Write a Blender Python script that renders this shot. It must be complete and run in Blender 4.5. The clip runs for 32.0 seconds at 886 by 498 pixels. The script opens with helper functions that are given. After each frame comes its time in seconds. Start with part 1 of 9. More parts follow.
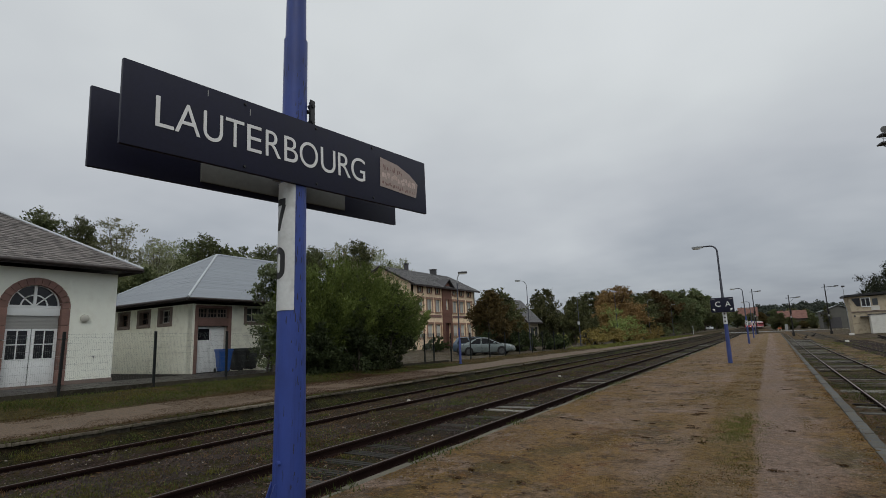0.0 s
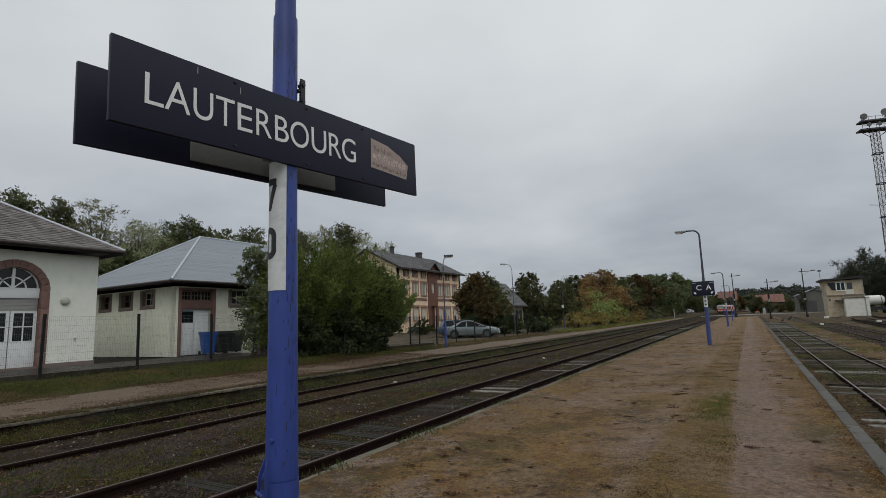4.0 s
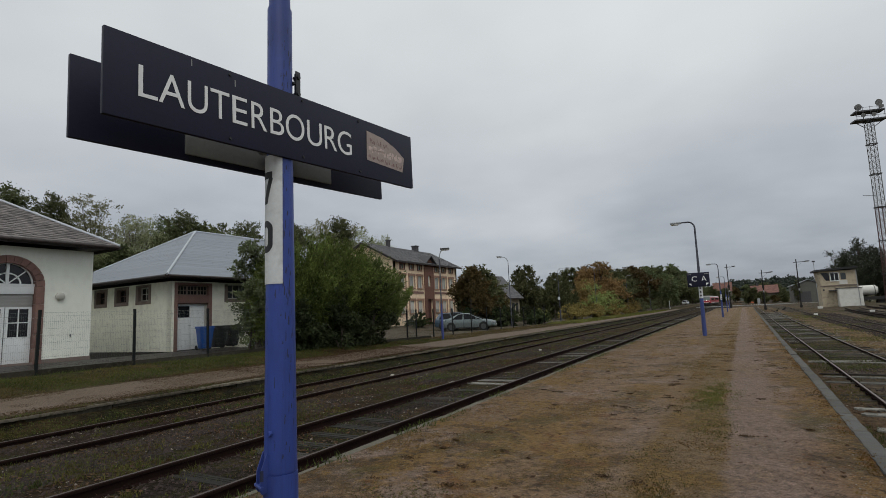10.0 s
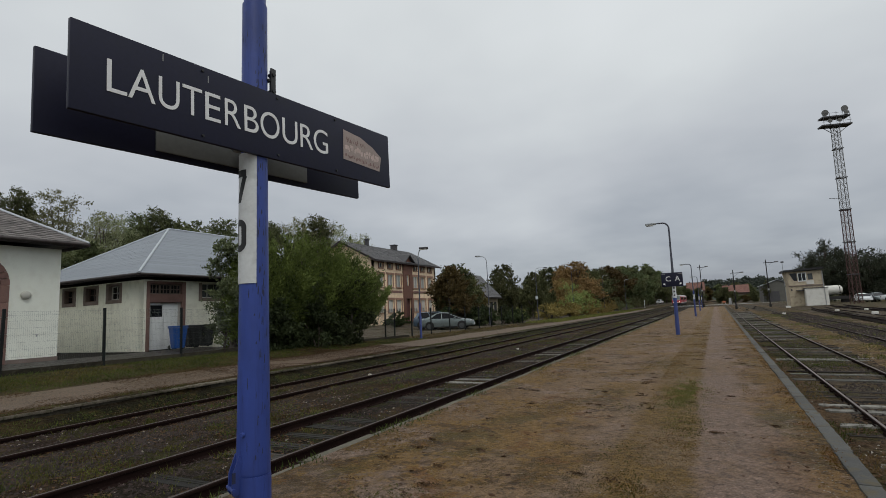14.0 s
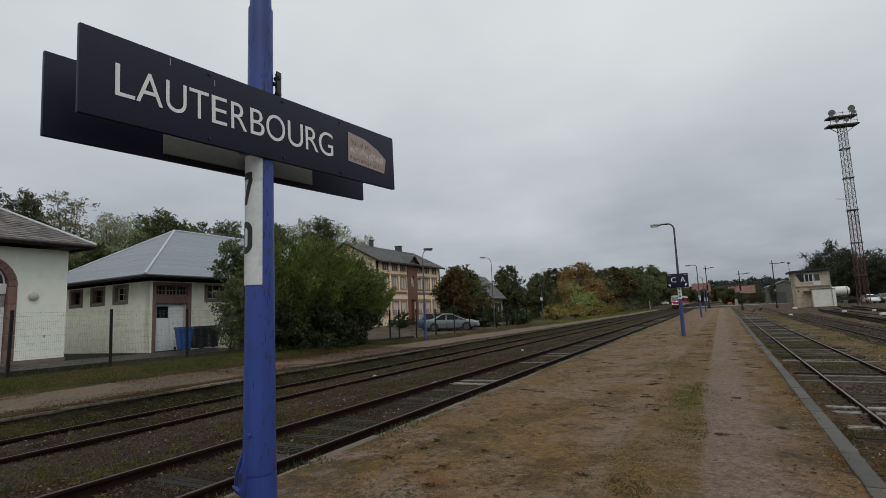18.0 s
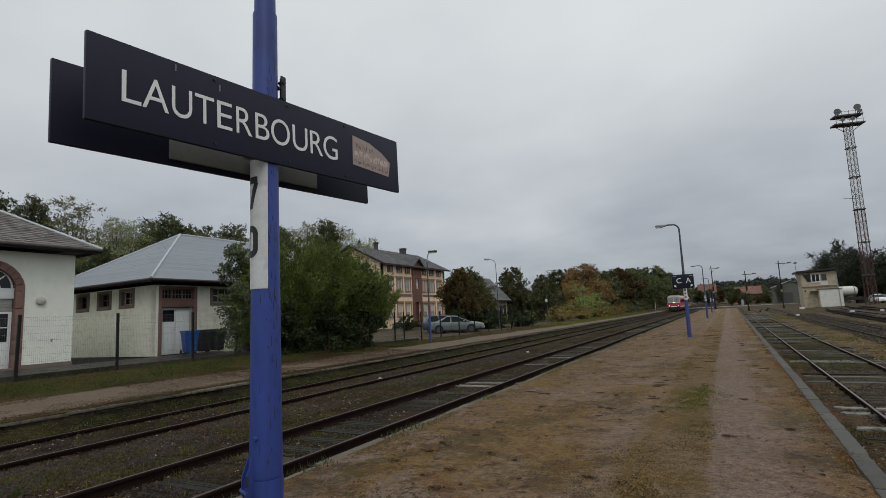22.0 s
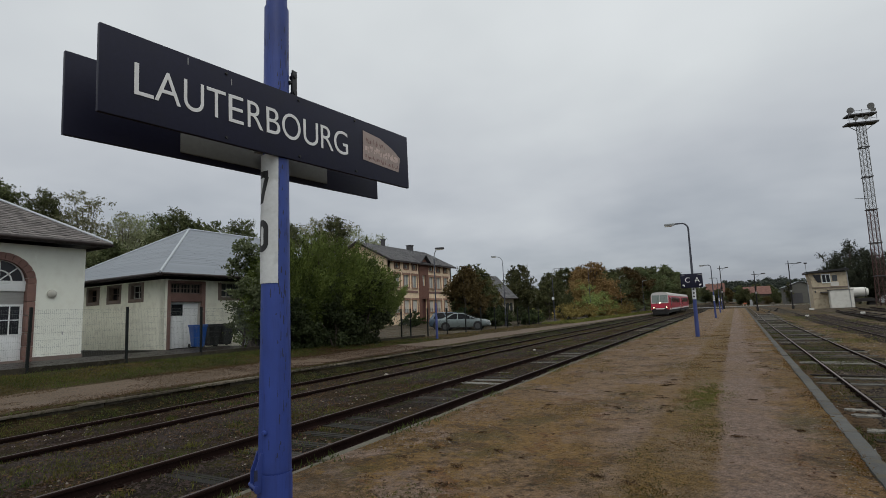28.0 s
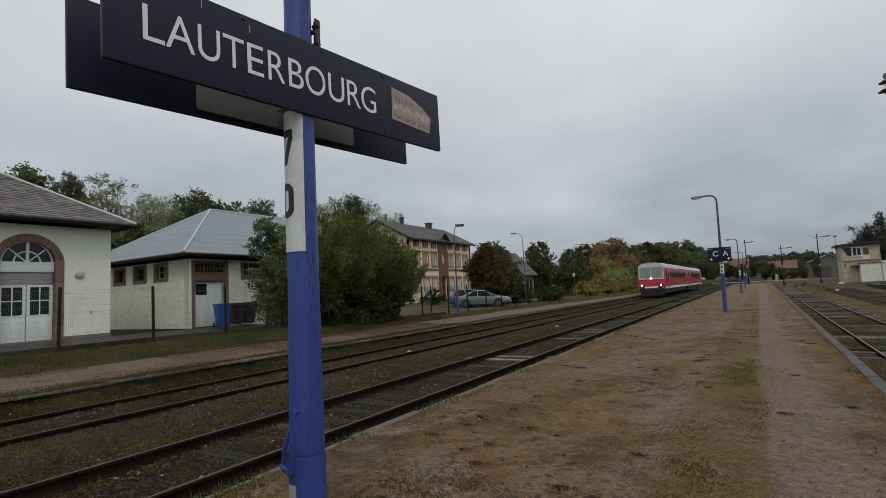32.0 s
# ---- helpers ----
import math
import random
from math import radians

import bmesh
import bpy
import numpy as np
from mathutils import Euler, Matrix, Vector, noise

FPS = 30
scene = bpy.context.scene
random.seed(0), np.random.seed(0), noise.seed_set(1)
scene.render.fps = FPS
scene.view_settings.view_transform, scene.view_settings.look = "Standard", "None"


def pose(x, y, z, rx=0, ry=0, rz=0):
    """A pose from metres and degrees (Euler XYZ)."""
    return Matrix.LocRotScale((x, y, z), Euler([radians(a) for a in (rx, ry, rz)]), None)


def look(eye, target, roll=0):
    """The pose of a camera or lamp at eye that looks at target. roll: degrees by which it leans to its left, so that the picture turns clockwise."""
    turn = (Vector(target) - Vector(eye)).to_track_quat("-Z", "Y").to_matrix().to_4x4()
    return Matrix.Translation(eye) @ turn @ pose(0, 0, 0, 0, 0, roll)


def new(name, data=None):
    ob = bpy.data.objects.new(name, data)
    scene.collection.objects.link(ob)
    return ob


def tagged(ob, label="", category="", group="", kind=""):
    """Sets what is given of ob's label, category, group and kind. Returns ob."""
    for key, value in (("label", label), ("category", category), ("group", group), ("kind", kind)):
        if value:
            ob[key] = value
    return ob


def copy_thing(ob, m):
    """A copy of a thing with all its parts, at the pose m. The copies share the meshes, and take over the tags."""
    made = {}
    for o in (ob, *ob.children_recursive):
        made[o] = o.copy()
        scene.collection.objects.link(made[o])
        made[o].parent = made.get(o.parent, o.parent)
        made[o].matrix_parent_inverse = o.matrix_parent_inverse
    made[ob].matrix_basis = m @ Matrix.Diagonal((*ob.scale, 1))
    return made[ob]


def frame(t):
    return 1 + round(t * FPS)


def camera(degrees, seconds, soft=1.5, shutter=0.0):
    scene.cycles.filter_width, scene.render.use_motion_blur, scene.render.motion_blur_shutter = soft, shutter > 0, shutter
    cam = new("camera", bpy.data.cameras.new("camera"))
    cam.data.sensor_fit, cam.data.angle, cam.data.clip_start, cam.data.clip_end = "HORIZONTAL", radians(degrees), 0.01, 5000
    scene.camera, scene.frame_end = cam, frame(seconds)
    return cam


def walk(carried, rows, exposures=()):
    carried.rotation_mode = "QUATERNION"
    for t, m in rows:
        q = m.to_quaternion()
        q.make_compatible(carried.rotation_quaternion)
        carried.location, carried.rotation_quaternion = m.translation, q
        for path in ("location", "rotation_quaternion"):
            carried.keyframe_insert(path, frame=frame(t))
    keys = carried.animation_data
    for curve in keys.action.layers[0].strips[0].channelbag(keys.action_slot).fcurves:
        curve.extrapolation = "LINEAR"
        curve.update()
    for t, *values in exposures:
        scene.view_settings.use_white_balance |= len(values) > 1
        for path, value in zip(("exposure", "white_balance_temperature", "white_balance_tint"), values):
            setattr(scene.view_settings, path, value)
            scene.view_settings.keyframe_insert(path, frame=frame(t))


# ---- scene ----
cam = camera(81.8, 32.0, soft=0.87)
PATH = [
    (0, (5.009, 0.037, 1.741), (3.986, 1.72, 2.088), -2.2),
    (0.5, (5.012, 0.029, 1.739), (3.989, 1.714, 2.078), -2.1),
    (1, (5.018, 0.023, 1.735), (3.996, 1.711, 2.067), -2.3),
    (1.5, (5.019, 0.021, 1.737), (4.008, 1.715, 2.066), -2.4),
    (2, (5.024, 0.012, 1.733), (4.026, 1.714, 2.059), -2.5),
    (2.5, (5.018, 0.001, 1.733), (4.031, 1.71, 2.057), -2.5),
    (3, (5.015, -0.008, 1.731), (4.029, 1.703, 2.049), -2.5),
    (3.5, (5.003, -0.003, 1.728), (4.016, 1.712, 2.016), -2.1),
    (5.5, (4.987, 0.01, 1.723), (4.023, 1.74, 2.003), -2.7),
    (6, (4.988, 0.007, 1.726), (4.017, 1.733, 2.006), -2.5),
    (6.5, (4.981, 0.006, 1.727), (4.003, 1.728, 2.008), -2.1),
    (7, (4.981, 0.007, 1.722), (3.997, 1.727, 1.994), -2.0),
    (7.5, (4.974, 0.015, 1.722), (3.989, 1.734, 1.992), -1.8),
    (8, (4.972, 0.017, 1.723), (3.978, 1.731, 1.994), -1.8),
    (8.5, (4.983, 0.008, 1.723), (3.988, 1.721, 1.996), -2.2),
    (9, (4.99, 0.003, 1.72), (4.006, 1.727, 1.962), -2.6),
    (9.5, (4.99, 0.003, 1.722), (4.014, 1.731, 1.97), -2.6),
    (10, (4.991, 0.0, 1.722), (4.019, 1.73, 1.976), -2.6),
    (10.5, (4.993, -0.005, 1.724), (4.025, 1.727, 1.972), -2.6),
    (11, (5.001, -0.009, 1.722), (4.042, 1.728, 1.966), -2.6),
    (11.5, (5.008, -0.005, 1.721), (4.08, 1.75, 1.963), -2.8),
    (12, (5.009, 0.001, 1.72), (4.101, 1.768, 1.958), -2.8),
    (12.5, (5.011, 0.005, 1.72), (4.114, 1.777, 1.954), -2.7),
    (13, (5.007, 0.006, 1.722), (4.113, 1.78, 1.956), -2.6),
    (13.5, (5.003, 0.006, 1.724), (4.102, 1.776, 1.963), -2.5),
    (14, (5.007, 0.003, 1.725), (4.107, 1.772, 1.972), -2.6),
    (14.5, (5.009, 0.0, 1.724), (4.103, 1.764, 1.976), -2.5),
    (16.5, (5.009, -0.001, 1.724), (4.093, 1.76, 1.968), -2.7),
    (17, (5.013, -0.003, 1.726), (4.099, 1.758, 1.977), -2.8),
    (17.5, (5.012, -0.005, 1.727), (4.094, 1.754, 1.978), -2.7),
    (18, (5.013, -0.008, 1.726), (4.098, 1.752, 1.978), -2.6),
    (18.5, (5.008, -0.003, 1.724), (4.089, 1.756, 1.97), -2.7),
    (19, (5.004, 0.003, 1.724), (4.08, 1.76, 1.965), -2.8),
    (19.5, (4.998, 0.014, 1.722), (4.07, 1.77, 1.955), -3.0),
    (20, (4.999, 0.016, 1.724), (4.07, 1.772, 1.96), -2.8),
    (20.5, (5.008, 0.009, 1.723), (4.074, 1.761, 1.967), -2.9),
    (21, (5.008, 0.005, 1.726), (4.078, 1.757, 1.975), -2.7),
    (21.5, (5.011, -0.003, 1.727), (4.077, 1.746, 1.983), -2.7),
    (22, (5.013, -0.012, 1.729), (4.084, 1.739, 1.99), -2.9),
    (22.5, (5.013, -0.015, 1.729), (4.078, 1.734, 1.986), -2.9),
    (23, (5.003, -0.01, 1.729), (4.068, 1.74, 1.985), -2.9),
    (23.5, (4.998, -0.008, 1.727), (4.056, 1.738, 1.98), -2.6),
    (24, (4.999, -0.008, 1.726), (4.057, 1.738, 1.977), -2.6),
    (24.5, (4.996, -0.004, 1.725), (4.052, 1.742, 1.974), -2.5),
    (25, (4.993, 0.0, 1.724), (4.057, 1.751, 1.965), -2.4),
    (25.5, (4.989, 0.005, 1.724), (4.049, 1.754, 1.964), -2.3),
    (27.5, (4.987, -0.004, 1.727), (4.031, 1.735, 1.976), -2.2),
    (28, (4.99, -0.008, 1.726), (4.036, 1.732, 1.977), -2.3),
    (28.5, (4.994, -0.008, 1.726), (4.039, 1.73, 1.984), -2.6),
    (29, (4.991, -0.004, 1.726), (4.033, 1.733, 1.98), -2.8),
    (29.5, (4.979, 0.006, 1.721), (4.013, 1.742, 1.961), -2.5),
    (30, (4.963, 0.014, 1.721), (3.99, 1.746, 1.953), -2.4),
    (30.5, (4.94, 0.025, 1.713), (3.959, 1.755, 1.926), -2.1),
    (31, (4.893, 0.04, 1.705), (3.915, 1.775, 1.894), -2.2),
    (31.5, (4.853, 0.066, 1.699), (3.868, 1.798, 1.875), -2.7),
    (32, (4.777, 0.146, 1.692), (3.754, 1.856, 1.861), -2.8),
]
walk(cam, [(t, look(eye, target, roll)) for t, eye, target, roll in PATH], exposures=((0, -0.07), (3, -0.03), (9, 0), (32, 0)))

# ---- light ----
world = bpy.data.worlds.new("overcast_sky")
scene.world = world
world.use_nodes = True
SUN_ELEV, SUN_AZ = 53, 142     # behind the clouds


def make_sky():
    nt = world.node_tree
    nt.nodes.clear()
    n, l = nt.nodes.new, nt.links.new
    out, bg = n("ShaderNodeOutputWorld"), n("ShaderNodeBackground")
    sky = n("ShaderNodeTexSky")
    sky.sky_type, sky.sun_disc = "NISHITA", False
    sky.sun_elevation, sky.sun_rotation = radians(SUN_ELEV), radians(SUN_AZ)
    dim = n("ShaderNodeVectorMath")
    dim.operation = "SCALE"
    dim.inputs["Scale"].default_value = 0.06
    co = n("ShaderNodeTexCoord")
    sep = n("ShaderNodeSeparateXYZ")
    l(co.outputs["Generated"], sep.inputs[0])
    # cloud deck: flattened coordinates, so that the layers stretch towards the horizon
    add = n("ShaderNodeMath"); add.operation = "ADD"; add.inputs[1].default_value = 0.22
    ab = n("ShaderNodeMath"); ab.operation = "ABSOLUTE"
    l(sep.outputs["Z"], ab.inputs[0]); l(ab.outputs[0], add.inputs[0])
    dv = n("ShaderNodeVectorMath"); dv.operation = "DIVIDE"
    cmb = n("ShaderNodeCombineXYZ")
    for i in range(3):
        l(add.outputs[0], cmb.inputs[i])
    l(co.outputs["Generated"], dv.inputs[0]); l(cmb.outputs[0], dv.inputs[1])
    noi = n("ShaderNodeTexNoise")
    noi.inputs["Scale"].default_value, noi.inputs["Detail"].default_value, noi.inputs["Roughness"].default_value = 1.1, 4, 0.5
    l(dv.outputs[0], noi.inputs["Vector"])
    ramp = n("ShaderNodeValToRGB")
    e = ramp.color_ramp.elements
    e[0].position, e[0].color = 0.0, (0.262, 0.284, 0.326, 1)
    e[1].position, e[1].color = 1.0, (0.85, 0.88, 0.89, 1)
    for p, c in ((0.10, (0.352, 0.379, 0.415, 1)), (0.25, (0.466, 0.490, 0.520, 1)), (0.5, (0.62, 0.65, 0.662, 1))):
        el = e.new(p); el.color = c
    # height above the horizon, moved a little by the clouds
    m1 = n("ShaderNodeMath"); m1.operation = "SUBTRACT"; m1.inputs[1].default_value = 0.5
    m2 = n("ShaderNodeMath"); m2.operation = "MULTIPLY_ADD"; m2.inputs[1].default_value = 0.55
    l(noi.outputs["Fac"], m1.inputs[0]); l(m1.outputs[0], m2.inputs[0]); l(ab.outputs[0], m2.inputs[2])
    l(m2.outputs[0], ramp.inputs["Fac"])
    mix = n("ShaderNodeMixRGB")
    mix.inputs["Fac"].default_value = 0.9
    l(sky.outputs[0], dim.inputs[0]); l(dim.outputs[0], mix.inputs["Color1"]); l(ramp.outputs["Color"], mix.inputs["Color2"])
    l(mix.outputs[0], bg.inputs["Color"]); l(bg.outputs[0], out.inputs["Surface"])
    bg.inputs["Strength"].default_value = 1.15


make_sky()
sun = new("sun", bpy.data.lights.new("sun", "SUN"))
sun.data.energy, sun.data.angle, sun.data.color = 0.7, radians(25), (1.0, 0.97, 0.92)
sun.matrix_world = look((28, -36, 60), (0, 0, 0))

# ---- materials ----


def nodes_of(name):
    m = bpy.data.materials.new(name)
    m.use_nodes = True
    return m, m.node_tree, m.node_tree.nodes["Principled BSDF"]


def mat(name, color, rough=0.7, metal=0.0, vary=0.25, scale=3.0, fine=60.0, bump=0.3, dirt=None, dirt_amount=0.45, rand=0.0, spec=0.5, coat=0.0):
    """Paint, plaster, metal, wood or stone: two scales of variation, optional dirt, relief, and a tint by object."""
    m, nt, b = nodes_of(name)
    n, l = nt.nodes.new, nt.links.new
    co = n("ShaderNodeTexCoord")
    big, small = n("ShaderNodeTexNoise"), n("ShaderNodeTexNoise")
    big.inputs["Scale"].default_value, big.inputs["Detail"].default_value = scale, 5
    small.inputs["Scale"].default_value, small.inputs["Detail"].default_value = fine, 3
    place = co.outputs["Object"]
    if rand:
        # every piece lies elsewhere in the pattern
        inf, far, add = n("ShaderNodeObjectInfo"), n("ShaderNodeMath"), n("ShaderNodeVectorMath")
        far.operation, far.inputs[1].default_value = "MULTIPLY", 43.0
        l(inf.outputs["Random"], far.inputs[0]); l(place, add.inputs[0]); l(far.outputs[0], add.inputs[1])
        place = add.outputs[0]
    l(place, big.inputs["Vector"]); l(place, small.inputs["Vector"])
    avg = n("ShaderNodeMath"); avg.operation = "MULTIPLY_ADD"; avg.inputs[1].default_value = 0.5
    half = n("ShaderNodeMath"); half.operation = "MULTIPLY"; half.inputs[1].default_value = 0.5
    l(small.outputs["Fac"], half.inputs[0]); l(big.outputs["Fac"], avg.inputs[0]); l(half.outputs[0], avg.inputs[2])
    rng = n("ShaderNodeMapRange")
    rng.inputs[1].default_value, rng.inputs[2].default_value = 0.3, 0.7
    rng.inputs[3].default_value, rng.inputs[4].default_value = 1 - vary, 1 + vary
    l(avg.outputs[0], rng.inputs[0])
    val = n("ShaderNodeHueSaturation")
    val.inputs["Color"].default_value = (*color, 1)
    src = rng.outputs[0]
    if rand:
        rr = n("ShaderNodeMapRange")
        rr.inputs[3].default_value, rr.inputs[4].default_value = 1 - rand, 1 + rand
        mul = n("ShaderNodeMath"); mul.operation = "MULTIPLY"
        l(inf.outputs["Random"], rr.inputs[0]); l(rr.outputs[0], mul.inputs[0]); l(src, mul.inputs[1])
        src = mul.outputs[0]
    l(src, val.inputs["Value"])
    col = val.outputs[0]
    if dirt:
        d = n("ShaderNodeTexNoise"); d.inputs["Scale"].default_value, d.inputs["Detail"].default_value = scale * 2.3, 6
        l(place, d.inputs["Vector"])
        dr = n("ShaderNodeMapRange"); dr.inputs[1].default_value, dr.inputs[2].default_value = 0.5, 0.68
        dr.inputs[4].default_value = dirt_amount
        l(d.outputs["Fac"], dr.inputs[0])
        mx = n("ShaderNodeMixRGB"); mx.inputs["Color2"].default_value = (*dirt, 1)
        l(dr.outputs[0], mx.inputs["Fac"]); l(col, mx.inputs["Color1"])
        col = mx.outputs[0]
    l(col, b.inputs["Base Color"])
    b.inputs["Metallic"].default_value = metal
    b.inputs["Specular IOR Level"].default_value = spec
    b.inputs["Coat Weight"].default_value = coat
    rr = n("ShaderNodeMapRange")
    rr.inputs[3].default_value, rr.inputs[4].default_value = max(0.03, rough - 0.1), min(1, rough + 0.1)
    l(big.outputs["Fac"], rr.inputs[0]); l(rr.outputs[0], b.inputs["Roughness"])
    if bump:
        bp = n("ShaderNodeBump"); bp.inputs["Strength"].default_value, bp.inputs["Distance"].default_value = bump, 0.01
        l(avg.outputs[0], bp.inputs["Height"]); l(bp.outputs[0], b.inputs["Normal"])
    return m


def leaf_mat(name, c0, c1, rough=0.6, through_leaf=0.2):
    """Foliage: a colour for each leaf between two tones, a little light through it."""
    m, nt, b = nodes_of(name)
    n, l = nt.nodes.new, nt.links.new
    geo, inf = n("ShaderNodeNewGeometry"), n("ShaderNodeObjectInfo")
    ramp = n("ShaderNodeValToRGB")
    ramp.color_ramp.elements[0].color, ramp.color_ramp.elements[1].color = (*c0, 1), (*c1, 1)
    co, no = n("ShaderNodeTexCoord"), n("ShaderNodeTexNoise")
    no.inputs["Scale"].default_value = 0.7
    l(co.outputs["Object"], no.inputs["Vector"])
    a = n("ShaderNodeMath"); a.operation = "MULTIPLY_ADD"; a.inputs[1].default_value = 0.55
    s = n("ShaderNodeMapRange"); s.inputs[1].default_value, s.inputs[2].default_value, s.inputs[4].default_value = 0.35, 0.65, 0.45
    l(no.outputs["Fac"], s.inputs[0]); l(geo.outputs["Random Per Island"], a.inputs[0]); l(s.outputs[0], a.inputs[2])
    l(a.outputs[0], ramp.inputs["Fac"])
    hs = n("ShaderNodeHueSaturation")
    hr = n("ShaderNodeMapRange"); hr.inputs[3].default_value, hr.inputs[4].default_value = 0.475, 0.515
    vr = n("ShaderNodeMapRange"); vr.inputs[3].default_value, vr.inputs[4].default_value = 0.75, 1.2
    l(inf.outputs["Random"], hr.inputs[0]); l(hr.outputs[0], hs.inputs["Hue"])
    l(inf.outputs["Random"], vr.inputs[0]); l(vr.outputs[0], hs.inputs["Value"])
    l(ramp.outputs[0], hs.inputs["Color"]); l(hs.outputs[0], b.inputs["Base Color"])
    b.inputs["Roughness"].default_value = rough
    b.inputs["Specular IOR Level"].default_value = 0.12
    tr = n("ShaderNodeBsdfTranslucent"); l(hs.outputs[0], tr.inputs["Color"])
    mx = n("ShaderNodeMixShader"); mx.inputs[0].default_value = through_leaf
    l(b.outputs[0], mx.inputs[1]); l(tr.outputs[0], mx.inputs[2]); l(mx.outputs[0], nt.nodes["Material Output"].inputs["Surface"])
    return m


def zone_mat(name, stops, lo, hi, wobble=0.5, wobble_scale=0.9, patch=None, bump=0.8, fine=45, rough=0.95, speck=None, gloss=0.08, veer=None):
    """Ground whose colour changes across x (metres), with ragged borders, patches of growth and a gravel grain."""
    m, nt, b = nodes_of(name)
    n, l = nt.nodes.new, nt.links.new
    geo = n("ShaderNodeNewGeometry")
    sep = n("ShaderNodeSeparateXYZ"); l(geo.outputs["Position"], sep.inputs[0])
    w = n("ShaderNodeTexNoise"); w.inputs["Scale"].default_value, w.inputs["Detail"].default_value, w.inputs["Roughness"].default_value = wobble_scale, 6, 0.65
    l(geo.outputs["Position"], w.inputs["Vector"])
    a = n("ShaderNodeMath"); a.operation = "SUBTRACT"; a.inputs[1].default_value = 0.5
    k = n("ShaderNodeMath"); k.operation = "MULTIPLY_ADD"; k.inputs[1].default_value = wobble * 2
    l(w.outputs["Fac"], a.inputs[0]); l(a.outputs[0], k.inputs[0]); l(sep.outputs["X"], k.inputs[2])
    if veer:
        # the bands drift sideways by veer[1] a metre from y = veer[0] on
        past = n("ShaderNodeMath"); past.operation = "SUBTRACT"; past.inputs[1].default_value = veer[0]
        only = n("ShaderNodeMath"); only.operation = "MAXIMUM"; only.inputs[1].default_value = 0
        drift = n("ShaderNodeMath"); drift.operation = "MULTIPLY_ADD"; drift.inputs[1].default_value = -veer[1]
        l(sep.outputs["Y"], past.inputs[0]); l(past.outputs[0], only.inputs[0]); l(only.outputs[0], drift.inputs[0]); l(sep.outputs["X"], drift.inputs[2])
        l(drift.outputs[0], k.inputs[2])
    mr = n("ShaderNodeMapRange"); mr.inputs[1].default_value, mr.inputs[2].default_value = lo, hi
    l(k.outputs[0], mr.inputs[0])
    ramp = n("ShaderNodeValToRGB")
    e = ramp.color_ramp.elements
    for i, (x, c, *grown) in enumerate(stops):
        el = e[i] if i < 2 else e.new((x - lo) / (hi - lo))
        el.position, el.color = (x - lo) / (hi - lo), (*c, grown[0] if grown else 1)
    l(mr.outputs[0], ramp.inputs["Fac"])
    col = ramp.outputs["Color"]
    for (pc, ps, p0, p1, amount) in patch or ():
        t = n("ShaderNodeTexNoise"); t.inputs["Scale"].default_value, t.inputs["Detail"].default_value, t.inputs["Roughness"].default_value = ps, 7, 0.7
        l(geo.outputs["Position"], t.inputs["Vector"])
        r = n("ShaderNodeMapRange"); r.inputs[1].default_value, r.inputs[2].default_value, r.inputs[4].default_value = p0, p1, amount
        l(t.outputs["Fac"], r.inputs[0])
        cover = n("ShaderNodeMath"); cover.operation = "MULTIPLY"
        l(r.outputs[0], cover.inputs[0]); l(ramp.outputs["Alpha"], cover.inputs[1])
        mx = n("ShaderNodeMixRGB"); mx.inputs["Color2"].default_value = (*pc, 1)
        l(cover.outputs[0], mx.inputs["Fac"]); l(col, mx.inputs["Color1"]); col = mx.outputs[0]
    g, g2 = n("ShaderNodeTexNoise"), n("ShaderNodeTexVoronoi")
    g.inputs["Scale"].default_value, g.inputs["Detail"].default_value = fine, 4
    g2.inputs["Scale"].default_value = fine * 0.6
    l(geo.outputs["Position"], g.inputs["Vector"]); l(geo.outputs["Position"], g2.inputs["Vector"])
    v = n("ShaderNodeMapRange"); v.inputs[1].default_value, v.inputs[2].default_value, v.inputs[3].default_value, v.inputs[4].default_value = 0.25, 0.75, 0.45, 1.5
    l(g.outputs["Fac"], v.inputs[0])
    md = n("ShaderNodeTexNoise"); md.inputs["Scale"].default_value, md.inputs["Detail"].default_value, md.inputs["Roughness"].default_value = fine * 0.22, 6, 0.75
    l(geo.outputs["Position"], md.inputs["Vector"])
    mv = n("ShaderNodeMapRange"); mv.inputs[1].default_value, mv.inputs[2].default_value, mv.inputs[3].default_value, mv.inputs[4].default_value = 0.3, 0.7, 0.42, 1.6
    l(md.outputs["Fac"], mv.inputs[0])
    vm = n("ShaderNodeMath"); vm.operation = "MULTIPLY"; l(v.outputs[0], vm.inputs[0]); l(mv.outputs[0], vm.inputs[1])
    hs = n("ShaderNodeHueSaturation"); l(col, hs.inputs["Color"]); l(vm.outputs[0], hs.inputs["Value"])
    col = hs.outputs[0]
    if speck:
        t = n("ShaderNodeTexVoronoi"); t.inputs["Scale"].default_value = 14
        l(geo.outputs["Position"], t.inputs["Vector"])
        r = n("ShaderNodeMapRange"); r.inputs[1].default_value, r.inputs[2].default_value, r.inputs[3].default_value, r.inputs[4].default_value = 0.10, 0.16, 0.9, 0.0
        l(t.outputs["Distance"], r.inputs[0])
        pk = n("ShaderNodeMath"); pk.operation = "GREATER_THAN"; pk.inputs[1].default_value = 0.86
        sc = n("ShaderNodeSeparateXYZ"); l(t.outputs["Color"], sc.inputs[0]); l(sc.outputs["X"], pk.inputs[0])
        ml = n("ShaderNodeMath"); ml.operation = "MULTIPLY"; l(r.outputs[0], ml.inputs[0]); l(pk.outputs[0], ml.inputs[1])
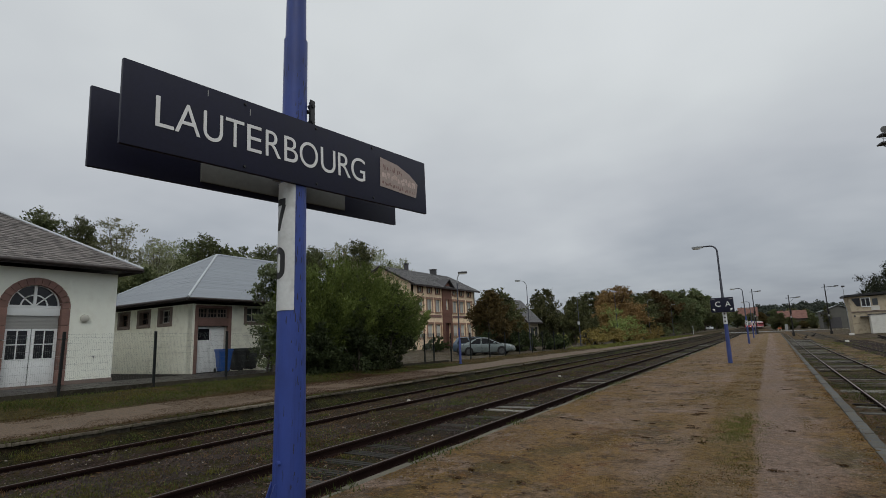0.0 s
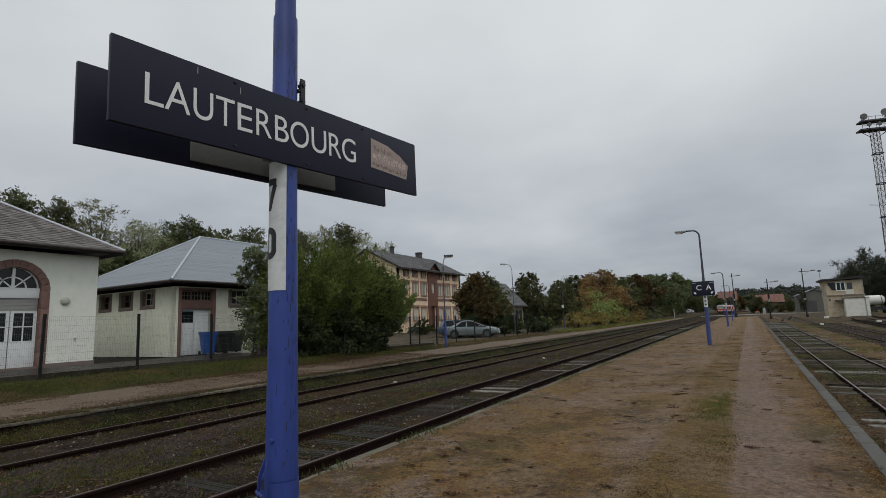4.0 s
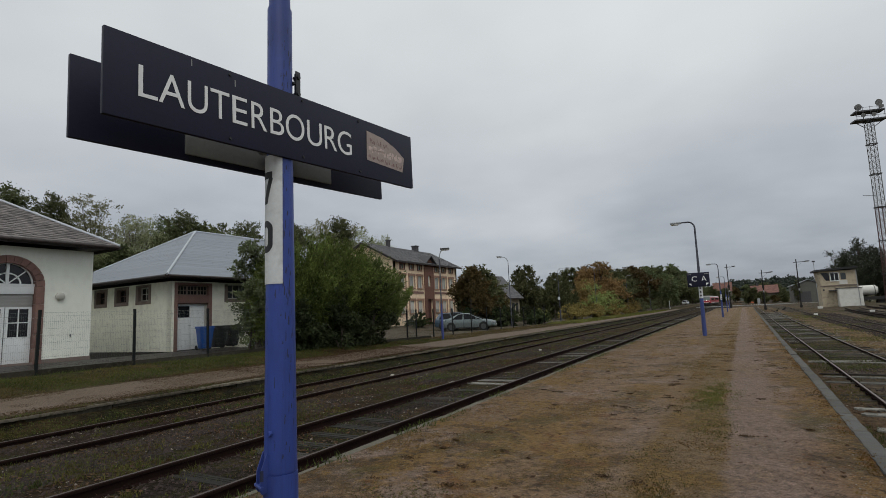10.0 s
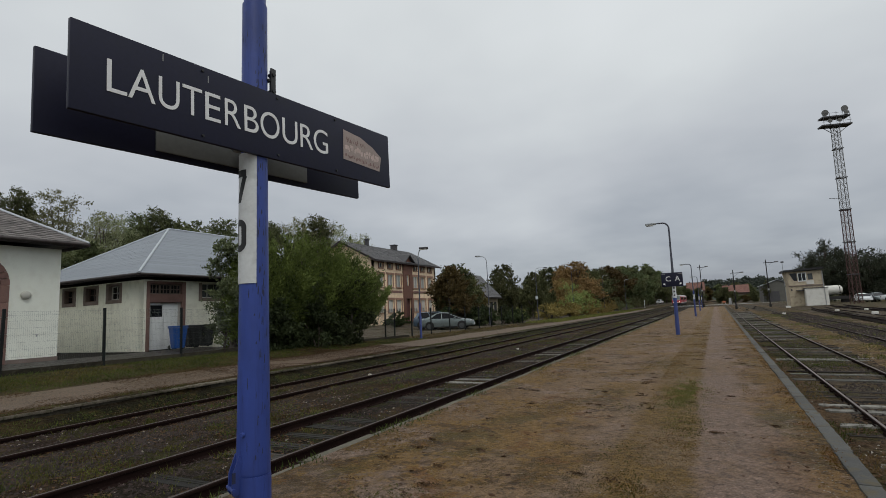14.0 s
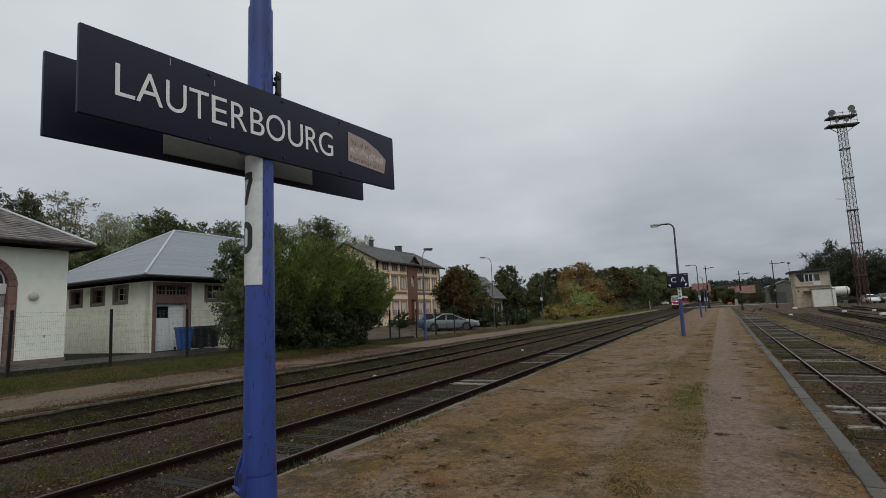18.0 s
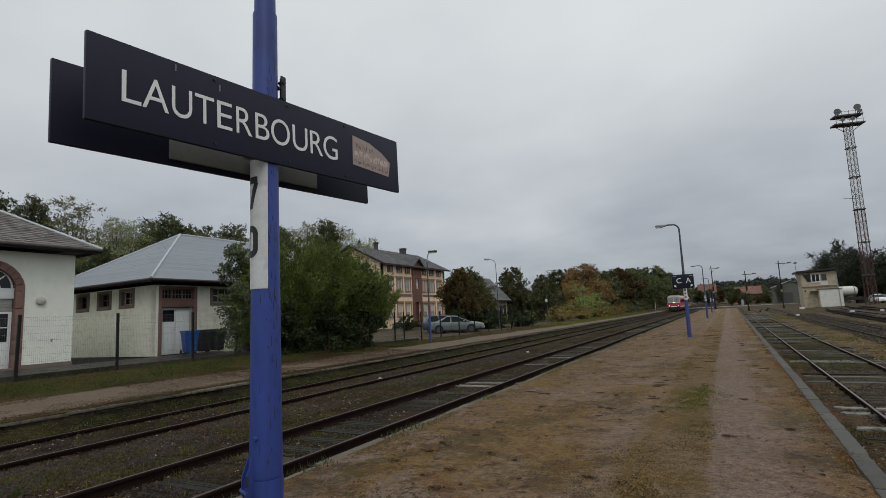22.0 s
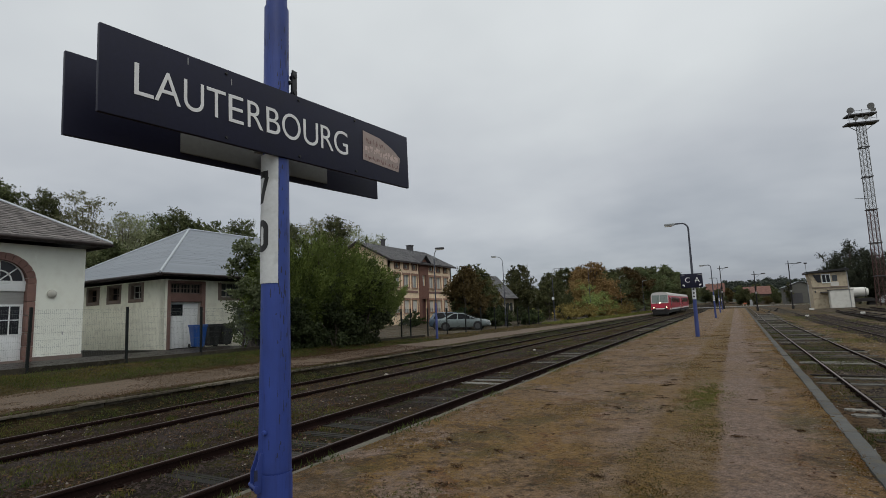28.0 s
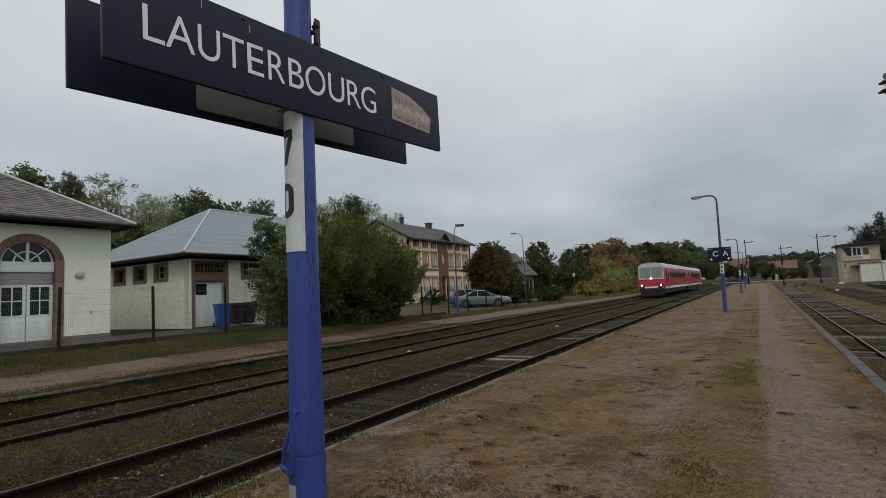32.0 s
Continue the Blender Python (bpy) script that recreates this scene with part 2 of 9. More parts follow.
        mx = n("ShaderNodeMixRGB"); mx.inputs["Color2"].default_value = (*speck, 1)
        l(ml.outputs[0], mx.inputs["Fac"]); l(col, mx.inputs["Color1"]); col = mx.outputs[0]
    l(col, b.inputs["Base Color"])
    b.inputs["Roughness"].default_value = rough
    b.inputs["Specular IOR Level"].default_value = gloss
    h = n("ShaderNodeMath"); h.operation = "ADD"
    l(g.outputs["Fac"], h.inputs[0]); l(g2.outputs["Distance"], h.inputs[1])
    bp = n("ShaderNodeBump"); bp.inputs["Strength"].default_value, bp.inputs["Distance"].default_value = bump, 0.03
    l(h.outputs[0], bp.inputs["Height"]); l(bp.outputs[0], b.inputs["Normal"])
    return m


def glass_mat(name, color=(0.02, 0.025, 0.03), rough=0.08):
    """A dark window: a glossy pane before an unlit room."""
    m, nt, b = nodes_of(name)
    b.inputs["Base Color"].default_value = (*color, 1)
    b.inputs["Roughness"].default_value = rough
    b.inputs["Specular IOR Level"].default_value = 0.4
    return m


def glow_mat(name, color, strength):
    m, nt, b = nodes_of(name)
    b.inputs["Base Color"].default_value = (*color, 1)
    b.inputs["Emission Color"].default_value = (*color, 1)
    b.inputs["Emission Strength"].default_value = strength
    return m


def streaked_mat(name, color, worn, rough):
    """Old gloss paint on a post: brush runs and worn streaks down its length, blotches of fading, small blisters."""
    m, nt, b = nodes_of(name)
    n, l = nt.nodes.new, nt.links.new
    co = n("ShaderNodeTexCoord")
    layers = []
    for sx, sz, detail in ((26, 1.6, 5), (70, 9, 4), (3.5, 2.2, 5)):
        mp = n("ShaderNodeMapping"); mp.inputs["Scale"].default_value = (sx, sx, sz)
        no = n("ShaderNodeTexNoise"); no.inputs["Scale"].default_value, no.inputs["Detail"].default_value, no.inputs["Roughness"].default_value = 1, detail, 0.6
        l(co.outputs["Object"], mp.inputs["Vector"]); l(mp.outputs[0], no.inputs["Vector"])
        layers.append(no.outputs["Fac"])
    tone = n("ShaderNodeMapRange"); tone.inputs[1].default_value, tone.inputs[2].default_value, tone.inputs[3].default_value, tone.inputs[4].default_value = 0.3, 0.7, 0.72, 1.25
    l(layers[2], tone.inputs[0])
    hs = n("ShaderNodeHueSaturation"); hs.inputs["Color"].default_value = (*color, 1); l(tone.outputs[0], hs.inputs["Value"])
    col = hs.outputs[0]
    for src, lo, hi, amount in ((layers[0], 0.52, 0.74, 0.5), (layers[1], 0.62, 0.70, 0.7)):
        r = n("ShaderNodeMapRange"); r.inputs[1].default_value, r.inputs[2].default_value, r.inputs[4].default_value = lo, hi, amount
        mx = n("ShaderNodeMixRGB"); mx.inputs["Color2"].default_value = (*worn, 1)
        l(src, r.inputs[0]); l(r.outputs[0], mx.inputs["Fac"]); l(col, mx.inputs["Color1"])
        col = mx.outputs[0]
    l(col, b.inputs["Base Color"])
    rr = n("ShaderNodeMapRange"); rr.inputs[3].default_value, rr.inputs[4].default_value = rough - 0.12, rough + 0.2
    l(layers[0], rr.inputs[0]); l(rr.outputs[0], b.inputs["Roughness"])
    bp = n("ShaderNodeBump"); bp.inputs["Strength"].default_value, bp.inputs["Distance"].default_value = 0.35, 0.004
    l(layers[1], bp.inputs["Height"]); l(bp.outputs[0], b.inputs["Normal"])
    return m


M_BLUE = streaked_mat("blue_paint", (0.029, 0.058, 0.262), (0.016, 0.026, 0.135), 0.45)
M_BLUE_FAR = mat("weathered_blue_paint", (0.040, 0.060, 0.20), 0.5, vary=0.2, scale=2, fine=30, bump=0.1)
M_CHIP = mat("flaked_paint", (0.02, 0.025, 0.06), 0.6, vary=0.3, scale=20, fine=90)
M_SIGN = mat("navy_enamel", (0.0105, 0.0112, 0.0290), 0.5, vary=0.18, scale=3, fine=50, bump=0.04, dirt=(0.013, 0.014, 0.022), dirt_amount=0.4, spec=0.28)
M_WHITE = mat("white_lettering", (0.78, 0.78, 0.77), 0.5, vary=0.06, scale=8, fine=60, bump=0.03)
M_PLATE = mat("white_number_plate", (0.62, 0.64, 0.64), 0.45, vary=0.1, scale=5, fine=60, bump=0.05, dirt=(0.35, 0.36, 0.34))
M_BLACK = mat("black_paint", (0.012, 0.012, 0.013), 0.5, vary=0.2, scale=6, fine=50, bump=0.05)
M_STICKER = mat("pinkish_sticker", (0.36, 0.29, 0.26), 0.7, vary=0.15, scale=9, fine=60, bump=0.1)
M_STICKER_PALE = mat("pale_sticker_print", (0.58, 0.46, 0.42), 0.7, vary=0.15, scale=12, fine=60, bump=0.0)
M_STICKER_INK = mat("dark_print", (0.22, 0.13, 0.12), 0.7, vary=0.3, scale=12, fine=60, bump=0.0)
M_GREYPANEL = mat("grey_aluminium", (0.30, 0.305, 0.30), 0.5, metal=0.0, vary=0.12, scale=3, fine=40, bump=0.05)
M_BACKPANEL = mat("dull_backing_sheet", (0.165, 0.172, 0.165), 0.55, vary=0.15, scale=3, fine=40, bump=0.05)
M_STEEL = mat("galvanised_steel", (0.30, 0.31, 0.32), 0.45, metal=0.7, vary=0.2, scale=6, fine=50, bump=0.1)
M_LAMP = mat("grey_lamp_housing", (0.30, 0.32, 0.33), 0.5, vary=0.15, scale=5, fine=40, bump=0.05)
M_POSTGREY = mat("dark_weathered_grey", (0.06, 0.065, 0.085), 0.55, vary=0.2, scale=3, fine=40, bump=0.1)
M_LENS = mat("milky_lamp_cover", (0.50, 0.49, 0.43), 0.3, vary=0.1, scale=5, fine=40, bump=0.02)
M_RAIL = mat("rusty_rail_side", (0.017, 0.009, 0.0075), 0.9, vary=0.35, scale=2, fine=40, bump=0.3, spec=0.08)
M_RAILTOP = mat("worn_rail_head", (0.135, 0.108, 0.095), 0.5, metal=0.4, vary=0.25, scale=1.5, fine=30, bump=0.1)
M_SLEEPER = mat("weathered_sleeper_wood", (0.031, 0.028, 0.024), 0.9, vary=0.45, scale=4, fine=45, bump=0.8, rand=0.55, spec=0.3, dirt=(0.020, 0.022, 0.010), dirt_amount=0.7)
M_SLEEPER_DARK = mat("dark_sleeper_wood", (0.032, 0.027, 0.023), 0.95, vary=0.45, scale=4, fine=45, bump=0.8, rand=0.5, spec=0.15)
M_KERB = mat("grey_kerb_concrete", (0.066, 0.065, 0.061), 0.9, vary=0.35, scale=4, fine=70, bump=0.7, dirt=(0.085, 0.068, 0.035), dirt_amount=0.75, rand=0.2)
M_KERB_OLD = mat("mossy_kerb_stone", (0.105, 0.092, 0.070), 0.95, vary=0.35, scale=5, fine=60, bump=0.9, dirt=(0.06, 0.07, 0.03), dirt_amount=0.8, rand=0.25)
M_WALL = mat("cream_render", (0.85, 0.87, 0.77), 0.9, vary=0.06, scale=1.2, fine=60, bump=0.25, dirt=(0.62, 0.60, 0.50), dirt_amount=0.2)
M_WALL_A = mat("off_white_render", (0.79, 0.785, 0.665), 0.9, vary=0.08, scale=1.2, fine=60, bump=0.25, dirt=(0.48, 0.46, 0.38), dirt_amount=0.4)
M_SANDSTONE = mat("red_sandstone", (0.20, 0.115, 0.095), 0.9, vary=0.28, scale=3, fine=50, bump=0.5, rand=0.18)
M_SANDSTONE_GREY = mat("weathered_sandstone", (0.17, 0.13, 0.11), 0.9, vary=0.28, scale=3, fine=50, bump=0.5, rand=0.12)
M_EAVE = mat("dark_brown_eaves_wood", (0.030, 0.020, 0.018), 0.6, vary=0.3, scale=3, fine=50, bump=0.2)
M_ZINC_CAP = mat("pale_ridge_sheet", (0.42, 0.45, 0.48), 0.45, vary=0.1, scale=2, fine=30, bump=0.1)
M_PAINT = mat("white_door_paint", (0.74, 0.76, 0.75), 0.5, vary=0.06, scale=2, fine=50, bump=0.1)
M_SHUTTER = mat("grey_roller_blind", (0.33, 0.33, 0.31), 0.6, vary=0.08, scale=3, fine=50, bump=0.1)
M_PANE = glass_mat("dark_window_glass", (0.012, 0.013, 0.016), 0.12)
M_PANE_GREY = glass_mat("grey_window_glass", (0.06, 0.065, 0.07), 0.15)
M_WOODFRAME = mat("brown_window_frame", (0.10, 0.06, 0.045), 0.7, vary=0.25, scale=5, fine=50, bump=0.2)
M_PALEFRAME = mat("pale_window_bars", (0.42, 0.40, 0.36), 0.6, vary=0.1, scale=5, fine=50, bump=0.1)
M_FENCE = mat("dark_green_fence_post", (0.008, 0.010, 0.010), 0.6, vary=0.2, scale=5, fine=50, bump=0.1, spec=0.25)
M_WIRE = mat("dull_fence_wire", (0.17, 0.185, 0.175), 0.55, vary=0.2, scale=5, fine=50, bump=0.0)
M_PAVER = mat("wet_grey_paver", (0.026, 0.020, 0.016), 0.45, vary=0.25, scale=4, fine=60, bump=0.4, rand=0.25, spec=0.25)
M_BIN = mat("blue_bin_plastic", (0.012, 0.075, 0.30), 0.45, vary=0.12, scale=4, fine=40, bump=0.08)
M_BIN_DARK = mat("black_bin_plastic", (0.012, 0.013, 0.015), 0.5, vary=0.2, scale=4, fine=40, bump=0.08)
M_RUBBER = mat("black_rubber", (0.015, 0.015, 0.016), 0.8, vary=0.2, scale=8, fine=60, bump=0.2)
M_CAR = mat("silver_car_paint", (0.175, 0.208, 0.208), 0.3, metal=0.35, vary=0.05, scale=2, fine=20, bump=0.0, coat=0.25)
M_LAMP_GLASS = mat("clear_headlamp_glass", (0.45, 0.47, 0.48), 0.15, vary=0.1, scale=5, fine=40, bump=0.0)
M_CAR_DARK = mat("slate_blue_car_paint", (0.045, 0.076, 0.112), 0.35, metal=0.15, vary=0.05, scale=2, fine=20, bump=0.0, coat=0.6)
M_CAR_WHITE = mat("white_car_paint", (0.65, 0.67, 0.68), 0.3, vary=0.05, scale=2, fine=20, bump=0.0, coat=0.5)
M_RIM = mat("alloy_rim", (0.075, 0.078, 0.08), 0.4, metal=0.3, vary=0.1, scale=8, fine=40, bump=0.05)
M_YELLOW = mat("pale_yellow_render", (0.93, 0.73, 0.52), 0.9, vary=0.07, scale=0.8, fine=40, bump=0.2, dirt=(0.62, 0.46, 0.28))
M_BRICK = mat("red_brickwork", (0.175, 0.085, 0.062), 0.9, vary=0.3, scale=6, fine=60, bump=0.5)
M_ROOF_DARK = mat("dark_grey_slates", (0.070, 0.068, 0.072), 0.8, vary=0.25, scale=2, fine=20, bump=0.5)
M_SHUTTER_WHITE = mat("white_window_shutter", (0.62, 0.60, 0.55), 0.7, vary=0.1, scale=3, fine=30, bump=0.1)
M_DOOR_BROWN = mat("dark_red_door", (0.10, 0.035, 0.028), 0.6, vary=0.2, scale=3, fine=40, bump=0.2)
M_CABIN = mat("stained_cream_render", (0.46, 0.39, 0.28), 0.9, vary=0.18, scale=0.9, fine=30, bump=0.3, dirt=(0.24, 0.19, 0.14), dirt_amount=0.6)
M_CABIN_WHITE = mat("grubby_white_render", (0.66, 0.65, 0.60), 0.9, vary=0.1, scale=0.8, fine=30, bump=0.2, dirt=(0.46, 0.43, 0.37), dirt_amount=0.35)
M_TARRED = mat("tarred_pole_wood", (0.016, 0.014, 0.014), 0.8, vary=0.25, scale=3, fine=30, bump=0.2)
M_MAST = mat("rusted_lattice_steel", (0.078, 0.038, 0.033), 0.75, vary=0.4, scale=1.2, fine=20, bump=0.1)
M_MAST_TOP = mat("grey_lattice_steel", (0.16, 0.16, 0.155), 0.6, vary=0.2, scale=1, fine=20, bump=0.1)
M_GREYWALL = mat("grey_shed_wall", (0.115, 0.112, 0.10), 0.85, vary=0.2, scale=0.6, fine=15, bump=0.2)
M_ASPHALT = mat("damp_asphalt", (0.024, 0.021, 0.018), 0.85, vary=0.25, scale=0.8, fine=40, bump=0.4, spec=0.12)
M_STONE = mat("limewashed_stone", (0.62, 0.61, 0.57), 0.9, vary=0.15, scale=6, fine=40, bump=0.4)
M_PALE_STONE = mat("pale_loose_stone", (0.38, 0.36, 0.32), 0.9, vary=0.25, scale=9, fine=40, bump=0.4)
M_PEBBLE = mat("pale_pebble", (0.19, 0.165, 0.135), 0.9, vary=0.4, scale=6, fine=50, bump=0.4)
M_GRIT = mat("pale_platform_grit", (0.25, 0.215, 0.175), 0.9, vary=0.4, scale=6, fine=50, bump=0.4)
M_TRAIN_RED = mat("traffic_red_paint", (0.44, 0.018, 0.042), 0.35, vary=0.12, scale=0.6, fine=20, bump=0.0, dirt=(0.24, 0.014, 0.028), dirt_amount=0.4)
M_TRAIN_WHITE = mat("light_grey_stripe", (0.74, 0.72, 0.70), 0.45, vary=0.1, scale=1, fine=20, bump=0.0)
M_TRAIN_ROOF = mat("sooty_grey_roof", (0.46, 0.44, 0.42), 0.65, vary=0.15, scale=0.8, fine=20, bump=0.1)
M_TRAIN_DARK = mat("dark_underframe", (0.022, 0.02, 0.02), 0.8, vary=0.3, scale=2, fine=20, bump=0.2)
M_TRAIN_GLASS = glass_mat("train_window_glass", (0.045, 0.020, 0.022), 0.12)
M_TRAIN_SCREEN = glass_mat("cab_windscreen", (0.19, 0.225, 0.205), 0.15)
M_HEADLIGHT = glow_mat("headlight_glow", (1.0, 0.66, 0.42), 3.6)
M_TOPLIGHT = glow_mat("top_light_glow", (1.0, 0.93, 0.75), 3.5)
M_BARK = mat("grey_brown_bark", (0.075, 0.06, 0.047), 0.95, vary=0.3, scale=4, fine=40, bump=0.9)
M_LEAF = leaf_mat("dark_green_leaf", (0.048, 0.062, 0.028), (0.172, 0.195, 0.088), through_leaf=0.25)
M_LEAF_PALE = leaf_mat("pale_green_leaf", (0.110, 0.122, 0.060), (0.375, 0.385, 0.225), through_leaf=0.32)
M_LEAF_AUTUMN = leaf_mat("autumn_leaf", (0.048, 0.041, 0.016), (0.160, 0.122, 0.042))
# far belt foliage: leaf colour lightened in place of distance haze
M_LEAF_DARK = leaf_mat("deep_green_leaf", (0.040, 0.052, 0.024), (0.158, 0.166, 0.072))
M_LEAF_GROVE = leaf_mat("grove_leaf", (0.030, 0.036, 0.025), (0.078, 0.086, 0.056))
M_LEAF_HEDGE = leaf_mat("hedge_leaf", (0.018, 0.028, 0.011), (0.070, 0.088, 0.034))
# broad leaves, their colour lowered to hold the shade below the willow
M_UNDERGROWTH = leaf_mat("broad_shade_dark_leaf", (0.010, 0.016, 0.006), (0.062, 0.082, 0.034), through_leaf=0.08)
M_LEAF_RUSSET = leaf_mat("russet_leaf", (0.150, 0.106, 0.040), (0.420, 0.300, 0.115), through_leaf=0.3)
M_GRASS = leaf_mat("grass_blade", (0.024, 0.037, 0.008), (0.098, 0.124, 0.029))
M_WEED = leaf_mat("track_weed", (0.048, 0.056, 0.012), (0.150, 0.160, 0.040))
M_DRYWEED = leaf_mat("olive_dry_weed", (0.050, 0.038, 0.013), (0.130, 0.098, 0.034))
M_MOSS = leaf_mat("dry_grass_blade", (0.105, 0.068, 0.028), (0.215, 0.142, 0.058))
M_PLATFORM_MOSS = leaf_mat("ochre_platform_moss", (0.092, 0.058, 0.016), (0.198, 0.124, 0.034))
M_FALLEN = leaf_mat("fallen_leaf", (0.05, 0.032, 0.018), (0.14, 0.085, 0.035))
M_LITTER = leaf_mat("dead_moss", (0.038, 0.023, 0.011), (0.100, 0.060, 0.026))
M_ORANGE = mat("orange_paint", (0.5, 0.14, 0.06), 0.6, vary=0.1, scale=2, fine=20, bump=0.0)
M_HILL = leaf_mat("distant_wood", (0.036, 0.046, 0.038), (0.085, 0.095, 0.075))
M_EDGE = mat("dark_mossy_platform_edge", (0.040, 0.035, 0.026), 0.95, vary=0.4, scale=4, fine=50, bump=0.9, dirt=(0.075, 0.068, 0.05), dirt_amount=0.6, rand=0.3, spec=0.1)
M_COPING = mat("worn_pale_coping", (0.125, 0.108, 0.084), 0.95, vary=0.45, scale=5, fine=60, bump=0.8, dirt=(0.040, 0.038, 0.018), dirt_amount=0.95, rand=0.35, spec=0.1)
M_GROUND = zone_mat("yard_ground", [
    (-40, (0.1050, 0.0880, 0.0680)), (-12.5, (0.1050, 0.0880, 0.0680)), (-12.2, (0.0385, 0.0369, 0.0107)), (-9.4, (0.0489, 0.0387, 0.0148)),
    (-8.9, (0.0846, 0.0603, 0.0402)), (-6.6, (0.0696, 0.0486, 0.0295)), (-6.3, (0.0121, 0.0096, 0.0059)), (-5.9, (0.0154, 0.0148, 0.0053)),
    (-5.3, (0.0215, 0.0130, 0.0082)), (-4.3, (0.0215, 0.0125, 0.0076)), (-3.6, (0.0290, 0.0195, 0.0105)), (-2.3, (0.0300, 0.0198, 0.0099)), (-1.5, (0.0167, 0.0122, 0.0082)), (0.4, (0.0154, 0.0122, 0.0082)),
    (1, (0.0181, 0.0161, 0.0065)), (6.2, (0.0880, 0.0530, 0.0260)), (7.0, (0.0800, 0.0530, 0.0310)), (7.6, (0.0680, 0.0540, 0.0390)), (8.9, (0.0680, 0.0540, 0.0390)), (9.5, (0.1220, 0.0800, 0.0410)), (11.3, (0.1250, 0.0860, 0.0490)), (11.8, (0.0640, 0.0520, 0.0430)), (14.0, (0.0660, 0.0540, 0.0430)), (14.8, (0.1250, 0.0880, 0.0500)), (16.0, (0.0860, 0.0680, 0.0520)), (18.0, (0.0860, 0.0680, 0.0500)), (40, (0.0900, 0.0800, 0.0360))],
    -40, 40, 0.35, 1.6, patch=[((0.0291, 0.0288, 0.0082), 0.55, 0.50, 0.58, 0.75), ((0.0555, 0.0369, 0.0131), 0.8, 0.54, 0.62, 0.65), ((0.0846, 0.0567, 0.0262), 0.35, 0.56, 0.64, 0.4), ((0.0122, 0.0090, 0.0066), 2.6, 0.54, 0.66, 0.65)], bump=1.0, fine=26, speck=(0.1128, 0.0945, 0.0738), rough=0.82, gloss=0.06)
M_PATH = zone_mat("trodden_path", [(-12, (0.1020, 0.0690, 0.0430)), (-5, (0.1160, 0.0815, 0.0540))], -12, -5, 0.8, 0.9,
    patch=[((0.0736, 0.0510, 0.0319), 0.8, 0.5, 0.66, 0.55), ((0.1270, 0.0980, 0.0750), 0.35, 0.55, 0.66, 0.5), ((0.0506, 0.0458, 0.0185), 1.4, 0.62, 0.7, 0.5)], bump=0.25, fine=95, rough=0.7, gloss=0.25)
M_PLATFORM = zone_mat("platform_dirt", [
    (1.2, (0.1140, 0.0657, 0.0201), 1.0), (1.6, (0.1608, 0.0925, 0.0366), 1.0), (2.3, (0.1960, 0.1225, 0.0640), 0.9), (3.0, (0.2030, 0.1290, 0.0700), 0.85), (3.6, (0.1960, 0.1215, 0.0620), 0.9), (3.95, (0.2060, 0.1370, 0.0860), 0.6), (4.14, (0.1560, 0.0930, 0.0270), 0.3),
    (4.72, (0.1480, 0.0900, 0.0260), 0.3), (4.82, (0.2050, 0.1410, 0.1050), 0.22), (5.25, (0.2090, 0.1430, 0.1050), 0.25), (5.5, (0.1974, 0.1221, 0.0752), 0.8), (5.72, (0.1679, 0.0943, 0.0314), 1.0), (7.5, (0.1730, 0.1000, 0.0366), 1.0)],
    1.2, 7.5, 0.17, 1.3, patch=[((0.2330, 0.1640, 0.1250), 0.75, 0.51, 0.56, 0.85), ((0.1850, 0.1030, 0.0215), 0.55, 0.51, 0.55, 0.9), ((0.0732, 0.0462, 0.0164), 0.95, 0.54, 0.59, 0.75), ((0.1400, 0.0780, 0.0160), 1.15, 0.55, 0.585, 0.9), ((0.1500, 0.0600, 0.0150), 1.9, 0.59, 0.62, 0.6), ((0.0850, 0.0610, 0.0120), 0.6, 0.57, 0.62, 0.8), ((0.0712, 0.0389, 0.0127), 2.6, 0.57, 0.60, 0.75), ((0.0427, 0.0231, 0.0089), 4.5, 0.60, 0.63, 0.9), ((0.0560, 0.0324, 0.0135), 11.0, 0.57, 0.62, 0.75)],
    bump=1.0, fine=80, speck=(0.3053, 0.2360, 0.1746), rough=0.68, gloss=0.20, veer=(14, 0.0115))
M_MOSS_GREEN = leaf_mat("green_moss_tuft", (0.072, 0.078, 0.020), (0.165, 0.160, 0.050))
M_OLIVE = leaf_mat("olive_moss", (0.040, 0.038, 0.010), (0.105, 0.092, 0.026))
M_HOUSE_STONE = mat("brown_window_stone", (0.36, 0.215, 0.150), 0.9, vary=0.25, scale=3, fine=30, bump=0.4, rand=0.15)
M_RAILTOP_RUST = mat("rusty_rail_head", (0.062, 0.047, 0.042), 0.6, vary=0.3, scale=1.5, fine=30, bump=0.1, spec=0.3)
M_SLEEPER_PALE = mat("bleached_sleeper_wood", (0.155, 0.148, 0.130), 0.9, vary=0.45, scale=4, fine=45, bump=0.8, rand=0.5, dirt=(0.035, 0.03, 0.022), dirt_amount=0.8)
M_CURTAIN = mat("curtained_window", (0.30, 0.31, 0.30), 0.35, vary=0.25, scale=2, fine=12, bump=0.0)
M_CAR_GLASS = mat("car_window_glass", (0.008, 0.009, 0.011), 0.2, vary=0.1, scale=2, fine=20, bump=0.0, spec=0.12)
M_VILLAGE = mat("dull_village_render", (0.15, 0.125, 0.10), 0.9, vary=0.15, scale=0.6, fine=10, bump=0.2)
M_COTTAGE = mat("dull_cream_render", (0.34, 0.30, 0.22), 0.9, vary=0.15, scale=0.8, fine=15, bump=0.2)
M_SAPLING = leaf_mat("sapling_leaf", (0.034, 0.052, 0.022), (0.24, 0.29, 0.150))
M_ROAD = mat("pale_wet_road", (0.22, 0.22, 0.215), 0.4, vary=0.12, scale=0.4, fine=10, bump=0.1)
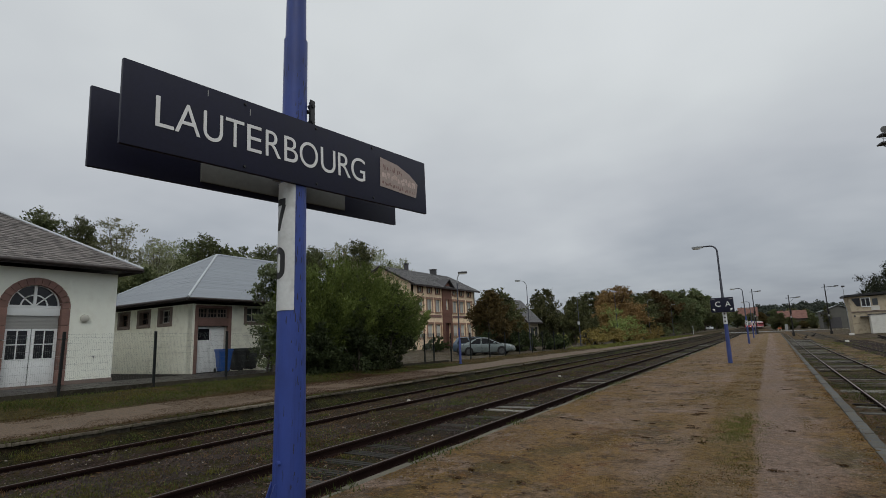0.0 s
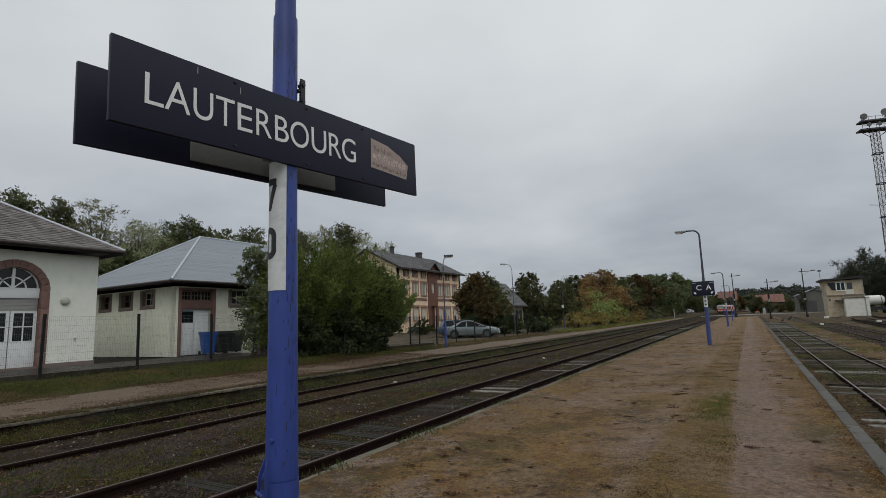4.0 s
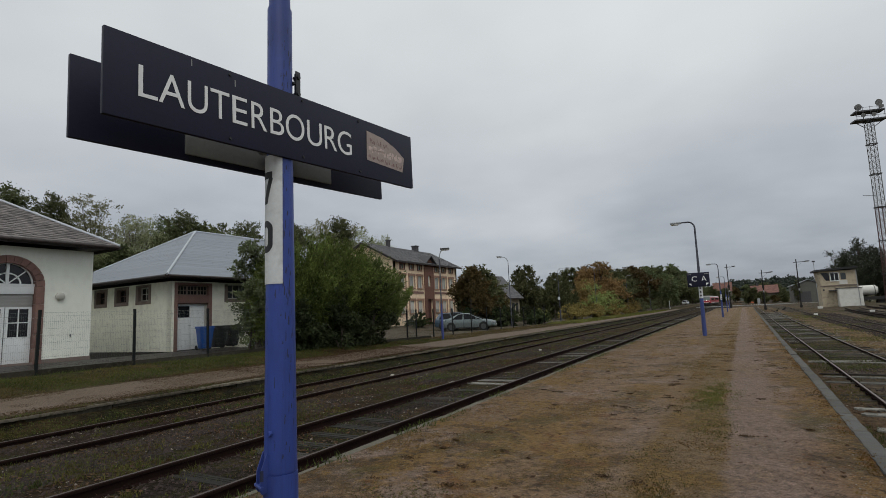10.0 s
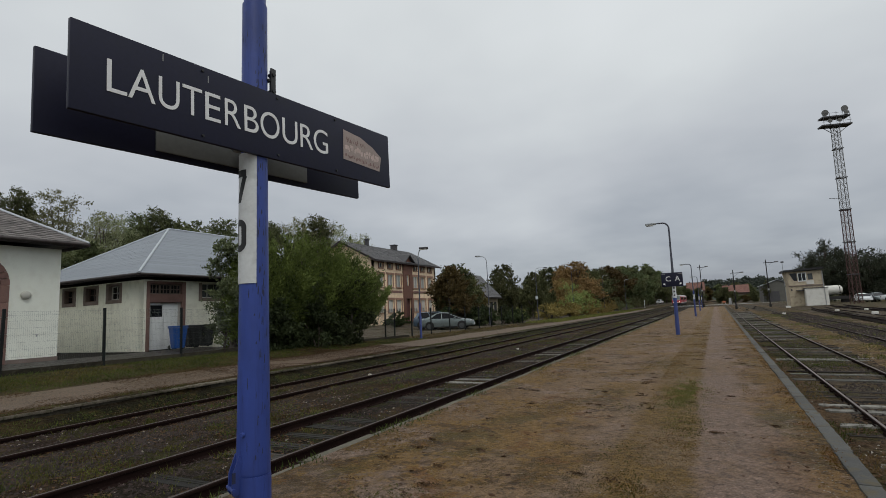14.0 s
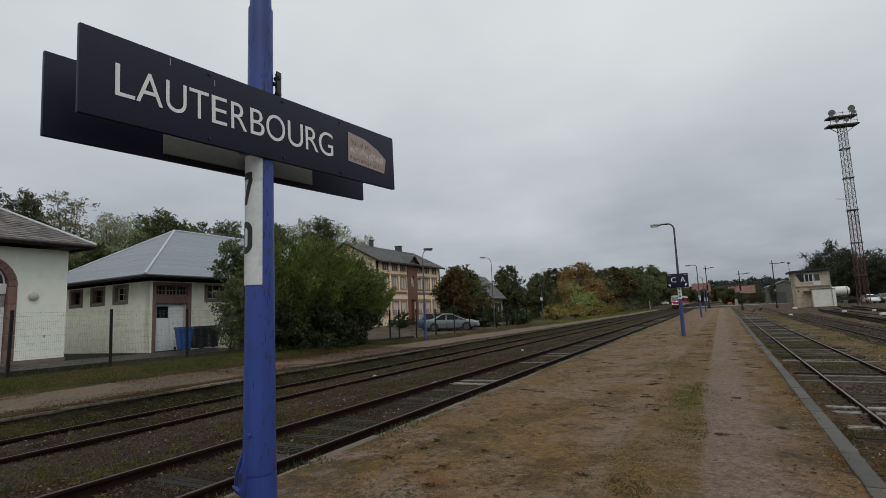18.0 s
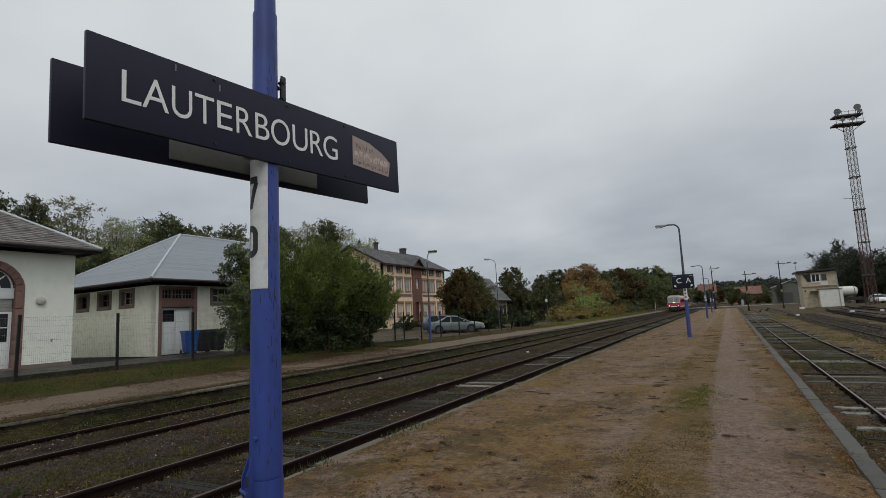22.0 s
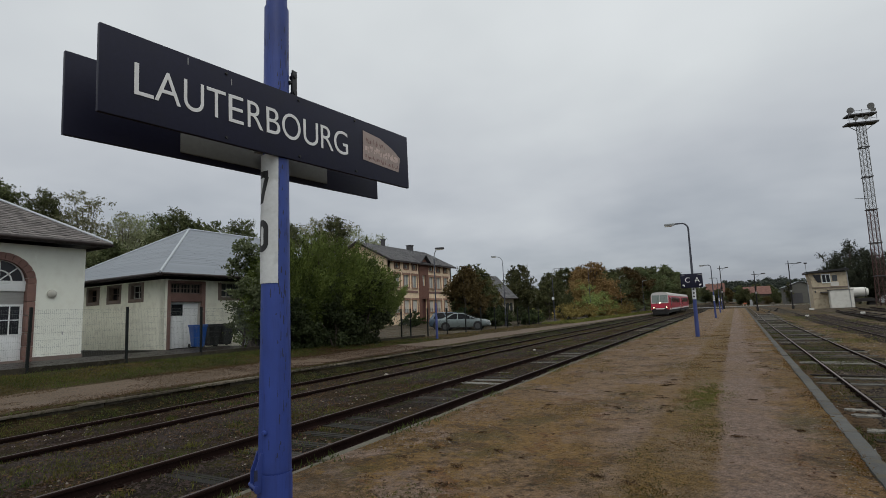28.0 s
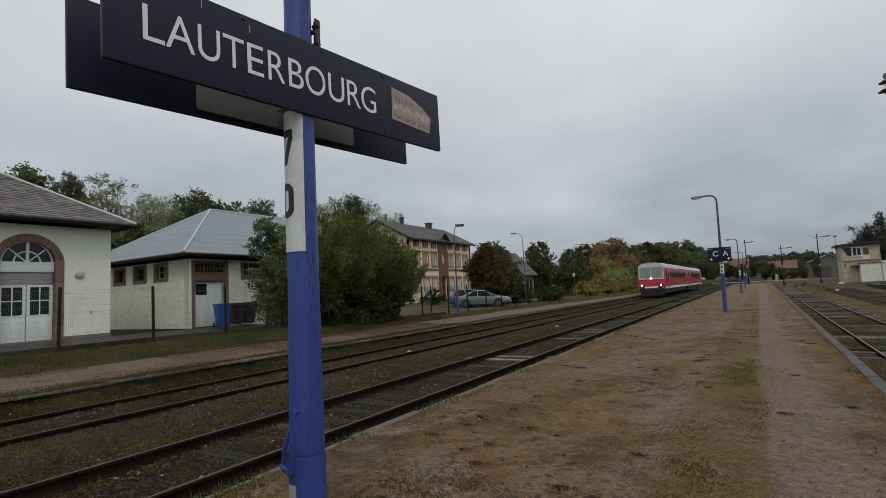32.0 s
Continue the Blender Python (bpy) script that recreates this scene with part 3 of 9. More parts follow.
# bramble and bracken colours are raised too, for haze over the far bank
M_BRAMBLE = leaf_mat("bramble_leaf", (0.105, 0.130, 0.038), (0.33, 0.375, 0.125))
M_BRACKEN = leaf_mat("bracken_frond", (0.115, 0.088, 0.030), (0.31, 0.230, 0.078))
M_BANK = leaf_mat("bank_grass", (0.075, 0.085, 0.020), (0.21, 0.205, 0.060))
M_BUSH_WILLOW = leaf_mat("willow_leaf", (0.013, 0.026, 0.009), (0.225, 0.318, 0.080), through_leaf=0.12)

# ---- mesh helpers ----


def thing(name, label, category, m=None, group="", kind=""):
    ob = new(name)
    ob.empty_display_size = 0.2
    ob.matrix_basis = m or Matrix()
    return tagged(ob, label, category, group, kind)


def smooth(me, angle=35):
    me.shade_smooth()
    me.set_sharp_from_angle(angle=radians(angle))


def part(name, bm, material, parent=None, label="", soft=True):
    """One mesh object out of a bmesh (or of a mesh), under a thing or a part."""
    if isinstance(bm, bmesh.types.BMesh):
        me = bpy.data.meshes.new(name)
        bm.to_mesh(me)
        bm.free()
        me.materials.append(material)
        if soft:
            smooth(me)
    else:
        me = bm
    ob = new(name, me)
    ob.parent = parent
    return tagged(ob, label)


def single(name, bm, material, label, category, m=None, group="", kind="", soft=True):
    ob = part(name, bm, material, None, label, soft)
    ob.matrix_basis = m or Matrix()
    return tagged(ob, "", category, group, kind)


def raw(name, verts, faces, material):
    me = bpy.data.meshes.new(name)
    me.from_pydata(verts, [], faces)
    me.materials.append(material)
    return me


def box(bm, x0, y0, z0, x1, y1, z1, bevel=0.0, m=None):
    b = bmesh.new() if bevel else bm
    co = [(x0, y0, z0), (x1, y0, z0), (x1, y1, z0), (x0, y1, z0), (x0, y0, z1), (x1, y0, z1), (x1, y1, z1), (x0, y1, z1)]
    vs = [b.verts.new(m @ Vector(c) if m and not bevel else c) for c in co]
    for f in ((3, 2, 1, 0), (4, 5, 6, 7), (0, 1, 5, 4), (1, 2, 6, 5), (2, 3, 7, 6), (3, 0, 4, 7)):
        b.faces.new([vs[i] for i in f])
    if bevel:
        bmesh.ops.bevel(b, geom=b.edges[:], offset=bevel, segments=2, affect="EDGES", profile=0.6)
        if m:
            bmesh.ops.transform(b, matrix=m, verts=b.verts[:])
        me = bpy.data.meshes.new("tmp")
        b.to_mesh(me)
        b.free()
        bm.from_mesh(me)
        bpy.data.meshes.remove(me)
    return bm


def boxed(*a, bevel=0.0, m=None):
    return box(bmesh.new(), *a, bevel=bevel, m=m)


def rod(bm, p0, p1, r0, r1=None, n=12, caps=True):
    """A round bar or cone between two points."""
    p0, p1, r1 = Vector(p0), Vector(p1), r0 if r1 is None else r1
    q = (p1 - p0).to_track_quat("Z", "Y")
    rings = []
    for p, r in ((p0, r0), (p1, r1)):
        rings.append([bm.verts.new(p + q @ Vector((r * math.cos(2 * math.pi * i / n), r * math.sin(2 * math.pi * i / n), 0))) for i in range(n)])
    for i in range(n):
        bm.faces.new((rings[0][i], rings[0][(i + 1) % n], rings[1][(i + 1) % n], rings[1][i]))
    if caps:
        bm.faces.new(rings[0][::-1])
        bm.faces.new(rings[1])
    return bm


def tube(bm, pts, radii, n=12):
    """A bent round bar through the points."""
    pts = [Vector(p) for p in pts]
    rings = []
    for i, p in enumerate(pts):
        d = (pts[min(i + 1, len(pts) - 1)] - pts[max(i - 1, 0)]).normalized()
        a = d.cross(Vector((0, 1, 0)))
        a = (a if a.length > 0.05 else d.cross(Vector((1, 0, 0)))).normalized()
        b = d.cross(a)
        r = radii[i] if isinstance(radii, (list, tuple)) else radii
        rings.append([bm.verts.new(p + a * r * math.cos(2 * math.pi * k / n) + b * r * math.sin(2 * math.pi * k / n)) for k in range(n)])
    for s, t in zip(rings, rings[1:]):
        for k in range(n):
            bm.faces.new((s[k], s[(k + 1) % n], t[(k + 1) % n], t[k]))
    bm.faces.new(rings[0][::-1])
    bm.faces.new(rings[-1])
    bmesh.ops.recalc_face_normals(bm, faces=bm.faces[:])
    return bm


def lathe(bm, profile, centre=(0, 0, 0), n=24):
    """A turned form: (radius, z) from bottom to top."""
    c = Vector(centre)
    rings = [[bm.verts.new(c + Vector((r * math.cos(2 * math.pi * k / n), r * math.sin(2 * math.pi * k / n), z))) for k in range(n)] for r, z in profile]
    for s, t in zip(rings, rings[1:]):
        for k in range(n):
            bm.faces.new((s[k], s[(k + 1) % n], t[(k + 1) % n], t[k]))
    bm.faces.new(rings[0][::-1])
    bm.faces.new(rings[-1])
    return bm


def slab(bm, pts, away):
    """A flat polygon with thickness: pts in order, away the vector of its depth."""
    a = [bm.verts.new(p) for p in pts]
    b = [bm.verts.new(Vector(p) + Vector(away)) for p in pts]
    bm.faces.new(a)
    bm.faces.new(b[::-1])
    for i in range(len(a)):
        j = (i + 1) % len(a)
        bm.faces.new((a[j], a[i], b[i], b[j]))
    bmesh.ops.recalc_face_normals(bm, faces=bm.faces[:])
    return bm


def wall_with_holes(bm, length, height, thick, holes):
    """A wall along +u (local x), z up, thickness to local -y from y=0; holes: (u0, z0, u1, z1)."""
    us = sorted({0, length, *[h[0] for h in holes], *[h[2] for h in holes]})
    zs = sorted({0, height, *[h[1] for h in holes], *[h[3] for h in holes]})
    for u0, u1 in zip(us, us[1:]):
        for z0, z1 in zip(zs, zs[1:]):
            mu, mz = (u0 + u1) / 2, (z0 + z1) / 2
            if not any(h[0] < mu < h[2] and h[1] < mz < h[3] for h in holes):
                box(bm, u0, -thick, z0, u1, 0, z1)
    bmesh.ops.remove_doubles(bm, verts=bm.verts[:], dist=1e-5)
    seen = {}
    for f in bm.faces:
        seen.setdefault(tuple(sorted(v.index for v in f.verts)), []).append(f)
    bm.verts.index_update()
    seen = {}
    for f in bm.faces:
        seen.setdefault(tuple(sorted(v.index for v in f.verts)), []).append(f)
    bmesh.ops.delete(bm, geom=[f for fs in seen.values() if len(fs) > 1 for f in fs], context="FACES_ONLY")
    return bm


def text_mesh(body, size, depth=0.002, squeeze=1.0, spacing=1.0, bold=0.0):
    """Letters as a mesh in the x-y plane, cap height about 0.7 of size."""
    cu = bpy.data.curves.new("text", "FONT")
    cu.body, cu.size, cu.extrude, cu.space_character, cu.offset = body, size, depth / 2, spacing, bold
    ob = bpy.data.objects.new("text", cu)
    scene.collection.objects.link(ob)
    dg = bpy.context.evaluated_depsgraph_get()
    dg.update()
    me = bpy.data.meshes.new_from_object(ob.evaluated_get(dg))
    bpy.data.objects.remove(ob)
    me.materials.clear()
    if squeeze != 1:
        me.transform(Matrix.Diagonal((squeeze, 1, 1, 1)))
    return me


def fit_text(me, x0, y0, x1, y1):
    """Scale and move a flat mesh into the rectangle."""
    co = np.array([v.co[:] for v in me.vertices])
    a, b = co.min(0), co.max(0)
    sx, sy = (x1 - x0) / (b[0] - a[0]), (y1 - y0) / (b[1] - a[1])
    me.transform(Matrix.Translation((x0, y0, 0)) @ Matrix.Diagonal((sx, sy, 1, 1)) @ Matrix.Translation((-a[0], -a[1], 0)))
    return me


# ---- the lie of the land ----


def step(a, b, x):
    t = min(1, max(0, (x - a) / (b - a)))
    return t * t * (3 - 2 * t)


def rise(y):
    """The line climbs very gently far off."""
    return 0.004 * max(0, y - 100)


def bend(y):
    """The line's curve to the right, far off."""
    return 0.00053 * max(0, y - 215) ** 2 if y < 330 else 0.00053 * 115 ** 2 + 0.122 * (y - 330)


def drop(y):
    """The yard tracks lie lower than the main tracks near the platform."""
    return -0.3 * (1 - step(45, 120, y))


def land(x, y):
    far = step(14, 26, y)
    if x <= -6.32:
        near = 0.26 + 0.05 * step(-7, -9, x) + 0.23 * step(-9.0, -11.8, x) - 0.08 * step(-12.25, -12.9, x) * (1 - step(20, 24, y))
        z = near + (0.30 - near) * far * step(-6.3, -8, x)
        z += 0.5 * step(-19, -26, x) * far
    elif x < 4:
        z = -0.145 + 0.21 * step(-5.7, -6.25, x) + 0.055 * step(-2.4, -3.8, x) + 0.03 * step(-3.7, -3.0, x) * step(-2.0, -2.5, x)
    else:
        s = step(13, 20, x)
        z = (-0.085 + drop(y)) * (1 - s) + 0.03 * s + 0.3 * step(74, 93, y) * step(13.5, 16.5, x) * (1 - step(120, 150, y))
    return z + rise(y) + (0.03 * noise.noise((x * 0.5, y * 0.5, 3)) if -40 < x < 60 and -10 < y < 150 else 0)


def make_ground():
    xs = [-1500, -700, -300, -150, -80, -50, -35, -26, -22, -19.5, -17, -15, -13.2, -12.4, -11.8, -11, -10, -9.2, -8.4, -7.6, -6.9, -6.5, -6.33, -6.3, -6.1, -5.9,
          -5.6, -5, -4.4, -3.8, -3.2, -2.6, -2, -1.4, -0.8, -0.2, 0.4, 0.9, 1.4, 4, 6, 6.6, 7.2, 7.9, 8.6, 9.4, 10.3, 11.4, 12.6, 14, 15.4, 17, 19, 22, 26, 32, 40, 55, 80, 150, 300, 700, 1500]
    ys = [-300, -120, -60, -30, -15, -8] + [-4 + 0.8 * i for i in range(75)] + [58, 62, 67, 73, 80, 88, 98, 110, 125, 145, 165, 190, 215, 240, 270, 300, 340, 400, 500, 700, 1000, 1600, 2600, 4000]
    verts = [(x, y, land(x, y)) for y in ys for x in xs]
    w = len(xs)
    faces = [(j * w + i, j * w + i + 1, (j + 1) * w + i + 1, (j + 1) * w + i) for j in range(len(ys) - 1) for i in range(w - 1)]
    me = raw("ground", verts, faces, M_GROUND)
    me.shade_smooth()
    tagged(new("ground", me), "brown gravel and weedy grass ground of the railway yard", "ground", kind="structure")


make_ground()


def make_side_path():
    verts, faces, w = [], [], 7
    ys = [-9 + 0.5 * i for i in range(140)] + [62 + 2 * i for i in range(38)]
    for y in ys:
        a = -9.35 + 0.25 * noise.noise((0, y * 0.35, 7)) + 0.12 * noise.noise((0, y * 1.7, 8)) + 0.9 * step(30, 50, y)
        b = -6.62 + 0.08 * noise.noise((3, y * 0.9, 7))
        for i in range(w):
            x = a + (b - a) * i / (w - 1)
            verts.append((x, y, land(x, y) + (0.012 if 0 < i < w - 1 else -0.01)))
    faces = [(j * w + i, j * w + i + 1, (j + 1) * w + i + 1, (j + 1) * w + i) for j in range(len(ys) - 1) for i in range(w - 1)]
    me = raw("side_path", verts, faces, M_PATH)
    me.shade_smooth()
    tagged(new("side_path", me), "trodden pinkish brown path on the side platform", "path", kind="structure")


make_side_path()

# ---- island platform ----
PLAT_Z, PLAT_Y0, PLAT_Y1 = 0.30, -9.0, 124.0


def left_edge(y):
    return 1.12


def right_edge(y):
    return 5.945 + 0.0177 * y


def make_platform():
    ys = [PLAT_Y0 + 0.5 * i for i in range(80)] + [31 + 1.5 * i for i in range(62)] + [PLAT_Y1]
    verts, faces, w = [], [], 13
    for y in ys:
        a, b = left_edge(y) + 0.15 + 0.05 * noise.noise((9, y * 1.3, 0)) + 0.03 * noise.noise((9, y * 5.1, 3)), right_edge(y) - 0.14
        for i in range(w):
            x = a + (b - a) * i / (w - 1)
            z = PLAT_Z + rise(y) + 0.016 * noise.noise((x * 0.9, y * 0.6, 0)) + 0.008 * noise.noise((x * 3, y * 3, 5))
            if i in (0, w - 1):
                z -= 0.012
            verts.append((x, y, z))
    for j in range(len(ys) - 1):
        for i in range(w - 1):
            k = j * w + i
            faces.append((k, k + 1, k + w + 1, k + w))
    me = raw("island_platform", verts, faces, M_PLATFORM)
    me.shade_smooth()
    top = tagged(new("island_platform", me), "beaten earth island platform with brown moss and worn path", "platform", kind="structure")
    bm = bmesh.new()
    slab(bm, [(left_edge(0) + 0.21, PLAT_Y0, 0.2), (right_edge(PLAT_Y0) - 0.23, PLAT_Y0, 0.2), (right_edge(PLAT_Y1) - 0.23, PLAT_Y1, 0.25), (left_edge(0) + 0.21, PLAT_Y1, 0.25)], (0, 0, -0.6))
    part("platform_core", bm, M_KERB_OLD, top)
    return top


platform = make_platform()


def make_kerbs():
    """Kerb stones: a clean concrete row on one side, an overgrown one on the other."""
    a = math.atan(0.0177)
    stock = []
    for j in range(4):
        bm = boxed(-0.145, 0.004, -0.75, 0, 0.996, 0, bevel=0.012)
        bmesh.ops.subdivide_edges(bm, edges=[e for e in bm.edges if e.calc_length() > 0.8 and abs(e.verts[0].co.y - e.verts[1].co.y) > 0.5], cuts=11)
        for v in bm.verts:
            if v.co.z > -0.1:
                v.co += Vector((0.016 * noise.noise(v.co * 7 + Vector((j * 9, 0, 0))), 0, 0.010 * noise.noise(v.co * 9 + Vector((0, j * 7, 0)))))
        stock.append(part("kerb_stone", bm, M_KERB, platform, "grey concrete kerb stone"))
    y, k = PLAT_Y0, 0
    while y < PLAT_Y1:
        ob = stock[k] if k < 4 else new("kerb_stone", stock[k * 7 % 4].data)
        ob.parent = platform
        ob.matrix_basis = pose(right_edge(y) + random.uniform(-0.008, 0.008), y, PLAT_Z + rise(y) + 0.004 + random.uniform(-0.008, 0.008), 0, random.uniform(-0.8, 0.8), -math.degrees(a) + random.uniform(-0.25, 0.25))
        y += 1.0
        k += 1
    bm = boxed(0, 0.01, -0.45, 0.21, 1.19, 0, bevel=0.025)
    first = part("old_kerb_stone", bm, M_KERB_OLD, platform, "mossy worn kerb stone")
    y, k = PLAT_Y0, 0
    while y < PLAT_Y1:
        ob = first if k == 0 else new("old_kerb_stone", first.data)
        ob.parent = platform
        ob.matrix_basis = pose(left_edge(y) + random.uniform(-0.02, 0.02), y, PLAT_Z + rise(y) - 0.022 + random.uniform(-0.02, 0.01), random.uniform(-0.6, 0.6), random.uniform(-2.5, 1), random.uniform(-0.6, 0.6))
        y += 1.2
        k += 1


make_kerbs()


def make_side_edge():
    """The edge of the platform across the tracks: rough stones with grass over them."""
    wall = thing("platform_wall", "weathered stone edge of the side platform", "platform edge", kind="structure")
    bm = boxed(-0.30, 0.01, -0.62, -0.02, 1.49, -0.055, bevel=0.02)
    first = part("edge_stone", bm, M_EDGE, wall)
    y, k = -6.0, 0
    while y < 128:
        ob = first if k == 0 else new("edge_stone", first.data)
        ob.parent = wall
        ob.matrix_basis = pose(-6.29 + random.uniform(-0.02, 0.02), y, 0.267 + rise(y) + random.uniform(-0.02, 0.015), random.uniform(-0.5, 0.5), random.uniform(-2, 2), random.uniform(-0.5, 0.5))
        y += 1.5
        k += 1
    shapes = []
    for n in (0.9, 1.2, 1.5):
        bm = boxed(-0.17, 0.002, -0.055, 0.012, n - 0.002, 0, bevel=0.012)
        bmesh.ops.subdivide_edges(bm, edges=[e for e in bm.edges if e.calc_length() > 0.5], cuts=9)
        for v in bm.verts:
            v.co += Vector((0.03 * noise.noise(v.co * 6), 0, 0.016 * noise.noise(v.co * 5 + Vector((0, 7, 0)))))
        shapes.append((n, part("coping_stone", bm, M_COPING, wall, "worn pale coping stone")))
    y, fresh = 1.0, set()
    while y < 100:
        n, model = random.choice(shapes)
        cp = model if n not in fresh else new("coping_stone", model.data)
        fresh.add(n)
        cp.parent = wall
        cp.matrix_basis = pose(-6.285 + random.uniform(-0.015, 0.012), y, 0.258 + rise(y) + random.uniform(-0.012, 0.006), random.uniform(-0.3, 0.3), random.uniform(-3, 2), random.uniform(-0.5, 0.5))
        y += n if random.random() < 0.93 else n + random.uniform(0.1, 0.4)


make_side_edge()

# ---- tracks ----


def rail_mesh(path, name, head):
    """A rail of foot, web and head along points (x, y, z of the top)."""
    prof = [(-0.065, -0.155), (0.065, -0.155), (0.062, -0.142), (0.014, -0.122), (0.009, -0.045), (0.036, -0.035), (0.036, -0.008), (0.021, 0.0), (-0.021, 0.0), (-0.036, -0.008), (-0.036, -0.035), (-0.009, -0.045), (-0.014, -0.122), (-0.062, -0.142)]
    verts, faces, mats, n = [], [], [], len(prof)
    for i, p in enumerate(path):
        a, b = path[max(0, i - 1)], path[min(len(path) - 1, i + 1)]
        d = Vector((b[0] - a[0], b[1] - a[1], 0)).normalized()
        r = Vector((d.y, -d.x, 0))
        for u, v in prof:
            verts.append((p[0] + r.x * u, p[1] + r.y * u, p[2] + v))
    for i in range(len(path) - 1):
        for k in range(n):
            faces.append((i * n + k, i * n + (k + 1) % n, (i + 1) * n + (k + 1) % n, (i + 1) * n + k))
            mats.append(1 if k == 7 else 0)
    me = raw(name, verts, faces, M_RAIL)
    me.materials.append(head)
    me.polygons.foreach_set("material_index", mats)
    return me


def make_track(label, centre, y0, y1, sleepers, bury, dark, seed, low=False, pale=0.0, worn=True, pale_from=-9):
    """centre(y): x of the middle. sleepers: (from, to); bury: how far their tops lie under the rail's foot."""
    rnd = random.Random(seed)
    tr = thing("railway_track", label, "railway track", kind="structure")
    lift = low if callable(low) else (lambda y: rise(y) + drop(y)) if low else rise
    ys = [y0 + (y1 - y0) * i / 60 for i in range(61)]
    for s in (-0.7525, 0.7525):
        part("rail", rail_mesh([(centre(y) + s, y, lift(y)) for y in ys], "rail", M_RAILTOP if worn else M_RAILTOP_RUST), None, tr, "rusty steel rail with a worn head")
    kinds = []
    for k in range(4):
        bm, yy = bmesh.new(), -0.12
        while yy < 0.11:
            w = min(rnd.uniform(0.035, 0.095), 0.12 - yy)
            e0, e1 = rnd.uniform(-0.03, 0.03), rnd.uniform(-0.03, 0.03)
            box(bm, -1.27 + e0, yy, -0.13, 1.27 + e1, yy + w - 0.005, rnd.uniform(-0.014, 0.004), bevel=0.006)
            yy += w
        me = bpy.data.meshes.new("sleeper")
        bm.to_mesh(me)
        bm.free()
        me.materials.append(M_SLEEPER_DARK if dark else M_SLEEPER)
        light = me.copy()
        light.materials.clear()
        light.materials.append(M_SLEEPER_PALE)
        kinds.append((me, light))
    bp = bmesh.new()
    box(bp, -0.09, -0.055, 0, 0.09, 0.055, 0.018, bevel=0.004)
    for sx in (-0.075, 0.075):
        rod(bp, (sx, 0.03, 0.01), (sx, 0.03, 0.045), 0.014, n=6)
        rod(bp, (sx, -0.03, 0.01), (sx, -0.03, 0.045), 0.014, n=6)
    mp = bpy.data.meshes.new("rail_plate")
    bp.to_mesh(mp)
    bp.free()
    mp.materials.append(M_RAIL)
    y = sleepers[0]
    while y < sleepers[1]:
        bleached = rnd.random() < pale and y > pale_from
        me, light = rnd.choice(kinds)
        s = part("sleeper", light if bleached else me, None, tr, "bleached pale wooden sleeper" if bleached else "")
        sink = bury - 0.012 if bleached else bury + (rnd.choice((0, 0.012, 0.06)) if pale else 0)
        slope = (centre(y + 1) - centre(y))
        s.matrix_basis = pose(centre(y) + rnd.uniform(-0.04, 0.04), y + rnd.uniform(-0.03, 0.03), -0.158 - sink + lift(y) + rnd.uniform(-0.022, 0.015), rnd.uniform(-1, 1), rnd.uniform(-0.7, 0.7) if pale else 0, -math.degrees(math.atan(slope)) + rnd.uniform(-1.2, 1.2))
        if y < 22:
            for sx in (-0.7525, 0.7525):
                p = part("rail_plate", mp, None, tr)
                p.matrix_basis = pose(centre(y) + sx, y, -0.158 - bury + lift(y) - 0.004)
        y += 0.6
    return tr


make_track("disused rusty track with weeds beside the platform", lambda y: -0.7525 + bend(y), -12, 420, (-3, 75), -0.024, False, 1, pale=0.2, worn=False, pale_from=7.5)
make_track("rusty main track along the station side platform", lambda y: -4.767 + bend(y), -12, 420, (-1, 40), -0.025, True, 2, worn=False)
make_track("yard track with wooden sleepers beside the kerb", lambda y: 7.80 + 0.0165 * y, -6, 175, (1.5, 90), -0.092, True, 3, True, pale=0.36)
make_track("yard track over dark ballast beyond the dry grass", lambda y: 11.75 + 0.0235 * y, 6, 150, (8, 90), -0.065, True, 4, True, worn=False)
make_track("siding on dark ballast before the signal cabin", lambda y: 14.4 + 0.043 * y, 12, 84, (14, 80), -0.06, True, 5, lambda y: land(14.4 + 0.043 * y, y) + 0.12, worn=False)
make_track("far siding that ends before the signal cabin", lambda y: 20.4 + 0.004 * y, 20, 88, (24, 84), -0.06, True, 6, lambda y: land(20.4 + 0.004 * y, y) + 0.12, worn=False)

# ---- the name sign and lamp posts on the platform ----


def bolt(bm, x, y, z, r=0.009, h=0.007):
    rod(bm, (x, y, z), (x, y, z + h), r, r * 0.8, n=8)


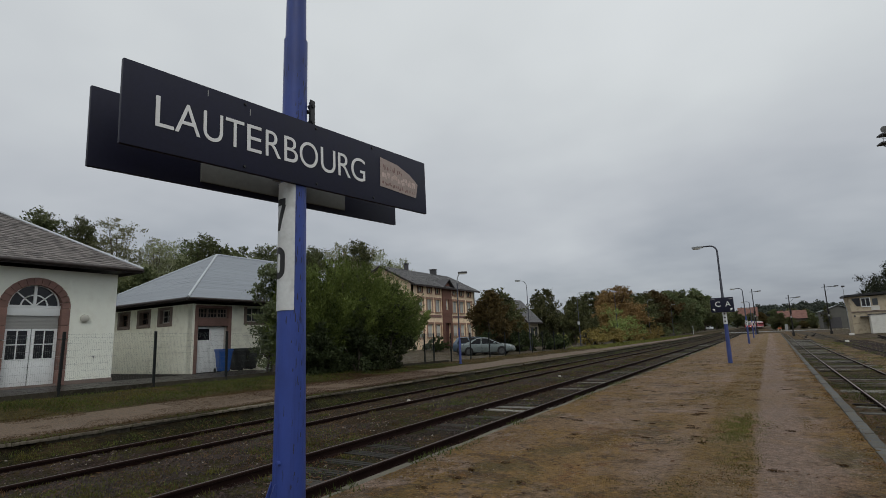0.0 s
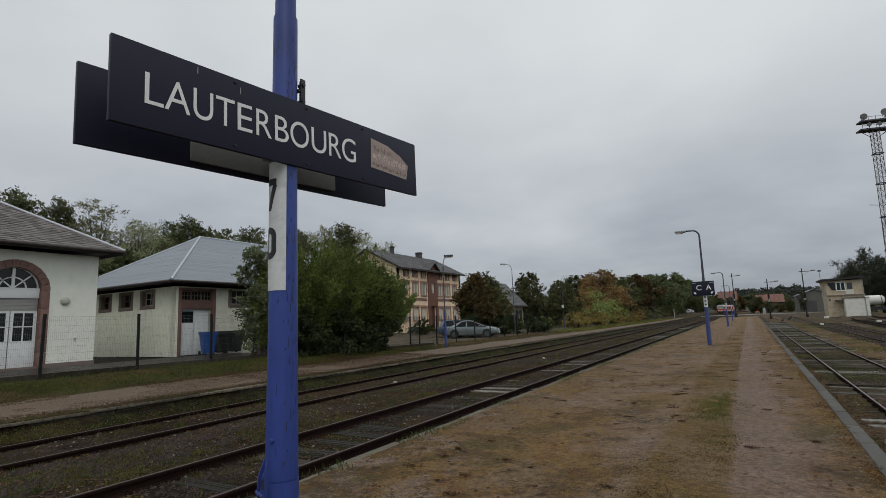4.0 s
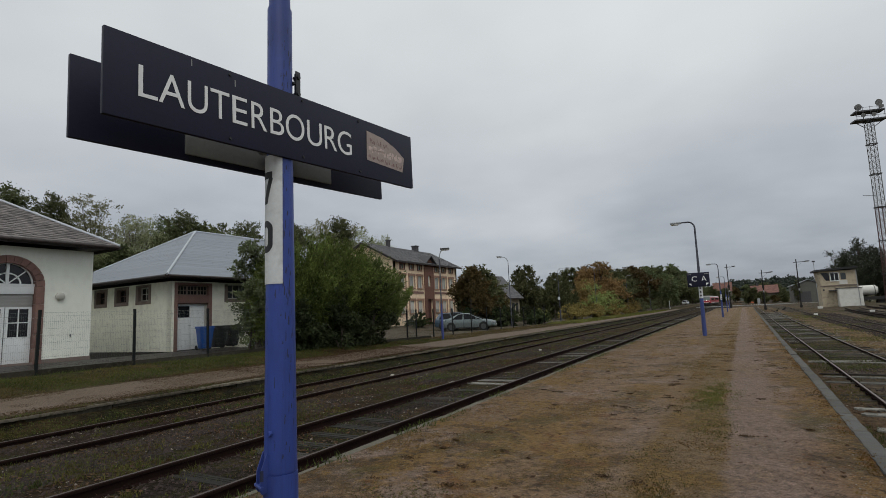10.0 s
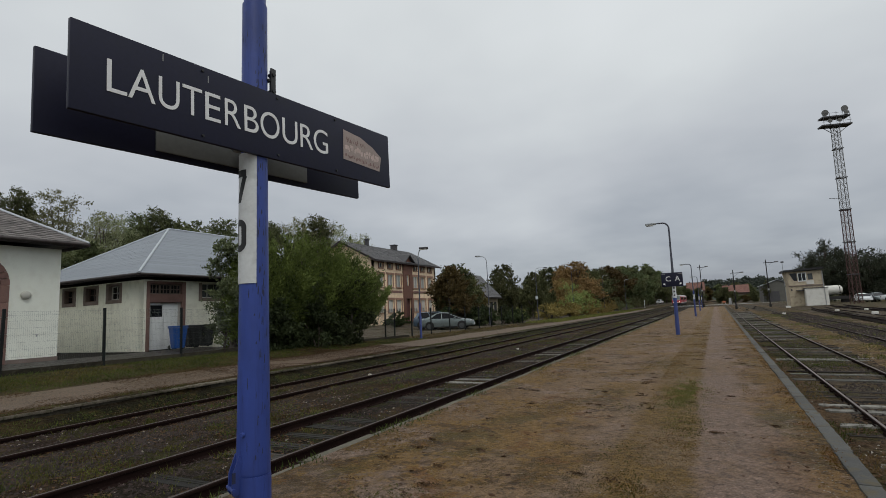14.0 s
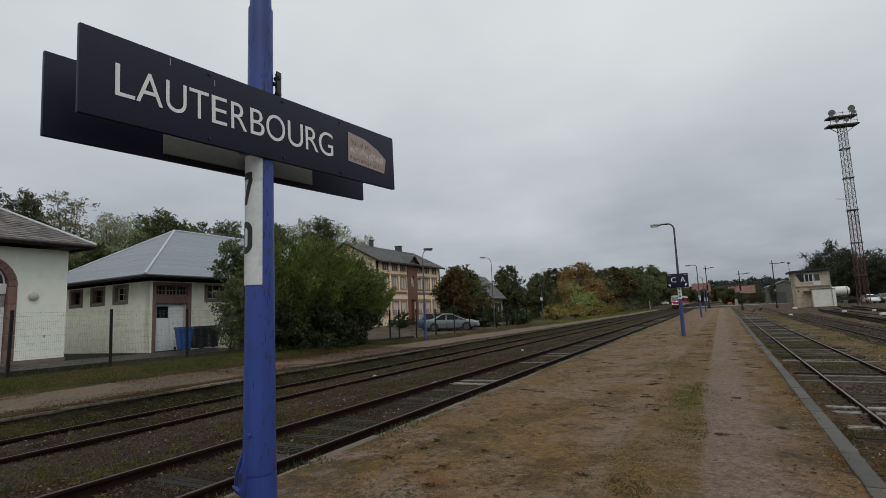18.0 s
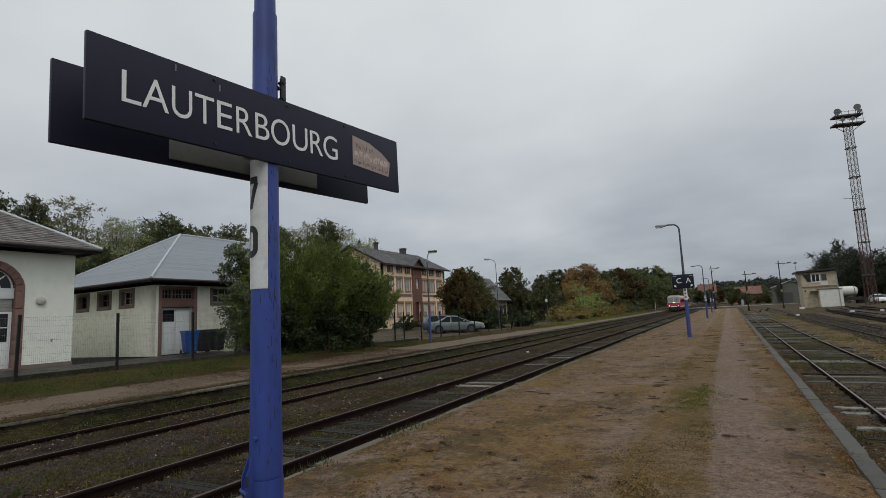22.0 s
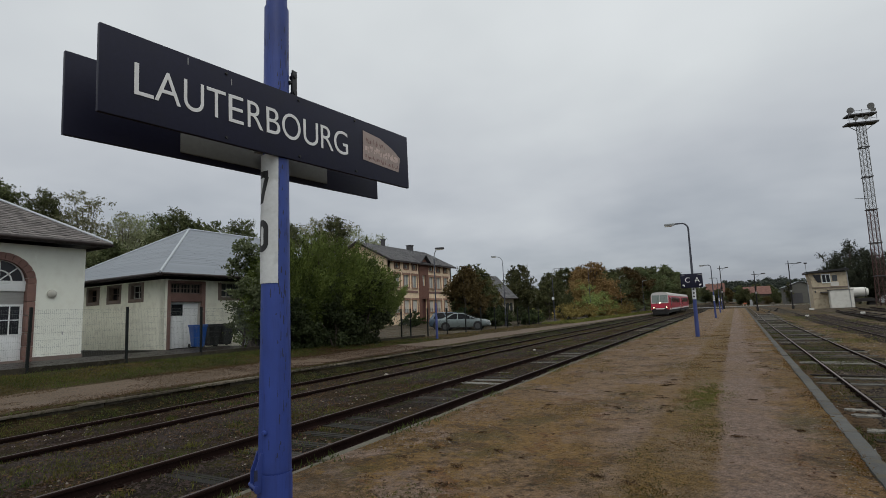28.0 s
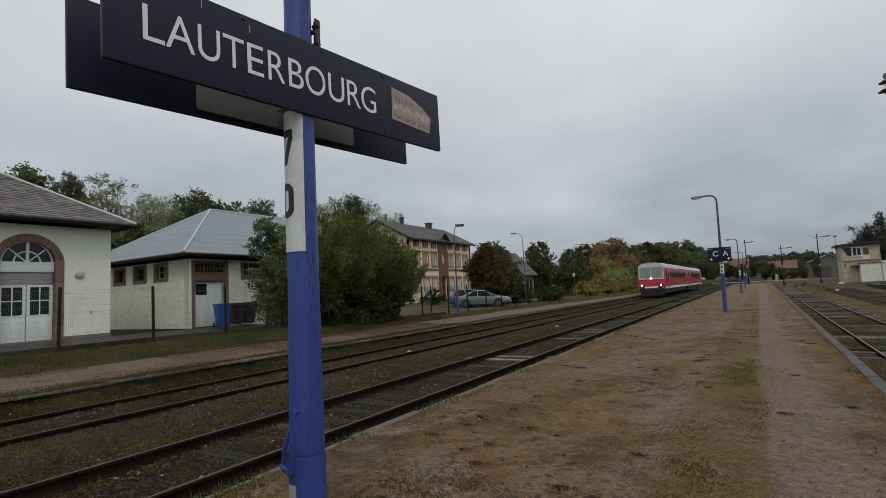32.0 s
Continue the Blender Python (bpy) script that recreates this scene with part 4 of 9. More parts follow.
def make_name_board(m, front):
    """A dark enamelled board in its own plane: x along, y up, z out of the face."""
    sign = thing("station_sign" if front else "rear_station_sign", "dark navy station name board with white lettering on a blue post" if front else "back of a second navy name board on the blue post", "sign", m)
    W, H = 1.91, 0.364
    bm = boxed(0, 0, -0.022, W, H, 0, bevel=0.004)
    part("board", bm, M_SIGN, sign)
    if not front:
        part("backing_panel", boxed(0.485, 0.028, 0.001, 1.425, 0.17, 0.012, bevel=0.004), M_BACKPANEL, sign, "dull grey aluminium backing panel")
        part("rail_channel", boxed(0.485, 0.17, 0.001, 1.425, 0.20, 0.03, bevel=0.004), M_BACKPANEL, sign)
        return sign
    # the name, letter by letter
    spans = [(0.130, 0.207), (0.211, 0.322), (0.336, 0.428), (0.442, 0.536), (0.552, 0.631), (0.654, 0.742), (0.763, 0.846), (0.859, 0.979), (1.0, 1.103), (1.124, 1.216), (1.224, 1.334)]
    for ch, (x0, x1) in zip("LAUTERBOURG", spans):
        y0, y1 = (0.109, 0.245) if ch not in "OG" else (0.106, 0.248)
        me = fit_text(text_mesh(ch, 0.2, 0.002, bold=-0.0009), x0, y0 - (0.003 if ch == "U" else 0), x1, y1)
        me.transform(Matrix.Translation((0, 0, 0.0015)))
        me.materials.append(M_WHITE)
        part("letter", me, None, sign, "white letter " + ch)
    # a worn sticker with a slanting top
    bm = bmesh.new()
    slab(bm, [(1.462, 0.112, 0.0012), (1.80, 0.092, 0.0012), (1.822, 0.190, 0.0012), (1.74, 0.242, 0.0012), (1.62, 0.284, 0.0012), (1.468, 0.300, 0.0012)], (0, 0, 0.0012))
    st = part("sticker", bm, M_STICKER, sign, "faded pinkish sticker with illegible print")
    rnd = random.Random(5)
    pale, ink = bmesh.new(), bmesh.new()
    for row, (ya, yb, x1) in enumerate(((0.225, 0.262, 1.66), (0.165, 0.215, 1.78), (0.122, 0.148, 1.79))):
        xx = 1.478
        while xx < x1:
            w = rnd.uniform(0.012, 0.03)
            dy = -0.059 * (xx - 1.462)
            for k in range(3):
                a, b = xx + rnd.uniform(0, w), ya + dy + rnd.uniform(0, (yb - ya) * 0.6)
                if row == 1:
                    box(pale, a, b, 0.0025, a + rnd.uniform(0.006, 0.016), b + rnd.uniform(0.012, 0.03), 0.0029)
                else:
                    box(ink, a, b, 0.0025, a + rnd.uniform(0.003, 0.007), b + rnd.uniform(0.008, 0.022), 0.003)
            xx += w
    part("sticker_print", pale, M_STICKER_PALE, st, "pale illegible print")["kind"] = "stuff"
    part("sticker_print", ink, M_STICKER_INK, st, "dark illegible print")["kind"] = "stuff"
    # two thin grey upright marks near the top edge
    for x, y in ((0.352, 0.318), (0.566, 0.292)):
        part("grey_mark", boxed(x, y, 0.0005, x + 0.004, y + 0.032, 0.0012), M_GREYPANEL, sign, "thin grey upright mark on the enamel")
    for bx in (0.54, 0.97, 1.40):
        for by in (0.025, 0.342):
            bm = bmesh.new()
            bolt(bm, bx, by, 0, 0.008, 0.006)
            part("screw", bm, M_BLACK, sign)
    return sign


def make_signs():
    u = Vector((0.2063, 1.9022, 0.0365)).normalized()
    z = Vector((u.y, -u.x, 0)).normalized()
    v = z.cross(u)
    rot = Matrix((u, v, z)).transposed().to_4x4()
    make_name_board(Matrix.Translation((2.935, 1.014, 2.557)) @ rot, True)
    make_name_board(Matrix.Translation((2.664, 1.021, 2.522)) @ rot, False)


make_signs()


def lamp_post(near):
    """A stepped steel post with a swan neck and a flat lantern; local z=0 at the platform. near: the one with the sign's fittings."""
    post = thing("platform_lamp_post", "blue painted steel lamp post with grey lantern on the platform", "lamp post", group="platform lamp posts")
    blue = M_BLUE if near else M_BLUE_FAR
    bm = bmesh.new()
    k = 1.0 if near else 1.02
    lathe(bm, [(0.086 * k, 0), (0.084 * k, 0.66), (0.083 * k, 0.685)], n=32)
    part("foot_tube", bm, blue, post, "thicker blue base tube")
    bm = bmesh.new()
    lathe(bm, [(0.078 * k, 0.684), (0.0805 * k, 0.69), (0.0805 * k, 0.70), (0.0755 * k, 1.2), (0.0675 * k, 2.2)] + ([(0.0648, 3.13), (0.0648, 3.14)] if near else [(0.066, 2.42), (0.060, 2.45)]), n=32)
    part("shaft", bm, blue, post)
    bm = bmesh.new()
    lathe(bm, [(0.058, 3.12), (0.053, 3.6), (0.044, 4.2)] if near else [(0.056, 2.40), (0.048, 3.2), (0.042, 3.6), (0.038, 4.2)], n=20)
    part("upper_shaft", bm, blue if near else M_POSTGREY, post)
    bm = bmesh.new()
    pts = [(0, 0, 4.19), (0, 0, 4.74)] + [(-0.26 + 0.26 * math.cos(a), 0, 4.74 + 0.28 * math.sin(a)) for a in [radians(d) for d in range(10, 91, 10)]] + [(-0.5, 0, 5.025), (-0.62, 0, 5.02)]
    tube(bm, pts, [0.044 if near else 0.038, 0.037] + [0.034] * 9 + [0.032, 0.032], n=12)
    part("swan_neck", bm, M_POSTGREY, post, "curved grey lamp arm")
    bm = bmesh.new()
    box(bm, -0.98, -0.10, 4.97, -0.52, 0.10, 5.06, bevel=0.04)
    head = part("lantern", bm, M_LAMP, post, "flat grey street lantern")
    bm = bmesh.new()
    box(bm, -0.95, -0.085, 4.93, -0.64, 0.085, 4.975, bevel=0.02)
    part("lamp_cover", bm, M_LENS, head)
    return post


def curved_plate(r, z0, z1, a0, a1, thick, n=24):
    """A sheet bent round a post, azimuths in degrees."""
    bm = bmesh.new()
    rows = []
    for i in range(n + 1):
        a = radians(a0 + (a1 - a0) * i / n)
        rows.append([bm.verts.new((rr * math.cos(a), rr * math.sin(a), z)) for rr, z in ((r, z0), (r + thick, z0), (r + thick, z1), (r, z1))])
    for s, t in zip(rows, rows[1:]):
        for k in range(4):
            bm.faces.new((s[k], s[(k + 1) % 4], t[(k + 1) % 4], t[k]))
    bm.faces.new(rows[0])
    bm.faces.new(rows[-1][::-1])
    bmesh.ops.recalc_face_normals(bm, faces=bm.faces[:])
    return bm


def curved_figure(loops, r, az, z0, close):
    """A painted figure bent round a post: strips of quads between loops of (across, up) points."""
    bm = bmesh.new()
    rows = []
    for loop in loops:
        rows.append([bm.verts.new((r * math.cos(radians(az) + x / r), r * math.sin(radians(az) + x / r), z0 + z)) for x, z in loop])
    for a, b in zip(rows, rows[1:]):
        for k in range(len(a) if close else len(a) - 1):
            q = (k + 1) % len(a)
            bm.faces.new((a[k], a[q], b[q], b[k]))
    bmesh.ops.recalc_face_normals(bm, faces=bm.faces[:])
    bmesh.ops.solidify(bm, geom=bm.faces[:], thickness=0.0006)
    return bm


def stadium(w, h, n=24):
    """A narrow upright oval with straight flanks, as (across, up) points from 0 to h."""
    r = w / 2
    return [(r * math.cos(2 * math.pi * i / n), (h - r if math.sin(2 * math.pi * i / n) >= 0 else r) + r * math.sin(2 * math.pi * i / n)) for i in range(n)]


def make_posts():
    near = lamp_post(True)
    near.matrix_basis = pose(2.939, 1.899, PLAT_Z, 0.0, 0.2, 0)
    tagged(near, "blue painted steel post with flaking paint and white number plate")
    bm = bmesh.new()
    # number plate on the side that faces down the line, with figures 7 and 0
    plate = part("number_plate", curved_plate(0.0725, 1.615, 2.29, -176, -34, 0.004), M_PLATE, near, "white curved number plate")
    bar = [[(-0.05 + 0.012 * k, z) for k in range(9)] for z in (0.134, 0.17)]
    leg = [[(-0.024 + 0.36 * z + (0.036 - 0.01 * z / 0.135) * k / 4, z) for k in range(5)] for z in (0.0, 0.045, 0.09, 0.134)]
    part("figure", curved_figure(bar, 0.0775, -107, 2.03, False), M_BLACK, plate, "black figure 7")
    part("figure_leg", curved_figure(leg, 0.0775, -107, 2.03, False), M_BLACK, plate)
    outer, inner = stadium(0.094, 0.168, 40), [(x, 0.034 + z) for x, z in stadium(0.032, 0.10, 40)]
    rings = [[(a[0] + (b[0] - a[0]) * f, a[1] + (b[1] - a[1]) * f) for a, b in zip(outer, inner)] for f in (0, 0.33, 0.66, 1)]
    part("figure", curved_figure(rings, 0.0775, -106, 1.775, True), M_BLACK, plate, "black figure 0")
    # hinge lug at the joint of the foot
    bm = bmesh.new()
    d = Vector((math.cos(radians(-114)), math.sin(radians(-114)), 0))
    t = Vector((-d.y, d.x, 0))
    prof = [(0.070, 0.785), (0.078, 0.79), (0.108, 0.705), (0.112, 0.62), (0.102, 0.605), (0.070, 0.61)]
    for off in (-0.035, 0.022):
        slab(bm, [d * r + t * off + Vector((0, 0, z)) for r, z in prof], t * 0.012)
    part("hinge_lug", bm, M_BLUE, near, "blue welded hinge lug")
    bm = bmesh.new()
    box(bm, -0.008, -0.0015, 0.665, 0.008, 0.0015, 0.715, m=Matrix.Translation(d * 0.104 + t * 0.0345) @ Matrix.Rotation(math.atan2(d.y, d.x), 4, "Z"))
    part("lug_slot", bm, M_CHIP, near, "dark slot in the lug")
    bm = bmesh.new()
    rod(bm, d * 0.106 - t * 0.05 + Vector((0, 0, 0.635)), d * 0.106 + t * 0.05 + Vector((0, 0, 0.635)), 0.010, n=8)
    part("hinge_bolt", bm, M_BLUE, near)
    bm = bmesh.new()
    a = radians(-78)
    p = Vector((math.cos(a) * 0.083, math.sin(a) * 0.083, 0.885))
    rod(bm, p, p + Vector((math.cos(a), math.sin(a), 0)) * 0.014, 0.013, 0.010, n=8)
    part("lock_bolt", bm, M_BLUE, near)
    part("label_plate", curved_plate(0.0850, 0.40, 0.56, -118, -82, 0.002, 8), M_GREYPANEL, near, "small grey label plate")
    part("label_bars", curved_plate(0.0873, 0.47, 0.485, -112, -90, 0.001, 8), M_BLACK, near)
    # flaked patches of paint down the side
    rnd = random.Random(8)
    bm = bmesh.new()
    for i in range(120):
        az, z = rnd.gauss(-14, 17) if i % 3 else rnd.uniform(-120, 20), rnd.uniform(0.75, 3.0)
        r = np.interp(z, [0.7, 1.2, 2.2, 3.1], [0.0805, 0.0755, 0.0675, 0.0648]) + 0.0005
        w, h = rnd.uniform(0.0012, 0.0042) * (1 if i % 3 else 0.6), rnd.uniform(0.004, 0.03)
        pts = [(az + math.degrees(w / r) * dx, z + h * dz) for dx, dz in ((-1, -0.7), (0.2, -1), (1, -0.2), (0.7, 0.8), (-0.3, 1))]
        bm.faces.new([bm.verts.new((r * math.cos(radians(q)), r * math.sin(radians(q)), zz)) for q, zz in pts])
    part("flaked_paint", bm, M_CHIP, near, "dark flaked spots in the blue paint", soft=False)["kind"] = "stuff"
    # clamps that carry the boards
    for z in (2.36, 2.54):
        bm = bmesh.new()
        box(bm, -0.15, -0.022, z - 0.02, 0.05, 0.022, z + 0.02, bevel=0.004)
        part("board_clamp", bm, M_STEEL, near).matrix_basis = pose(0, 0, 0, 0, 0, 0)
    bm = bmesh.new()
    box(bm, 0.062, 0.050, 2.60, 0.070, 0.084, 2.79, bevel=0.002)
    box(bm, 0.050, 0.056, 2.61, 0.064, 0.064, 2.78, bevel=0.002)
    rod(bm, (0.040, 0.066, 2.755), (0.078, 0.066, 2.755), 0.012, n=8)
    rod(bm, (0.040, 0.066, 2.66), (0.078, 0.066, 2.66), 0.012, n=8)
    box(bm, 0.03, 0.035, 2.62, 0.066, 0.056, 2.635, bevel=0.003)
    box(bm, 0.03, 0.035, 2.71, 0.066, 0.056, 2.725, bevel=0.003)
    part("sign_bracket", bm, M_BLACK, near, "dark steel mounting bracket")
    far = lamp_post(False)
    far.matrix_basis = pose(3.70, 25.1, PLAT_Z, 0, 0.6, 0)
    pl = part("number_plate", curved_plate(0.0785, 1.62, 2.12, -165, -15, 0.004), M_PLATE, far, "white number plate")
    for z in (1.70, 1.86, 2.02):
        part("plate_bar", curved_plate(0.0826, z, z + 0.07, -112, -68, 0.001, 8), M_BLACK, pl)
    for y in (54.8, 84.5, 114.2):
        copy_thing(far, pose(3.80 + 0.001 * y, y, PLAT_Z + rise(y), 0, 0.3, 0))
    # the letter board on the second post
    b = thing("letter_board", "black square stop board with white letters C and A", "sign", pose(3.70, 24.97, 2.42, 0, 0, 0))
    part("board", boxed(-0.46, 0, 0, 0.42, 0.03, 0.62, bevel=0.006), M_SIGN, b)
    for ch, x in (("C", -0.28), ("A", 0.10)):
        me = fit_text(text_mesh(ch, 0.3, 0.002), x, 0.24, x + 0.2, 0.46)
        me.transform(Matrix.Rotation(radians(90), 4, "X") @ Matrix.Translation((0, 0, 0.002)))
        me.materials.append(M_WHITE)
        part("letter", me, None, b, "white letter " + ch)
    for x, s in ((-0.36, 1), (0.32, -1)):
        bm = bmesh.new()
        slab(bm, [(x - 0.05, -0.003, 0.15), (x + 0.05, -0.003, 0.15), (x + 0.05 * s, -0.003, 0.05)], (0, 0.002, 0))
        box(bm, x - 0.03, -0.004, 0.10, x + 0.03, -0.002, 0.16)
        part("arrow", bm, M_WHITE, b, "small white arrow")
        part("label_strip", boxed(x - 0.08, -0.003, 0.54, x + 0.08, 0, 0.56), M_GREYPANEL, b)


make_posts()

# ---- buildings across the tracks ----


def roof_face(e0, e1, r0, r1, course, name, material, parent, tile=0.0, seed=0, thick=0.02):
    """A roof slope from the eave e0-e1 up to r0-r1 in overlapping courses; tile: width of single tiles, joined into one mesh."""
    e0, e1, r0, r1 = map(Vector, (e0, e1, r0, r1))
    nrm = (e1 - e0).cross(r0 - e0 if (r0 - e0).length > 0.1 else r1 - e0).normalized()
    if nrm.z < 0:
        nrm = -nrm
    length = ((r0 + r1) / 2 - (e0 + e1) / 2).length
    n = max(2, round(length / course))
    rnd = random.Random(seed)
    verts, faces = [], []

    def wedge(a, b, c, d, lift):
        k = len(verts)
        for p in (a + nrm * lift, b + nrm * lift, c + nrm * 0.003, d + nrm * 0.003, a - nrm * 0.01, b - nrm * 0.01, c - nrm * 0.01, d - nrm * 0.01):
            verts.append(p[:])
        faces.extend(tuple(k + i for i in f) for f in ((0, 1, 2, 3), (5, 4, 7, 6), (4, 5, 1, 0), (5, 6, 2, 1), (7, 4, 0, 3)))

    for i in range(n):
        s, t = i / n, min(1, (i + 1.12) / n)
        a, b, c, d = e0.lerp(r0, s), e1.lerp(r1, s), e1.lerp(r1, t), e0.lerp(r0, t)
        if not tile:
            verts.clear(); faces.clear()
            wedge(a, b, c, d, 0.006)
            part("roof_course", raw(name, verts, faces, material), None, parent)
            continue
        w = (b - a).length
        m = max(1, round(w / tile))
        off = rnd.random() / m
        cuts = [0] + [min(1, max(0, (j + rnd.uniform(-0.12, 0.12)) / m + off)) for j in range(m)] + [1]
        for u, v in zip(cuts, cuts[1:]):
            if v - u > 0.002:
                g = 0.004 / max(w, 0.1)
                wedge(a.lerp(b, u + g), a.lerp(b, v - g), d.lerp(c, v - g), d.lerp(c, u + g), thick * (1 + rnd.uniform(-0.3, 0.4)))
    if tile:
        ob = part(name, raw(name, verts, faces, material), None, parent)
        ob["kind"] = "stuff"


def island_mat(name, base, spread, rough):
    """Tiles that differ one from the next."""
    m, nt, b = nodes_of(name)
    n, l = nt.nodes.new, nt.links.new
    geo, co, no = n("ShaderNodeNewGeometry"), n("ShaderNodeTexCoord"), n("ShaderNodeTexNoise")
    no.inputs["Scale"].default_value, no.inputs["Detail"].default_value = 3, 6
    l(co.outputs["Object"], no.inputs["Vector"])
    a = n("ShaderNodeMath"); a.operation = "ADD"
    l(geo.outputs["Random Per Island"], a.inputs[0]); l(no.outputs["Fac"], a.inputs[1])
    r = n("ShaderNodeMapRange"); r.inputs[1].default_value, r.inputs[2].default_value, r.inputs[3].default_value, r.inputs[4].default_value = 0.2, 1.7, 1 - spread, 1 + spread
    l(a.outputs[0], r.inputs[0])
    hs = n("ShaderNodeHueSaturation"); hs.inputs["Color"].default_value = (*base, 1)
    l(r.outputs[0], hs.inputs["Value"]); l(hs.outputs[0], b.inputs["Base Color"])
    b.inputs["Roughness"].default_value = rough
    bp = n("ShaderNodeBump"); bp.inputs["Strength"].default_value = 0.4
    bp.inputs["Distance"].default_value = 0.01
    l(no.outputs["Fac"], bp.inputs["Height"]); l(bp.outputs[0], b.inputs["Normal"])
    return m


M_SHINGLE = island_mat("worn_shingles", (0.125, 0.112, 0.105), 0.72, 0.8)
M_STONES = island_mat("ballast_stones", (0.031, 0.0195, 0.016), 0.95, 0.95)
M_FIBRE = island_mat("blue_grey_fibre_slates", (0.205, 0.228, 0.256), 0.09, 0.62)
M_STONES_GREY = island_mat("grey_ballast_stones", (0.031, 0.0222, 0.0185), 0.9, 0.95)
M_SLATES = island_mat("grey_slates", (0.10, 0.098, 0.10), 0.35, 0.75)
M_TILES = island_mat("clay_tiles", (0.19, 0.095, 0.075), 0.35, 0.85)


def framed_window(parent, m, w, h, cols, rows, frame_mat, glass, bar=0.035, frame=0.05, depth=0.06, name="window", label="", sill=None):
    """A casement with real panes: local x across, y out, z up from its lower left corner."""
    win = part(name, boxed(0, -depth, 0, frame, 0, h), frame_mat, parent, label)
    win.matrix_basis = m
    bm = bmesh.new()
    box(bm, w - frame, -depth, 0, w, 0, h)
    box(bm, frame, -depth, 0, w - frame, 0, frame)
    box(bm, frame, -depth, h - frame, w - frame, 0, h)
    part("frame", bm, frame_mat, win)
    for i in range(1, cols):
        x = w * i / cols
        part("glazing_bar", boxed(x - bar / 2, -depth + 0.005, frame, x + bar / 2, -0.008, h - frame), frame_mat, win)
    for j in range(1, rows):
        z = h * j / rows
        part("glazing_bar", boxed(frame, -depth + 0.008, z - bar / 2, w - frame, -0.012, z + bar / 2), frame_mat, win)
    for i in range(cols):
        for j in range(rows):
            part("pane", boxed(w * i / cols + 0.01, -depth + 0.016, h * j / rows + 0.01, w * (i + 1) / cols - 0.01, -depth + 0.024, h * (j + 1) / rows - 0.01), glass, win)
    if sill:
        part("sill", boxed(-0.06, -depth, -0.08, w + 0.06, 0.06, 0, bevel=0.01), sill, win)
    return win


def hip_roof(parent, x0, x1, y0, y1, z, rise_z, inset0, inset1, course, material, cap, tile=0.0, seed=0, thick=0.02):
    """x0 > x1 are the eave lines, y0 < y1 the ends; ridge along y."""
    xm = (x0 + x1) / 2
    R0, R1 = (xm, y0 + inset0, z + rise_z), (xm, y1 - inset1, z + rise_z)
    A, B, C, D = (x0, y0, z), (x0, y1, z), (x1, y1, z), (x1, y0, z)
    roof_face(A, B, R0, R1, course, "roof_tiles" if tile else "roof_sheet", material, parent, tile, seed, thick)
    roof_face(D, A, R0, R0, course, "roof_tiles" if tile else "roof_sheet", material, parent, tile, seed + 1, thick)
    roof_face(C, D, R1, R0, course, "roof_tiles" if tile else "roof_sheet", material, parent, tile, seed + 2, thick)
    roof_face(B, C, R1, R1, course, "roof_tiles" if tile else "roof_sheet", material, parent, tile, seed + 3, thick)
    for p, q in ((A, R0), (D, R0), (B, R1), (C, R1), (R0, R1)):
        bm = bmesh.new()
        rod(bm, Vector(p) + Vector((0, 0, 0.02)), Vector(q) + Vector((0, 0, 0.02)), 0.055, n=8)
        part("ridge_cap", bm, cap, parent)
    bm = bmesh.new()
    slab(bm, [(x0 - 0.03, y0 + 0.03, z - 0.05), (x0 - 0.03, y1 - 0.03, z - 0.05), (x1 + 0.03, y1 - 0.03, z - 0.05), (x1 + 0.03, y0 + 0.03, z - 0.05)], (0, 0, 0.03))
    part("soffit", bm, M_EAVE, parent, "dark boarded soffit")


def eaves(parent, x0, x1, y0, y1, z, h, gutter=True):
    for k, (a, b) in enumerate((((x0, y0), (x0, y1)), ((x1, y0), (x0, y0)), ((x1, y1), (x1, y0)), ((x0, y1), (x1, y1)))):
        a, b = Vector((*a, 0)), Vector((*b, 0))
        d = (b - a).normalized()
        n = Vector((d.y, -d.x, 0))
        bm = bmesh.new()
        slab(bm, [a - n * 0.03 + Vector((0, 0, z - h)), b - n * 0.03 + Vector((0, 0, z - h)), b - n * 0.03 + Vector((0, 0, z)), a - n * 0.03 + Vector((0, 0, z))], n * 0.03)
        part("fascia", bm, M_EAVE, parent, "dark brown fascia board")
        if gutter:
            bm = bmesh.new()
            rod(bm, a + n * 0.06 + Vector((0, 0, z - 0.06)), b + n * 0.06 + Vector((0, 0, z - 0.06)), 0.065, n=10)
            part("gutter", bm, M_EAVE, parent)


def arch_panel(bm, r, half, zs, ztop, y0, y1, thick, n=20):
    """The wall over a round arch centred on u=0: between the arch and ztop, from -half to half. x across, z up, y the depth."""
    pts = [(r * math.cos(math.pi * i / n), zs + r * math.sin(math.pi * i / n)) for i in range(n + 1)]
    for (xa, za), (xb, zb) in zip(pts, pts[1:]):
        slab(bm, [(xb, 0, zb), (xa, 0, za), (xa, 0, ztop), (xb, 0, ztop)], (0, -thick, 0))
    bmesh.ops.remove_doubles(bm, verts=bm.verts[:], dist=1e-5)
    return bm


